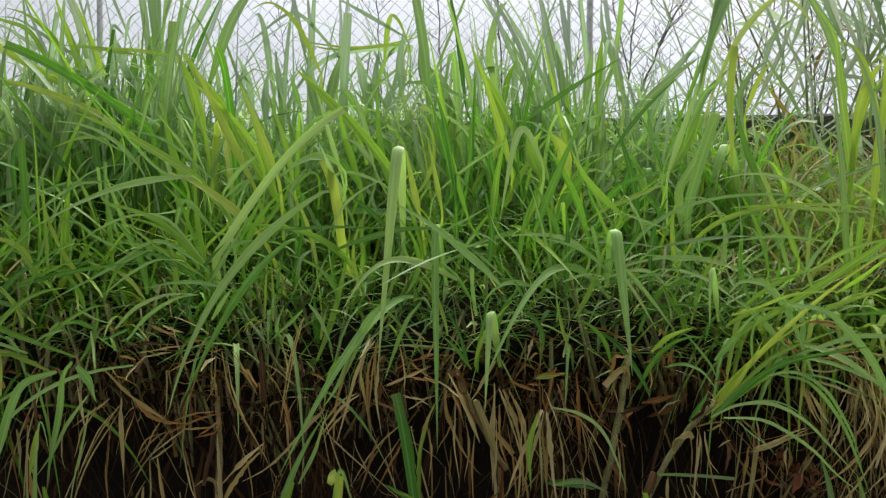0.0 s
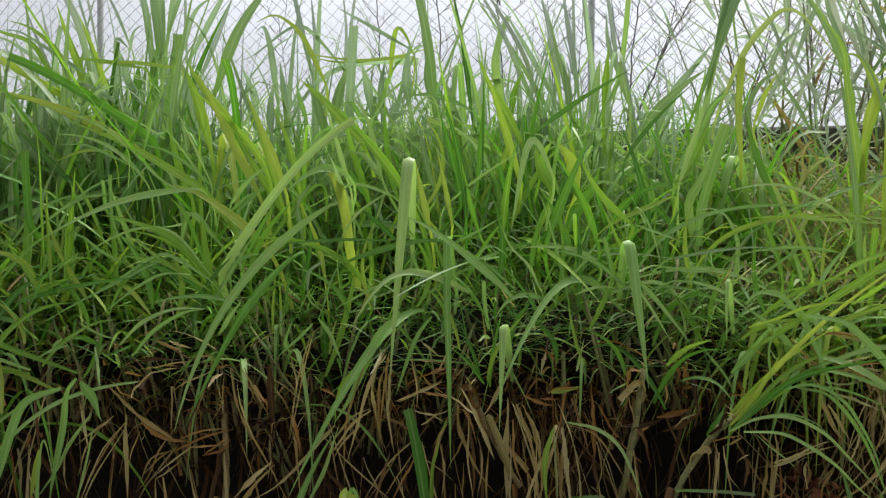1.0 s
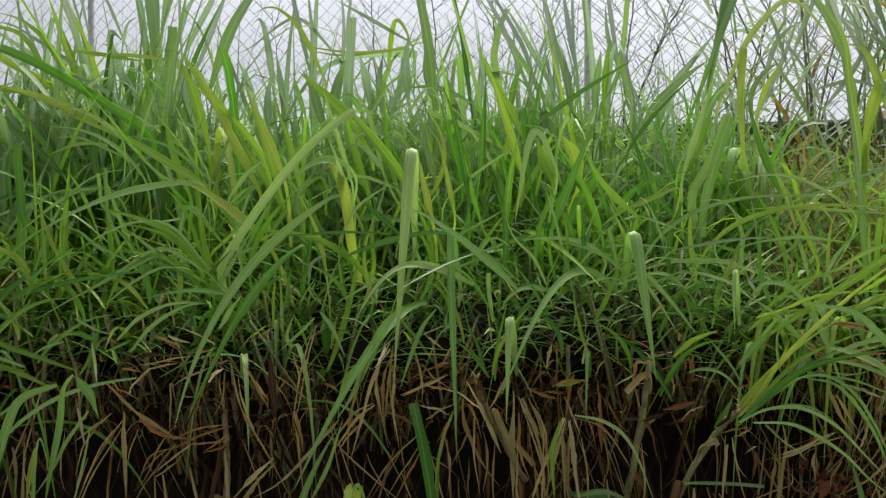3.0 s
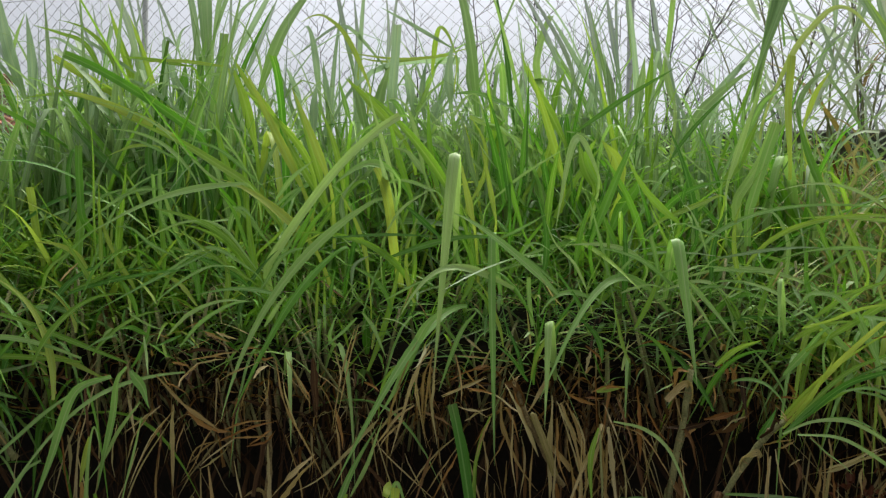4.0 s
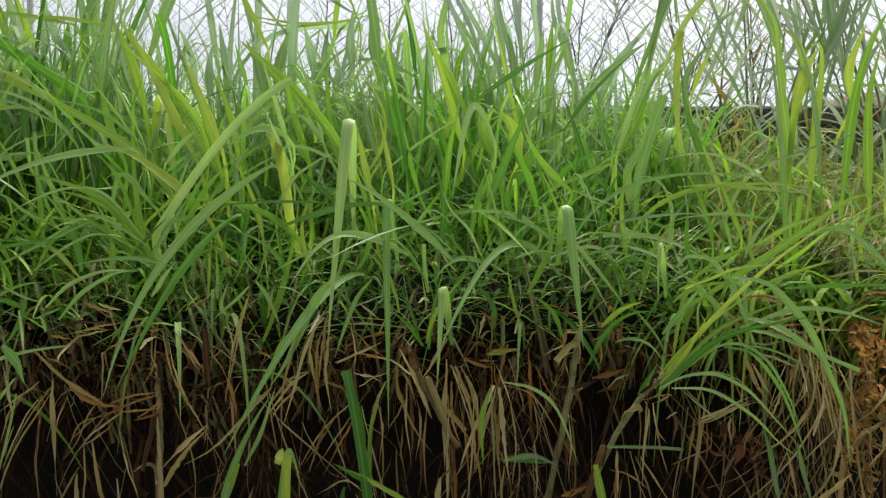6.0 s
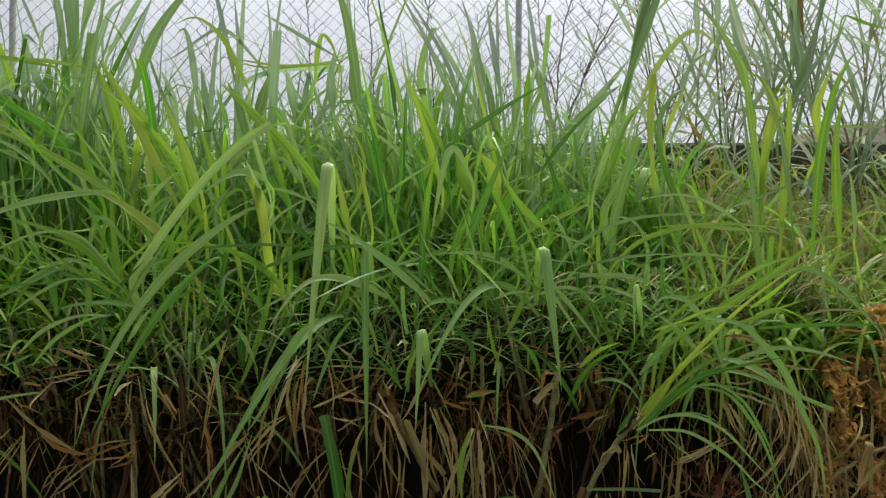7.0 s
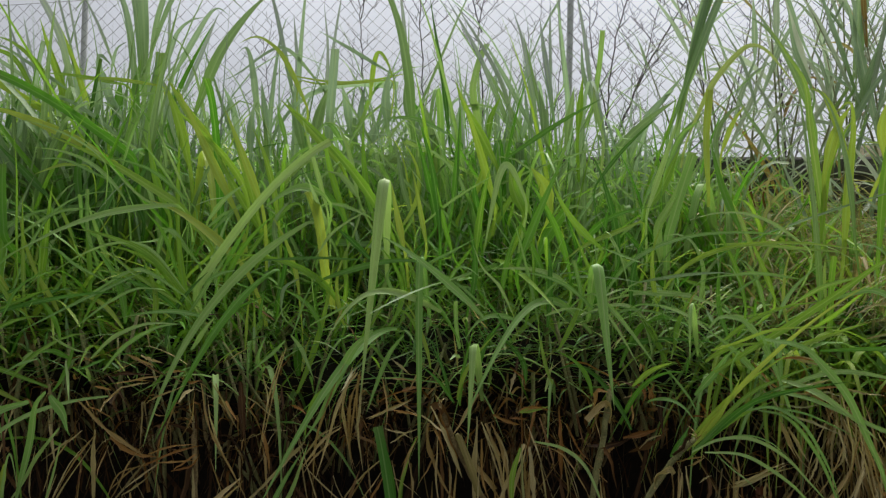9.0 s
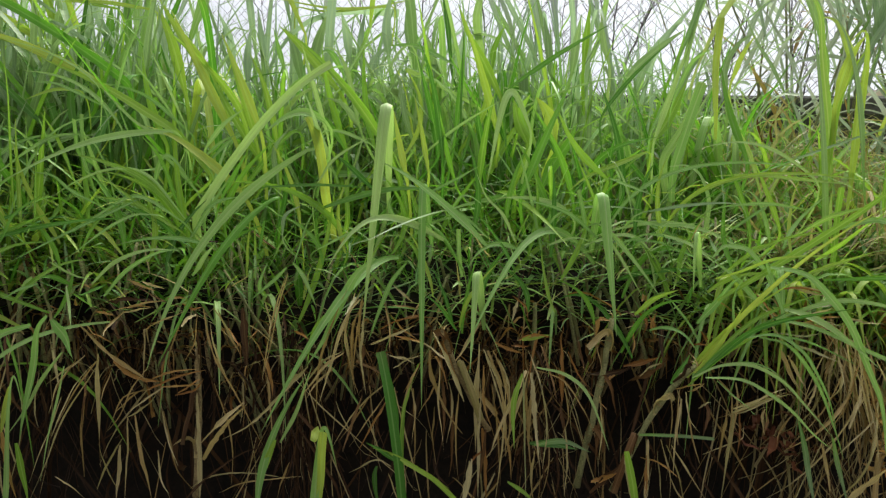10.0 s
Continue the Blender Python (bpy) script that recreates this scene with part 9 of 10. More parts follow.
spine_leaf(right, 'p', 0.0070, [(0.609, 1.387, 0.886), (0.686, 1.385, 0.882), (0.744, 1.382, 0.856), (0.803, 1.379, 0.814), (0.849, 1.376, 0.766), (0.898, 1.373, 0.727)])
spine_leaf(right, 'p', 0.0076, [(0.726, 1.445, 0.964), (0.796, 1.446, 0.971), (0.860, 1.447, 0.934), (0.899, 1.449, 0.883), (0.932, 1.450, 0.820), (0.952, 1.451, 0.756)])
spine_leaf(right, 'p', 0.0027, [(0.657, 1.434, 0.866), (0.689, 1.424, 0.838), (0.715, 1.415, 0.816), (0.734, 1.405, 0.798)])
spine_leaf(right, 'd', 0.0101, [(0.606, 1.444, 0.871), (0.695, 1.446, 0.950), (0.772, 1.448, 0.998), (0.830, 1.450, 1.028)])
spine_leaf(right, 'g', 0.0114, [(0.620, 1.448, 0.875), (0.715, 1.436, 0.967), (0.783, 1.424, 1.003), (0.874, 1.412, 1.026), (0.940, 1.401, 1.039)])
spine_leaf(right, 'y', 0.0091, [(0.648, 1.479, 0.892), (0.755, 1.485, 0.991), (0.863, 1.491, 1.040), (0.945, 1.497, 1.064)])
spine_leaf(right, 'y', 0.0117, [(0.626, 1.486, 0.871), (0.677, 1.484, 0.929), (0.708, 1.482, 0.980), (0.739, 1.479, 1.044)])
spine_leaf(right, 'p', 0.0161, [(0.650, 1.536, 0.980), (0.689, 1.520, 1.032), (0.713, 1.504, 1.077), (0.733, 1.487, 1.102)])
spine_leaf(right, 'y', 0.0066, [(0.673, 1.501, 1.093), (0.730, 1.486, 1.113), (0.811, 1.471, 1.146), (0.952, 1.455, 1.156)])
spine_leaf(right, 'g', 0.0078, [(0.614, 1.488, 0.839), (0.673, 1.477, 0.902), (0.744, 1.466, 0.955), (0.801, 1.455, 0.984)])
spine_leaf(thatch, 's', 0.0076, [(0.702, 1.441, 0.799), (0.739, 1.435, 0.815), (0.786, 1.430, 0.841), (0.815, 1.424, 0.853)])
spine_leaf(thatch, 's', 0.0105, [(0.718, 1.498, 0.782), (0.712, 1.502, 0.729), (0.704, 1.507, 0.649)])
spine_leaf(thatch, 's', 0.0093, [(0.746, 1.521, 0.840), (0.750, 1.518, 0.788), (0.735, 1.516, 0.644)])
spine_leaf(thatch, 's', 0.0092, [(0.809, 1.500, 0.782), (0.803, 1.498, 0.754), (0.810, 1.496, 0.719)])
spine_leaf(thatch, 's', 0.0120, [(0.851, 1.518, 0.921), (0.864, 1.503, 0.876), (0.876, 1.488, 0.838)])
spine_leaf(thatch, 'h', 0.0110, [(0.934, 1.570, 0.891), (0.943, 1.580, 0.806), (0.943, 1.590, 0.676)])
spine_leaf(thatch, 's', 0.0064, [(0.605, 1.464, 0.831), (0.628, 1.463, 0.843), (0.643, 1.463, 0.851)])
spine_leaf(thatch, 's', 0.0051, [(0.581, 1.453, 0.840), (0.570, 1.436, 0.780), (0.567, 1.419, 0.722)])
spine_leaf(thatch, 's', 0.0038, [(0.594, 1.452, 0.835), (0.593, 1.429, 0.788), (0.609, 1.406, 0.753)])
spine_leaf(thatch, 's', 0.0093, [(0.878, 1.511, 0.759), (0.850, 1.500, 0.730), (0.833, 1.489, 0.690)])
spine_leaf(thatch, 's', 0.0081, [(0.958, 1.534, 0.860), (0.939, 1.522, 0.810), (0.915, 1.511, 0.774)])
spine_leaf(thatch, 's', 0.0053, [(0.654, 1.518, 0.776), (0.673, 1.523, 0.785), (0.691, 1.528, 0.790)])
spine_leaf(thatch, 'b', 0.0135, [(0.679, 1.540, 0.802), (0.683, 1.522, 0.761), (0.663, 1.505, 0.716)])
spine_leaf(right, 't', 0.0085, [(0.924, 1.616, 1.062), (0.980, 1.608, 1.049), (1.048, 1.599, 1.035)])
spine_leaf(right, 't', 0.0056, [(0.916, 1.599, 1.074), (0.981, 1.588, 1.060), (1.012, 1.577, 1.050)])
spine_leaf(right, 't', 0.0069, [(0.822, 1.583, 1.027), (0.865, 1.580, 0.992), (0.893, 1.577, 0.969)])
spine_leaf(right, 'o', 0.0070, [(0.827, 1.611, 1.057), (0.857, 1.596, 1.011), (0.865, 1.580, 0.969)])
spine_leaf(thatch, 'o', 0.0068, [(0.920, 1.563, 0.974), (0.969, 1.550, 0.995), (1.014, 1.537, 1.002)])
spine_leaf(thatch, 's', 0.0055, [(0.988, 1.579, 0.971), (1.012, 1.580, 0.915), (1.021, 1.582, 0.857)])
spine_leaf(thatch, 's', 0.0054, [(0.929, 1.545, 0.986), (0.967, 1.528, 0.964), (0.996, 1.512, 0.915)])
spine_leaf(right, 't', 0.0069, [(1.034, 1.584, 1.024), (0.963, 1.561, 1.022), (0.907, 1.538, 1.003)])
spine_leaf(right, 't', 0.0056, [(1.054, 1.592, 0.967), (0.999, 1.573, 0.982), (0.947, 1.554, 0.976)])
spine_leaf(thatch, 'o', 0.0114, [(0.534, 1.622, 0.994), (0.555, 1.613, 0.970), (0.543, 1.604, 0.933)])
spine_leaf(thatch, 'o', 0.0084, [(0.581, 1.608, 0.996), (0.565, 1.608, 0.964), (0.576, 1.609, 0.932)])
spine_leaf(thatch, 'o', 0.0110, [(0.675, 1.565, 0.956), (0.698, 1.563, 0.923), (0.719, 1.560, 0.907)])
spine_leaf(thatch, 'o', 0.0054, [(0.638, 1.545, 0.926), (0.663, 1.534, 0.930), (0.687, 1.524, 0.924)])
spine_leaf(thatch, 'b', 0.0231, [(0.526, 1.649, 0.810), (0.583, 1.633, 0.836), (0.619, 1.617, 0.879)])
spine_leaf(thatch, 's', 0.0055, [(0.585, 1.579, 0.872), (0.556, 1.582, 0.861), (0.533, 1.585, 0.836)])
spine_leaf(thatch, 's', 0.0039, [(-0.529, 1.492, 0.995), (-0.535, 1.498, 0.930), (-0.564, 1.504, 0.876)])
spine_leaf(thatch, 's', 0.0039, [(-0.687, 1.488, 0.998), (-0.715, 1.477, 0.973), (-0.737, 1.466, 0.941)])
spine_leaf(thatch, 's', 0.0040, [(-0.651, 1.514, 0.951), (-0.627, 1.512, 0.969), (-0.557, 1.509, 0.998)])
spine_leaf(thatch, 's', 0.0039, [(-0.807, 1.484, 0.875), (-0.844, 1.494, 0.823), (-0.868, 1.503, 0.757)])
spine_leaf(thatch, 's', 0.0052, [(-0.753, 1.489, 0.883), (-0.798, 1.478, 0.827), (-0.821, 1.467, 0.769), (-0.838, 1.457, 0.718)])
spine_leaf(thatch, 's', 0.0054, [(-0.698, 1.531, 1.003), (-0.664, 1.517, 1.011), (-0.608, 1.504, 1.022)])
spine_leaf(thatch, 'b', 0.0197, [(-0.459, 1.612, 0.991), (-0.449, 1.589, 0.907), (-0.442, 1.567, 0.856)])
spine_leaf(thatch, 's', 0.0105, [(-0.160, 1.500, 1.032), (-0.191, 1.494, 0.987), (-0.227, 1.489, 0.870), (-0.248, 1.483, 0.793)])
spine_leaf(thatch, 's', 0.0093, [(-0.152, 1.520, 1.025), (-0.178, 1.519, 0.956), (-0.174, 1.517, 0.850), (-0.156, 1.516, 0.784)])
spine_leaf(thatch, 's', 0.0066, [(-0.156, 1.500, 1.028), (-0.166, 1.498, 0.947), (-0.176, 1.497, 0.842)])
spine_leaf(thatch, 's', 0.0079, [(-0.147, 1.510, 1.021), (-0.153, 1.497, 0.961), (-0.154, 1.483, 0.898), (-0.140, 1.470, 0.817)])
spine_leaf(thatch, 't', 0.0104, [(-0.169, 1.490, 1.040), (-0.178, 1.465, 1.020), (-0.190, 1.441, 1.001)])
spine_leaf(thatch, 's', 0.0079, [(-0.196, 1.500, 0.906), (-0.238, 1.488, 0.877), (-0.290, 1.476, 0.804)])
spine_leaf(thatch, 's', 0.0105, [(-0.277, 1.500, 0.873), (-0.313, 1.485, 0.837), (-0.347, 1.469, 0.800)])
spine_leaf(thatch, 's', 0.0066, [(-0.502, 1.500, 0.976), (-0.490, 1.502, 0.909), (-0.469, 1.504, 0.850), (-0.437, 1.507, 0.788)])
spine_leaf(thatch, 's', 0.0053, [(-0.496, 1.510, 1.006), (-0.465, 1.509, 0.957), (-0.437, 1.508, 0.903)])
spine_leaf(thatch, 'b', 0.0194, [(-0.449, 1.580, 0.996), (-0.442, 1.576, 0.926), (-0.434, 1.572, 0.851)])
spine_leaf(thatch, 's', 0.0039, [(-0.325, 1.500, 1.089), (-0.346, 1.496, 1.009), (-0.362, 1.493, 0.925), (-0.380, 1.489, 0.845)])
spine_leaf(thatch, 'o', 0.0081, [(-0.318, 1.540, 0.948), (-0.295, 1.538, 0.939), (-0.282, 1.536, 0.930)])
spine_leaf(thatch, 'b', 0.0067, [(-0.314, 1.540, 0.915), (-0.299, 1.520, 0.912), (-0.285, 1.500, 0.915)])
spine_leaf(thatch, 's', 0.0066, [(-0.133, 1.500, 0.925), (-0.087, 1.490, 0.949), (-0.026, 1.481, 0.976)])
spine_leaf(thatch, 'o', 0.0067, [(-0.081, 1.530, 0.941), (-0.049, 1.511, 0.941), (-0.016, 1.491, 0.937)])
spine_leaf(thatch, 's', 0.0068, [(-0.096, 1.560, 1.010), (-0.056, 1.567, 1.007), (-0.015, 1.573, 0.999)])
spine_leaf(thatch, 's', 0.0053, [(-0.103, 1.520, 1.020), (-0.090, 1.497, 0.966), (-0.089, 1.474, 0.917)])
spine_leaf(thatch, 's', 0.0069, [(-0.087, 1.580, 1.056), (-0.061, 1.584, 1.035), (-0.035, 1.587, 1.011)])
spine_leaf(thatch, 's', 0.0053, [(-0.088, 1.510, 0.897), (-0.056, 1.488, 0.899), (-0.030, 1.465, 0.889)])
spine_leaf(thatch, 's', 0.0053, [(-0.080, 1.510, 0.868), (-0.055, 1.509, 0.886), (-0.030, 1.508, 0.902)])
spine_leaf(thatch, 's', 0.0079, [(-0.023, 1.500, 0.875), (-0.039, 1.487, 0.843), (-0.055, 1.474, 0.799)])
spine_leaf(thatch, 'o', 0.0138, [(-0.394, 1.580, 0.875), (-0.379, 1.569, 0.828), (-0.369, 1.558, 0.781)])
spine_leaf(thatch, 'o', 0.0055, [(-0.747, 1.580, 0.987), (-0.702, 1.584, 0.996), (-0.662, 1.589, 0.993)])
spine_leaf(thatch, 's', 0.0055, [(-0.727, 1.570, 0.981), (-0.685, 1.546, 0.993), (-0.645, 1.521, 1.002)])
spine_leaf(thatch, 'o', 0.0069, [(-0.798, 1.580, 0.982), (-0.763, 1.557, 0.982), (-0.733, 1.534, 0.981)])
spine_leaf(thatch, 'o', 0.0070, [(-0.636, 1.600, 1.012), (-0.614, 1.607, 1.015), (-0.594, 1.614, 1.013)])
spine_leaf(thatch, 's', 0.0095, [(-0.708, 1.550, 1.063), (-0.677, 1.543, 1.051), (-0.639, 1.536, 1.039)])
spine_leaf(thatch, 'b', 0.0112, [(-0.773, 1.600, 1.001), (-0.719, 1.578, 1.014), (-0.652, 1.556, 1.013)])
spine_leaf(thatch, 'o', 0.0084, [(-0.600, 1.600, 1.002), (-0.580, 1.610, 0.986), (-0.553, 1.619, 0.991)])
spine_leaf(thatch, 's', 0.0106, [(0.127, 1.520, 0.843), (0.124, 1.499, 0.713), (0.123, 1.477, 0.561)])
spine_leaf(thatch, 's', 0.0066, [(0.152, 1.500, 0.835), (0.168, 1.500, 0.713), (0.178, 1.499, 0.591)])
spine_leaf(thatch, 's', 0.0052, [(0.184, 1.490, 0.851), (0.180, 1.488, 0.718), (0.164, 1.486, 0.557)])
spine_leaf(thatch, 't', 0.0065, [(0.223, 1.490, 0.872), (0.230, 1.498, 0.755), (0.241, 1.506, 0.548)])
spine_leaf(thatch, 's', 0.0065, [(0.597, 1.480, 0.811), (0.580, 1.464, 0.728), (0.571, 1.449, 0.641)])
spine_leaf(thatch, 's', 0.0051, [(0.606, 1.470, 0.807), (0.613, 1.454, 0.734), (0.627, 1.438, 0.672)])
spine_leaf(thatch, 's', 0.0092, [(0.736, 1.500, 0.786), (0.727, 1.501, 0.689), (0.710, 1.501, 0.551)])
spine_leaf(thatch, 's', 0.0089, [(0.704, 1.450, 0.788), (0.769, 1.448, 0.815), (0.847, 1.446, 0.836)])
spine_leaf(thatch, 't', 0.0105, [(0.103, 1.500, 0.652), (0.099, 1.486, 0.611), (0.091, 1.471, 0.564)])
spine_leaf(thatch, 't', 0.0153, [(0.460, 1.460, 0.689), (0.470, 1.459, 0.637), (0.480, 1.458, 0.568)])
spine_leaf(thatch, 'o', 0.0117, [(0.518, 1.480, 0.675), (0.515, 1.469, 0.627), (0.512, 1.458, 0.568)])
spine_leaf(low_green, 'h', 0.0118, [(0.256, 1.500, 0.691), (0.324, 1.502, 0.700), (0.393, 1.504, 0.672)])
spine_leaf(thatch, 'o', 0.0191, [(0.412, 1.560, 0.577), (0.439, 1.539, 0.596), (0.471, 1.518, 0.619)])
spine_leaf(thatch, 'o', 0.0111, [(0.222, 1.580, 0.926), (0.261, 1.563, 0.941), (0.302, 1.546, 0.940)])
spine_leaf(thatch, 'o', 0.0126, [(0.169, 1.600, 0.915), (0.204, 1.607, 0.897), (0.243, 1.613, 0.885)])
spine_leaf(thatch, 's', 0.0098, [(0.225, 1.600, 1.023), (0.213, 1.588, 0.997), (0.206, 1.575, 0.967)])
spine_leaf(thatch, 'o', 0.0170, [(0.503, 1.620, 0.854), (0.544, 1.604, 0.867), (0.583, 1.588, 0.887)])
spine_leaf(thatch, 'o', 0.0112, [(0.474, 1.600, 0.836), (0.450, 1.603, 0.817), (0.428, 1.606, 0.809)])
spine_leaf(thatch, 'o', 0.0129, [(0.573, 1.640, 0.981), (0.583, 1.637, 0.958), (0.581, 1.634, 0.933)])
spine_leaf(thatch, 'o', 0.0082, [(-0.070, 1.560, 0.927), (-0.042, 1.540, 0.932), (-0.013, 1.520, 0.928)])
spine_leaf(right, 't', 0.0080, [(0.880, 1.520, 0.936), (0.930, 1.514, 0.920), (0.992, 1.509, 0.894)])
spine_leaf(right, 't', 0.0081, [(0.903, 1.540, 0.987), (0.956, 1.538, 0.977), (1.007, 1.536, 0.958)])
spine_leaf(right, 't', 0.0067, [(0.922, 1.540, 1.006), (0.943, 1.521, 1.014), (0.969, 1.502, 1.028)])
spine_leaf(thatch, 's', 0.0106, [(0.870, 1.520, 0.908), (0.896, 1.518, 0.866), (0.920, 1.516, 0.821)])
spine_leaf(right, 't', 0.0068, [(0.871, 1.560, 0.955), (0.916, 1.539, 0.951), (0.952, 1.519, 0.964)])
spine_leaf(right, 't', 0.0052, [(1.003, 1.500, 0.954), (1.036, 1.487, 0.937), (1.069, 1.474, 0.906)])
spine_leaf(right, 't', 0.0066, [(0.999, 1.520, 1.005), (1.040, 1.498, 0.996), (1.077, 1.476, 0.993)])
spine_leaf(right, 't', 0.0055, [(0.826, 1.560, 0.996), (0.854, 1.542, 0.958), (0.867, 1.524, 0.913)])
spine_leaf(thatch, 's', 0.0052, [(0.328, 1.500, 0.729), (0.338, 1.509, 0.644), (0.335, 1.518, 0.557)])
spine_leaf(thatch, 's', 0.0052, [(0.271, 1.500, 0.824), (0.283, 1.489, 0.733), (0.272, 1.478, 0.642)])
spine_leaf(thatch, 's', 0.0039, [(0.406, 1.500, 0.812), (0.420, 1.510, 0.727), (0.415, 1.519, 0.626)])
spine_leaf(thatch, 's', 0.0052, [(0.030, 1.500, 0.888), (0.027, 1.490, 0.784), (0.042, 1.481, 0.680)])
spine_leaf(thatch, 's', 0.0052, [(0.074, 1.500, 0.822), (0.068, 1.496, 0.715), (0.078, 1.493, 0.608)])


# ---- bare shrubs behind the fence ----
def crooked(points, bend):
    """A smooth line through the points with a slight zigzag, as a twig has."""
    pts = [Vector(p) for p in points]
    ends = [pts[0] * 2 - pts[1]] + pts + [pts[-1] * 2 - pts[-2]]
    line = []
    for i in range(1, len(ends) - 2):
        a, b, c, d = ends[i - 1:i + 3]
        n = max(3, int((c - b).length / 0.055))
        for k in range(n):
            t = k / n
            p = (b * 2 + (c - a) * t + (a * 2 - b * 5 + c * 4 - d) * t ** 2 + (b * 3 - a - c * 3 + d) * t ** 3) / 2
            line.append(p + Vector((random.gauss(0, bend), random.gauss(0, bend), 0)))
    return line + [pts[-1]]


def twig(p, d, length, radius, depth):
    """A twig and its own side twigs, as tubes."""
    n = max(3, int(length / 0.045))
    pts = [p]
    for i in range(n):
        d = (d + Vector((random.gauss(0, 0.11), random.gauss(0, 0.11), 0.035))).normalized()
        pts.append(pts[-1] + d * (length / n))
    pieces = [tube(pts, [max(radius * (1 - 0.6 * i / n), 0.0011) for i in range(n + 1)], 4)]
    if depth:
        turn = random.choice((-1, 1))
        for q in pts[1:-1]:
            if random.random() < 0.72:
                turn = -turn
                side = Vector((turn * random.uniform(0.5, 1.0), random.gauss(0, 0.5), random.uniform(0.1, 0.7)))
                pieces += twig(q, (d * 0.7 + side * 0.8).normalized(), length * random.uniform(0.22, 0.5), radius * 0.65, depth - 1)
    return pieces


def shrub(stems, label):
    """A leafless shrub: thin crooked stems with many short side twigs."""
    root = tagged(new("bare_shrub"), label, "shrub", "bare shrubs beyond the fence")
    for thick, points in stems:
        line = crooked(points, 0.004)
        n = len(line)
        raw("stem", *tube(line, [max(thick * (1 - 0.72 * i / n), 0.0018) for i in range(n)], 6), BARK, root, smooth=True)
        turn = 1
        for i in range(2, n - 1):
            if random.random() < 0.85:
                turn = -turn
                along = (line[i + 1] - line[i - 1]).normalized()
                side = Vector((turn, random.gauss(0, 0.6), 0.15)).normalized()
                length = random.uniform(0.1, 0.46) * (1 - 0.5 * i / n)
                raw("branch", *join(twig(line[i], (along * random.uniform(0.6, 1.2) + side).normalized(), length, 0.0026, 2)), BARK, root)


random.seed(8)
TWIGGY = "leafless dark twiggy shrub behind the fence"
shrub(((0.0065, ((-0.36, 4.02, 1.2), (-0.38, 4.0, 2.06), (-0.42, 4.0, 2.87), (-0.5, 4.0, 3.42))), (0.004, ((-0.41, 4.0, 2.8), (-0.37, 4.02, 3.14), (-0.35, 4.03, 3.5)))), TWIGGY)
shrub(((0.0065, ((0.02, 4.05, 1.2), (-0.01, 4.0, 2.25), (-0.05, 4.0, 3.03), (-0.05, 4.0, 3.5))),), TWIGGY)
shrub(((0.007, ((0.38, 3.95, 1.2), (0.35, 3.95, 2.26), (0.33, 3.95, 2.78), (0.4, 3.96, 3.02), (0.66, 4.0, 3.42))), (0.0045, ((0.34, 3.95, 2.72), (0.24, 3.93, 3.04), (0.14, 3.9, 3.34)))), TWIGGY)
shrub(((0.0085, ((0.85, 3.9, 1.2), (1.25, 3.88, 2.27), (1.48, 3.87, 2.74), (1.68, 3.87, 3.07), (1.88, 3.87, 3.45))), (0.005, ((1.2, 3.88, 2.15), (1.32, 3.84, 2.5), (1.42, 3.8, 2.95)))), TWIGGY)
shrub(((0.007, ((1.05, 3.85, 1.2), (1.12, 3.86, 2.45), (1.24, 3.86, 2.95), (1.45, 3.86, 3.4))), (0.0045, ((1.1, 3.86, 2.2), (1.0, 3.84, 2.6), (0.97, 3.82, 3.0)))), TWIGGY)
shrub(((0.005, ((0.72, 3.9, 1.2), (0.66, 3.92, 2.1), (0.62, 3.92, 2.75))), (0.004, ((0.7, 3.9, 1.9), (0.8, 3.9, 2.3), (0.84, 3.9, 2.7)))), "small leafless dark shrub behind the fence")
shrub(((0.0045, ((-0.95, 4.1, 1.2), (-0.97, 4.08, 2.13), (-1.03, 4.07, 2.7))),), "small leafless dark shrub behind the fence")
shrub(((0.007, ((1.75, 3.75, 1.2), (1.66, 3.76, 2.3), (1.5, 3.77, 3.1))), (0.005, ((1.72, 3.76, 1.9), (1.9, 3.78, 2.5), (1.98, 3.78, 3.1)))), "leafless twiggy shrub tangled with the reeds")
shrub(((0.007, ((2.15, 3.7, 1.2), (2.1, 3.7, 2.3), (2.0, 3.7, 3.2))), (0.005, ((2.14, 3.7, 1.8), (2.3, 3.7, 2.4), (2.42, 3.7, 3.0)))), "leafless twiggy shrub tangled with the reeds")


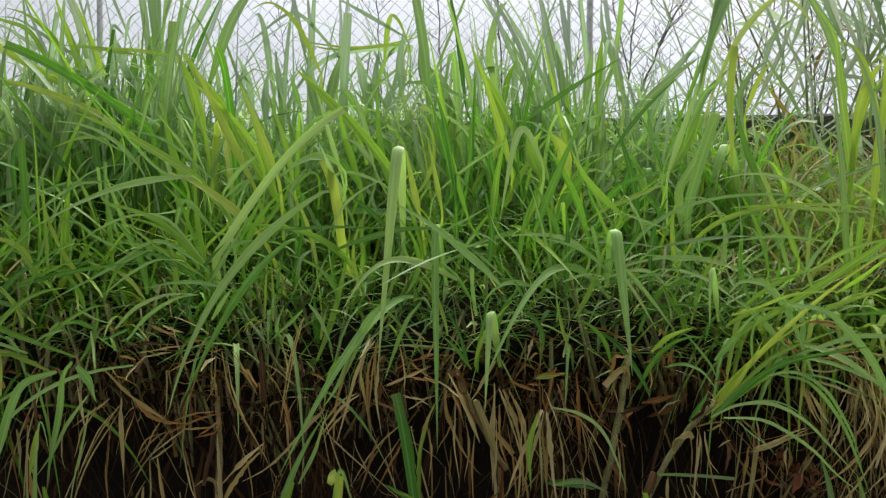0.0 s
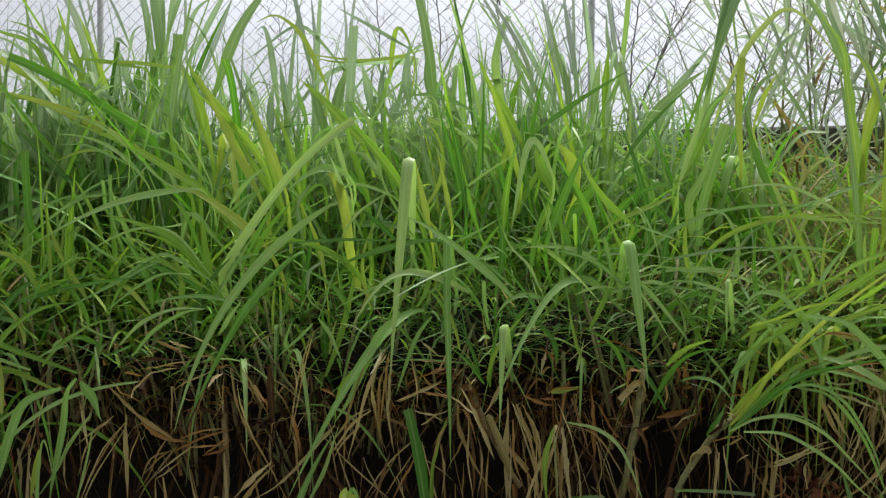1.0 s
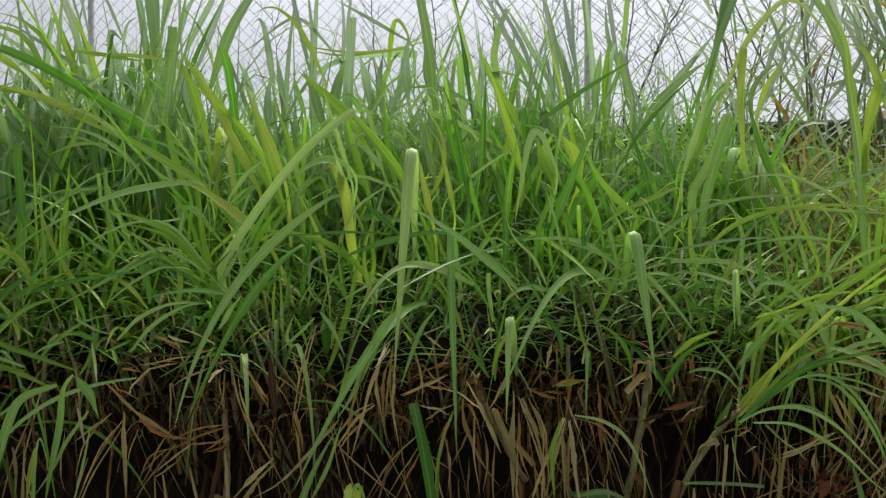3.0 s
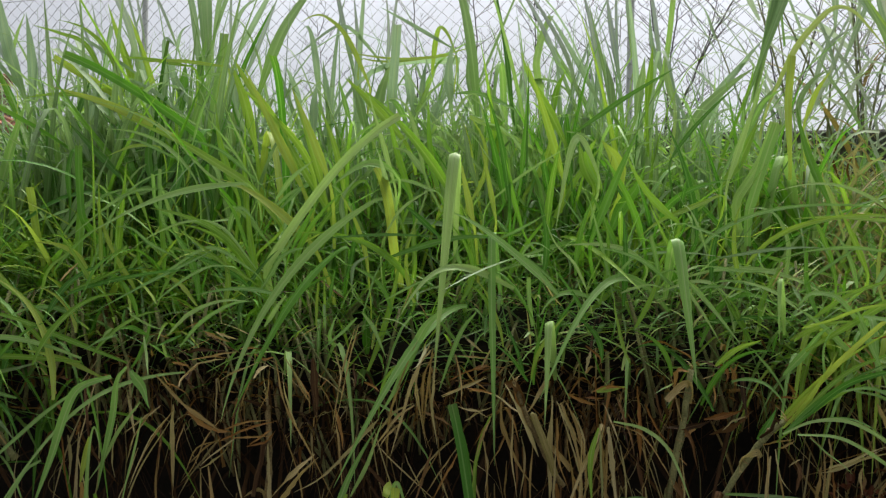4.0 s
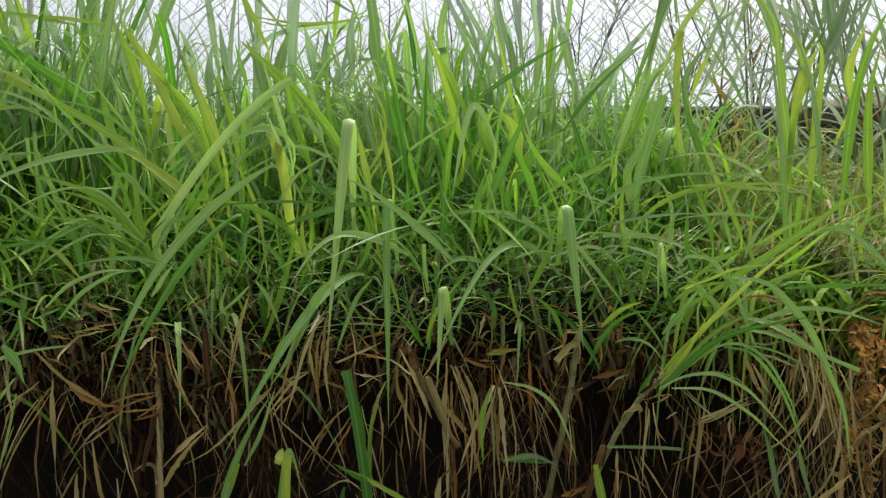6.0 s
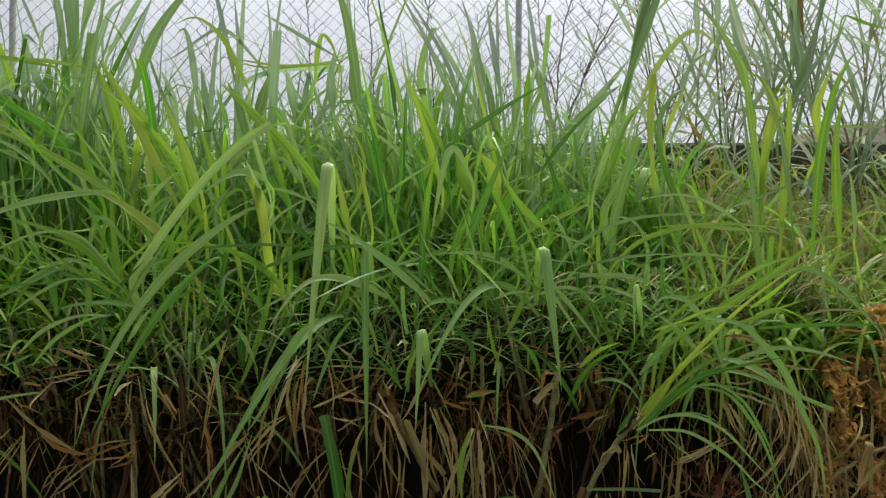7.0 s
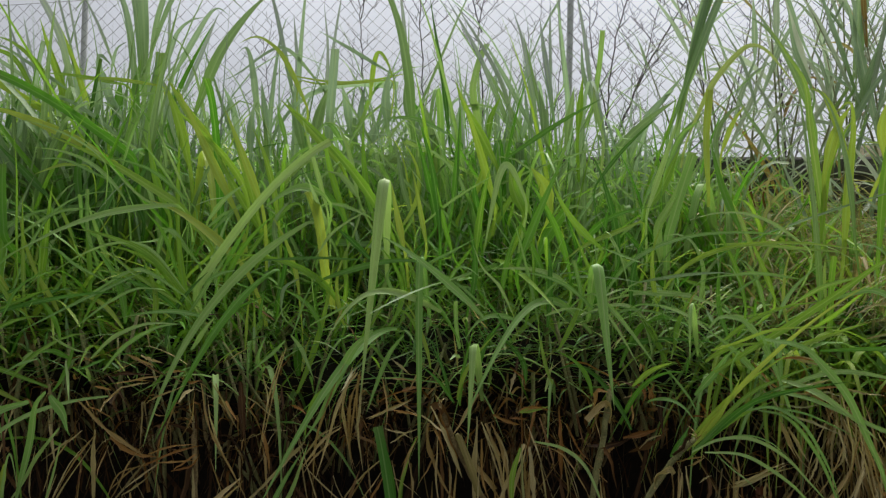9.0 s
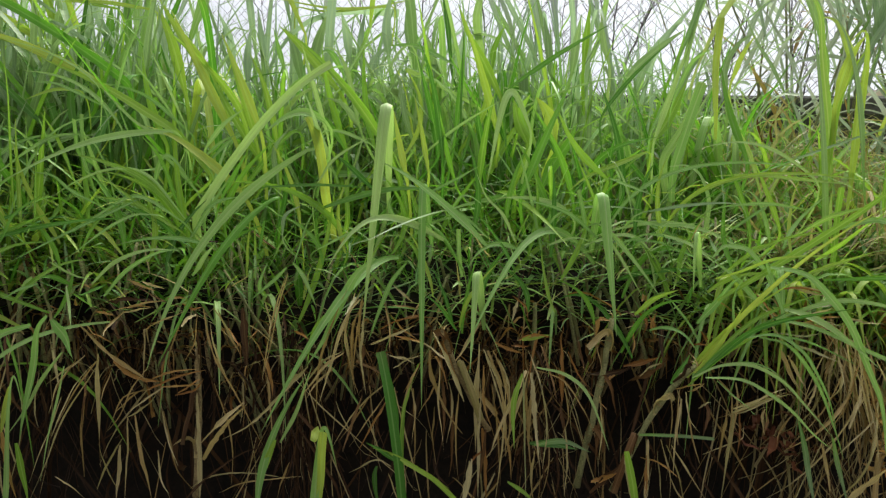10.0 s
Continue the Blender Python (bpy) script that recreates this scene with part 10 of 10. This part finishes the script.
# ---- reeds by the fence ----
def reed(x, y, size):
    root = tagged(new("tall_reed"), "tall grey-green reed with arching leaves beside the fence", "reed", "reeds by the fence")
    for _ in range(3):
        bx, by = x + random.gauss(0, 0.06), y + random.gauss(0, 0.04)
        h = size * random.uniform(0.8, 1.1)
        lx, ly = random.gauss(0, 0.3), random.gauss(0, 0.06)
        z = slope(bx, by)
        v, f = tube([(bx, by, z - 0.02), (bx + lx * 0.4, by + ly * 0.4, z + h * 0.5), (bx + lx, by + ly, z + h)], [0.006, 0.0045, 0.002], 7)
        raw("stem", v, f, REEDCANE, root, smooth=True)
        for k in range(11):
            s = 0.1 + 0.88 * k / 10
            p0 = Vector((bx + lx * s, by + ly * s, z + h * s))
            a = (math.pi if k % 2 else 0) + random.gauss(0, 0.5)
            r, up = random.uniform(0.12, 0.5), random.uniform(0.15, 0.5)
            d = Vector((math.cos(a), 0.6 * math.sin(a), 0))
            reach = d * r + Vector((0, 0, up * random.choice((-0.3, 0.3, 0.8, 1.2, 1.5))))
            v, f, u = blade(p0, p0 + reach * 0.5 + Vector((0, 0, up * random.uniform(0.05, 0.3))), p0 + reach, random.uniform(0.014, 0.032), 1.2, 0, None, 9, 0.15, 0.002, random.uniform(-1.5, 1.5))
            raw("leaf", v, f, LEAF["r" if random.random() < 0.9 else "s"], root, uvs=u, smooth=True)


random.seed(14)
for x, y, s in ((1.3, 3.1, 1.0), (1.45, 3.0, 1.2), (1.7, 2.9, 1.4), (1.95, 2.95, 1.5), (2.2, 2.8, 1.45), (2.45, 2.85, 1.3), (1.9, 2.6, 1.2), (2.75, 2.8, 1.3), (1.6, 2.8, 1.35), (2.1, 2.65, 1.1), (2.35, 2.6, 1.25)):
    reed(x, y, s)


# ---- canes and small things on the bank ----
def cane(points, radius, label, mat):
    """An old cane: crooked, with swollen nodes, a frayed cut end and torn dry sheaths."""
    root = tagged(new("cane"), label, "cane", "old canes in the bank")
    a, b, c = (Vector(p) for p in points)
    n = 15
    pts, rad = [], []
    for i in range(n):
        t = i / (n - 1)
        p = a * (1 - t) * (1 - 2 * t) + b * 4 * t * (1 - t) + c * t * (2 * t - 1)
        pts.append(p + Vector((random.gauss(0, 0.0012), random.gauss(0, 0.0012), 0)))
        rad.append(radius * (0.82 if i % 4 else 1.0) * (1 - 0.2 * t) * random.uniform(0.94, 1.04))
    v, f = tube(pts, rad, 10)
    raw("stalk", v, f, mat, root, smooth=True)
    for i in (4, 8, 12):
        d = (pts[i + 1] - pts[i]).normalized() * 0.0035
        v, f = tube([pts[i] - d, pts[i], pts[i] + d], [rad[i] * 0.9, rad[i] * 1.08, rad[i] * 0.9], 10)
        raw("node", v, f, CANE, root)
        side = random.choice((-1, 1))
        p = pts[i] + Vector((0, -rad[i], 0))
        tip = p + Vector((side * random.uniform(0.02, 0.07), -random.uniform(0, 0.03), random.uniform(-0.14, 0.05)))
        v, f, u = blade(p - d * 8, p + Vector((side * 0.008, -0.006, 0.025)), tip, random.uniform(0.010, 0.018), 1.3, int(random.random() < 0.5), (side * 0.4, -1, 0), 9, 0.4, 0.006, random.uniform(-1, 1))
        raw("sheath", v, f, LEAF[random.choice("bbss")], root, uvs=u, smooth=True)
    for _ in range(4):
        p = pts[-1]
        v, f, u = blade(p - (pts[-1] - pts[-2]) * 1.5, p, p + Vector((random.gauss(0, 0.012), random.gauss(0, 0.01), random.uniform(0.005, 0.03))), 0.009, 1, 0, None, 5, 0.4, 0.003, 0.5)
        raw("frayed_end", v, f, LEAF["s"], root, uvs=u)
    return root


def dead_crown(x, y, z, size):
    """The withered foot of a tuft: short broken sheaths with a tangle of dry leaves spilling out of it."""
    root = tagged(new("withered_tuft"), "withered brown grass stump with broken leaves in the bank", "grass stump", "withered stumps along the bank")
    root.location = (x, y, z)
    for k in range(4):
        bx, lean = random.gauss(0, 0.03), random.gauss(0, 0.05)
        h = size * random.uniform(0.5, 1.0)
        v, f = tube([(bx, 0.03, -h), (bx + lean * 0.4, 0.0, -h * 0.45), (bx + lean, -0.02, 0.02 * k)], [0.003, 0.0055, 0.0015], 8)
        raw("sheath", v, f, random.choice((CANE, CANE, GREENCANE)), root, smooth=True)
        for _ in range(6):
            a = random.uniform(0, 6.28)
            r = size * random.uniform(0.15, 0.9)
            d = Vector((math.cos(a) * r, -0.35 * abs(math.sin(a)) * r, 0))
            p0 = Vector((bx + lean, -0.02, 0.02 * k - h * random.uniform(0, 0.3)))
            v, f, u = blade(p0, p0 + d * 0.55 + Vector((0, 0, size * random.uniform(-0.05, 0.25))), p0 + d + Vector((0, 0, -size * random.uniform(-0.1, 0.9))), random.uniform(0.003, 0.010), random.uniform(0.8, 2.5), int(random.random() < 0.3), None, 7, 0.35, 0.005, random.uniform(-2, 2))
            # Half the draws take k, the brown with shade in its colour.
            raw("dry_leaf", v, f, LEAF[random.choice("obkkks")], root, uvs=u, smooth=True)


random.seed(77)
for k in range(19):
    cx = -1.15 + 2.35 * (k + random.uniform(0.1, 0.9)) / 19
    dead_crown(cx, random.uniform(1.72, 1.84), lip_height(cx) - random.uniform(0.0, 0.16), random.uniform(0.10, 0.2))


cane([(0.466, 1.560, 0.553), (0.550, 1.530, 0.760), (0.637, 1.500, 0.885)], 0.0095, "greenish leaning cane in the bank", GREENCANE)
cane([(0.390, 1.620, 0.539), (0.433, 1.600, 0.778), (0.456, 1.580, 0.982)], 0.0105, "cut dry cane standing in the bank", GREENCANE)
cane([(0.157, 1.600, 0.692), (0.085, 1.570, 0.830), (0.033, 1.540, 0.956)], 0.008, "cut straw-coloured cane in the bank", CANE)
cane([(-0.575, 1.620, 0.510), (-0.568, 1.620, 0.728), (-0.570, 1.620, 0.887)], 0.01, "old brown cane in the bank", CANE)
cane([(-1.234, 1.650, 0.715), (-1.295, 1.620, 0.830), (-1.361, 1.600, 0.940)], 0.01, "greenish leaning cane in the bank", GREENCANE)
cane([(-1.115, 1.800, 1.010), (-1.071, 1.800, 1.061), (-1.067, 1.800, 1.103)], 0.007, "thin dry stalk among the grass", CANE)
cane([(1.095, 1.500, 0.553), (1.110, 1.480, 0.712), (1.246, 1.450, 0.813)], 0.007, "cut straw-coloured cane in the bank", CANE)


def withered_weed(x, y, z, label):
    """A withered weed: drooping stems set with small curled leaves."""
    root = tagged(new("withered_weed"), label, "weed")
    root.location = (x, y, z)
    shapes = []
    for k in range(5):
        v, f, u = blade((0, 0, 0), (0.012, 0.002, random.uniform(0.0, 0.012)), (0.026, 0, random.uniform(-0.012, 0.006)), random.uniform(0.010, 0.016), 1, 0, None, 5, 0.4, 0.003, random.uniform(-2, 2))
        me = bpy.data.meshes.new("leaf")
        me.from_pydata(v, [], f)
        layer = me.uv_layers.new(name="UVMap")
        for lp in me.loops:
            layer.data[lp.index].uv = u[lp.vertex_index]
        me.materials.append(LEAF["rust"])
        shapes.append(me)
    for k in range(13):
        dx, fall = random.uniform(-0.14, 0.2), random.uniform(0.1, 0.4)
        a, b, c = Vector((dx * 0.3, 0.12, 0.02)), Vector((dx * 0.7, -0.02, 0.03 - fall * 0.3)), Vector((dx, -0.05 + random.gauss(0, 0.03), -fall))
        pts = [a * (1 - t) ** 2 + b * 2 * t * (1 - t) + c * t * t for t in (0, 0.2, 0.4, 0.6, 0.8, 1)]
        v, f = tube(pts, [0.003, 0.0028, 0.0025, 0.002, 0.0018, 0.0012], 5)
        raw("stem", v, f, CANE, root)
        for i in range(23):
            t = random.uniform(0.1, 1)
            p = a * (1 - t) ** 2 + b * 2 * t * (1 - t) + c * t * t
            ob = new("leaf", random.choice(shapes))
            ob.parent = root
            g = random.uniform(0.7, 1.5)
            ob.matrix_basis = pose(p.x, p.y, p.z, random.uniform(-60, 60), random.uniform(-60, 60), random.uniform(0, 360)) @ Matrix.Diagonal((g, g, g, 1))


LEAF["rust"] = leaf_material("leaf_rust", [(0.0, (0.42, 0.21, 0.055)), (0.5, (0.60, 0.34, 0.10)), (1.0, (0.70, 0.48, 0.19))], (0.48, 0.28, 0.1), 0.3, 0.7)
LEAF["red"] = leaf_material("leaf_red_brown", [(0.0, (0.12, 0.035, 0.015)), (0.5, (0.20, 0.06, 0.025)), (1.0, (0.26, 0.10, 0.04))], (0.24, 0.1, 0.05), 0.15, 0.6)
random.seed(31)
withered_weed(1.24, 1.56, 0.98, "withered rust-brown weed with small curled leaves")
withered_weed(1.38, 1.60, 0.96, "withered rust-brown weed with small curled leaves")
withered_weed(1.36, 1.52, 1.12, "withered rust-brown weed with small curled leaves")
withered_weed(1.22, 1.52, 0.78, "withered rust-brown weed with small curled leaves")


def dead_leaf(x, y, z):
    """A broad curled dead leaf caught in the bank."""
    root = tagged(new("dead_broad_leaf"), "curled red-brown dead leaf caught in the bank", "dead leaf", "dead leaves caught in the bank")
    root.location = (x, y, z)
    d = Vector((random.uniform(-1, 1), -0.4, random.uniform(-0.8, 0.3))).normalized() * random.uniform(0.04, 0.08)
    v, f, u = blade((0, 0, 0), d * 0.5 + Vector((0, -0.008, 0.008)), d, random.uniform(0.016, 0.026), 1, 0, None, 9, 0.35, 0.008, random.uniform(-1, 1))
    ob = raw("leaf", v, f, LEAF["red"], root, uvs=u, smooth=True)
    v, f = tube([(0, 0, 0), (-d * 0.3)], [0.0012, 0.001], 5)
    raw("stalk", v, f, CANE, root)


for k in range(16):
    dead_leaf(random.gauss(0.90, 0.06), random.uniform(1.60, 1.72), 0.66 + random.gauss(0, 0.035))
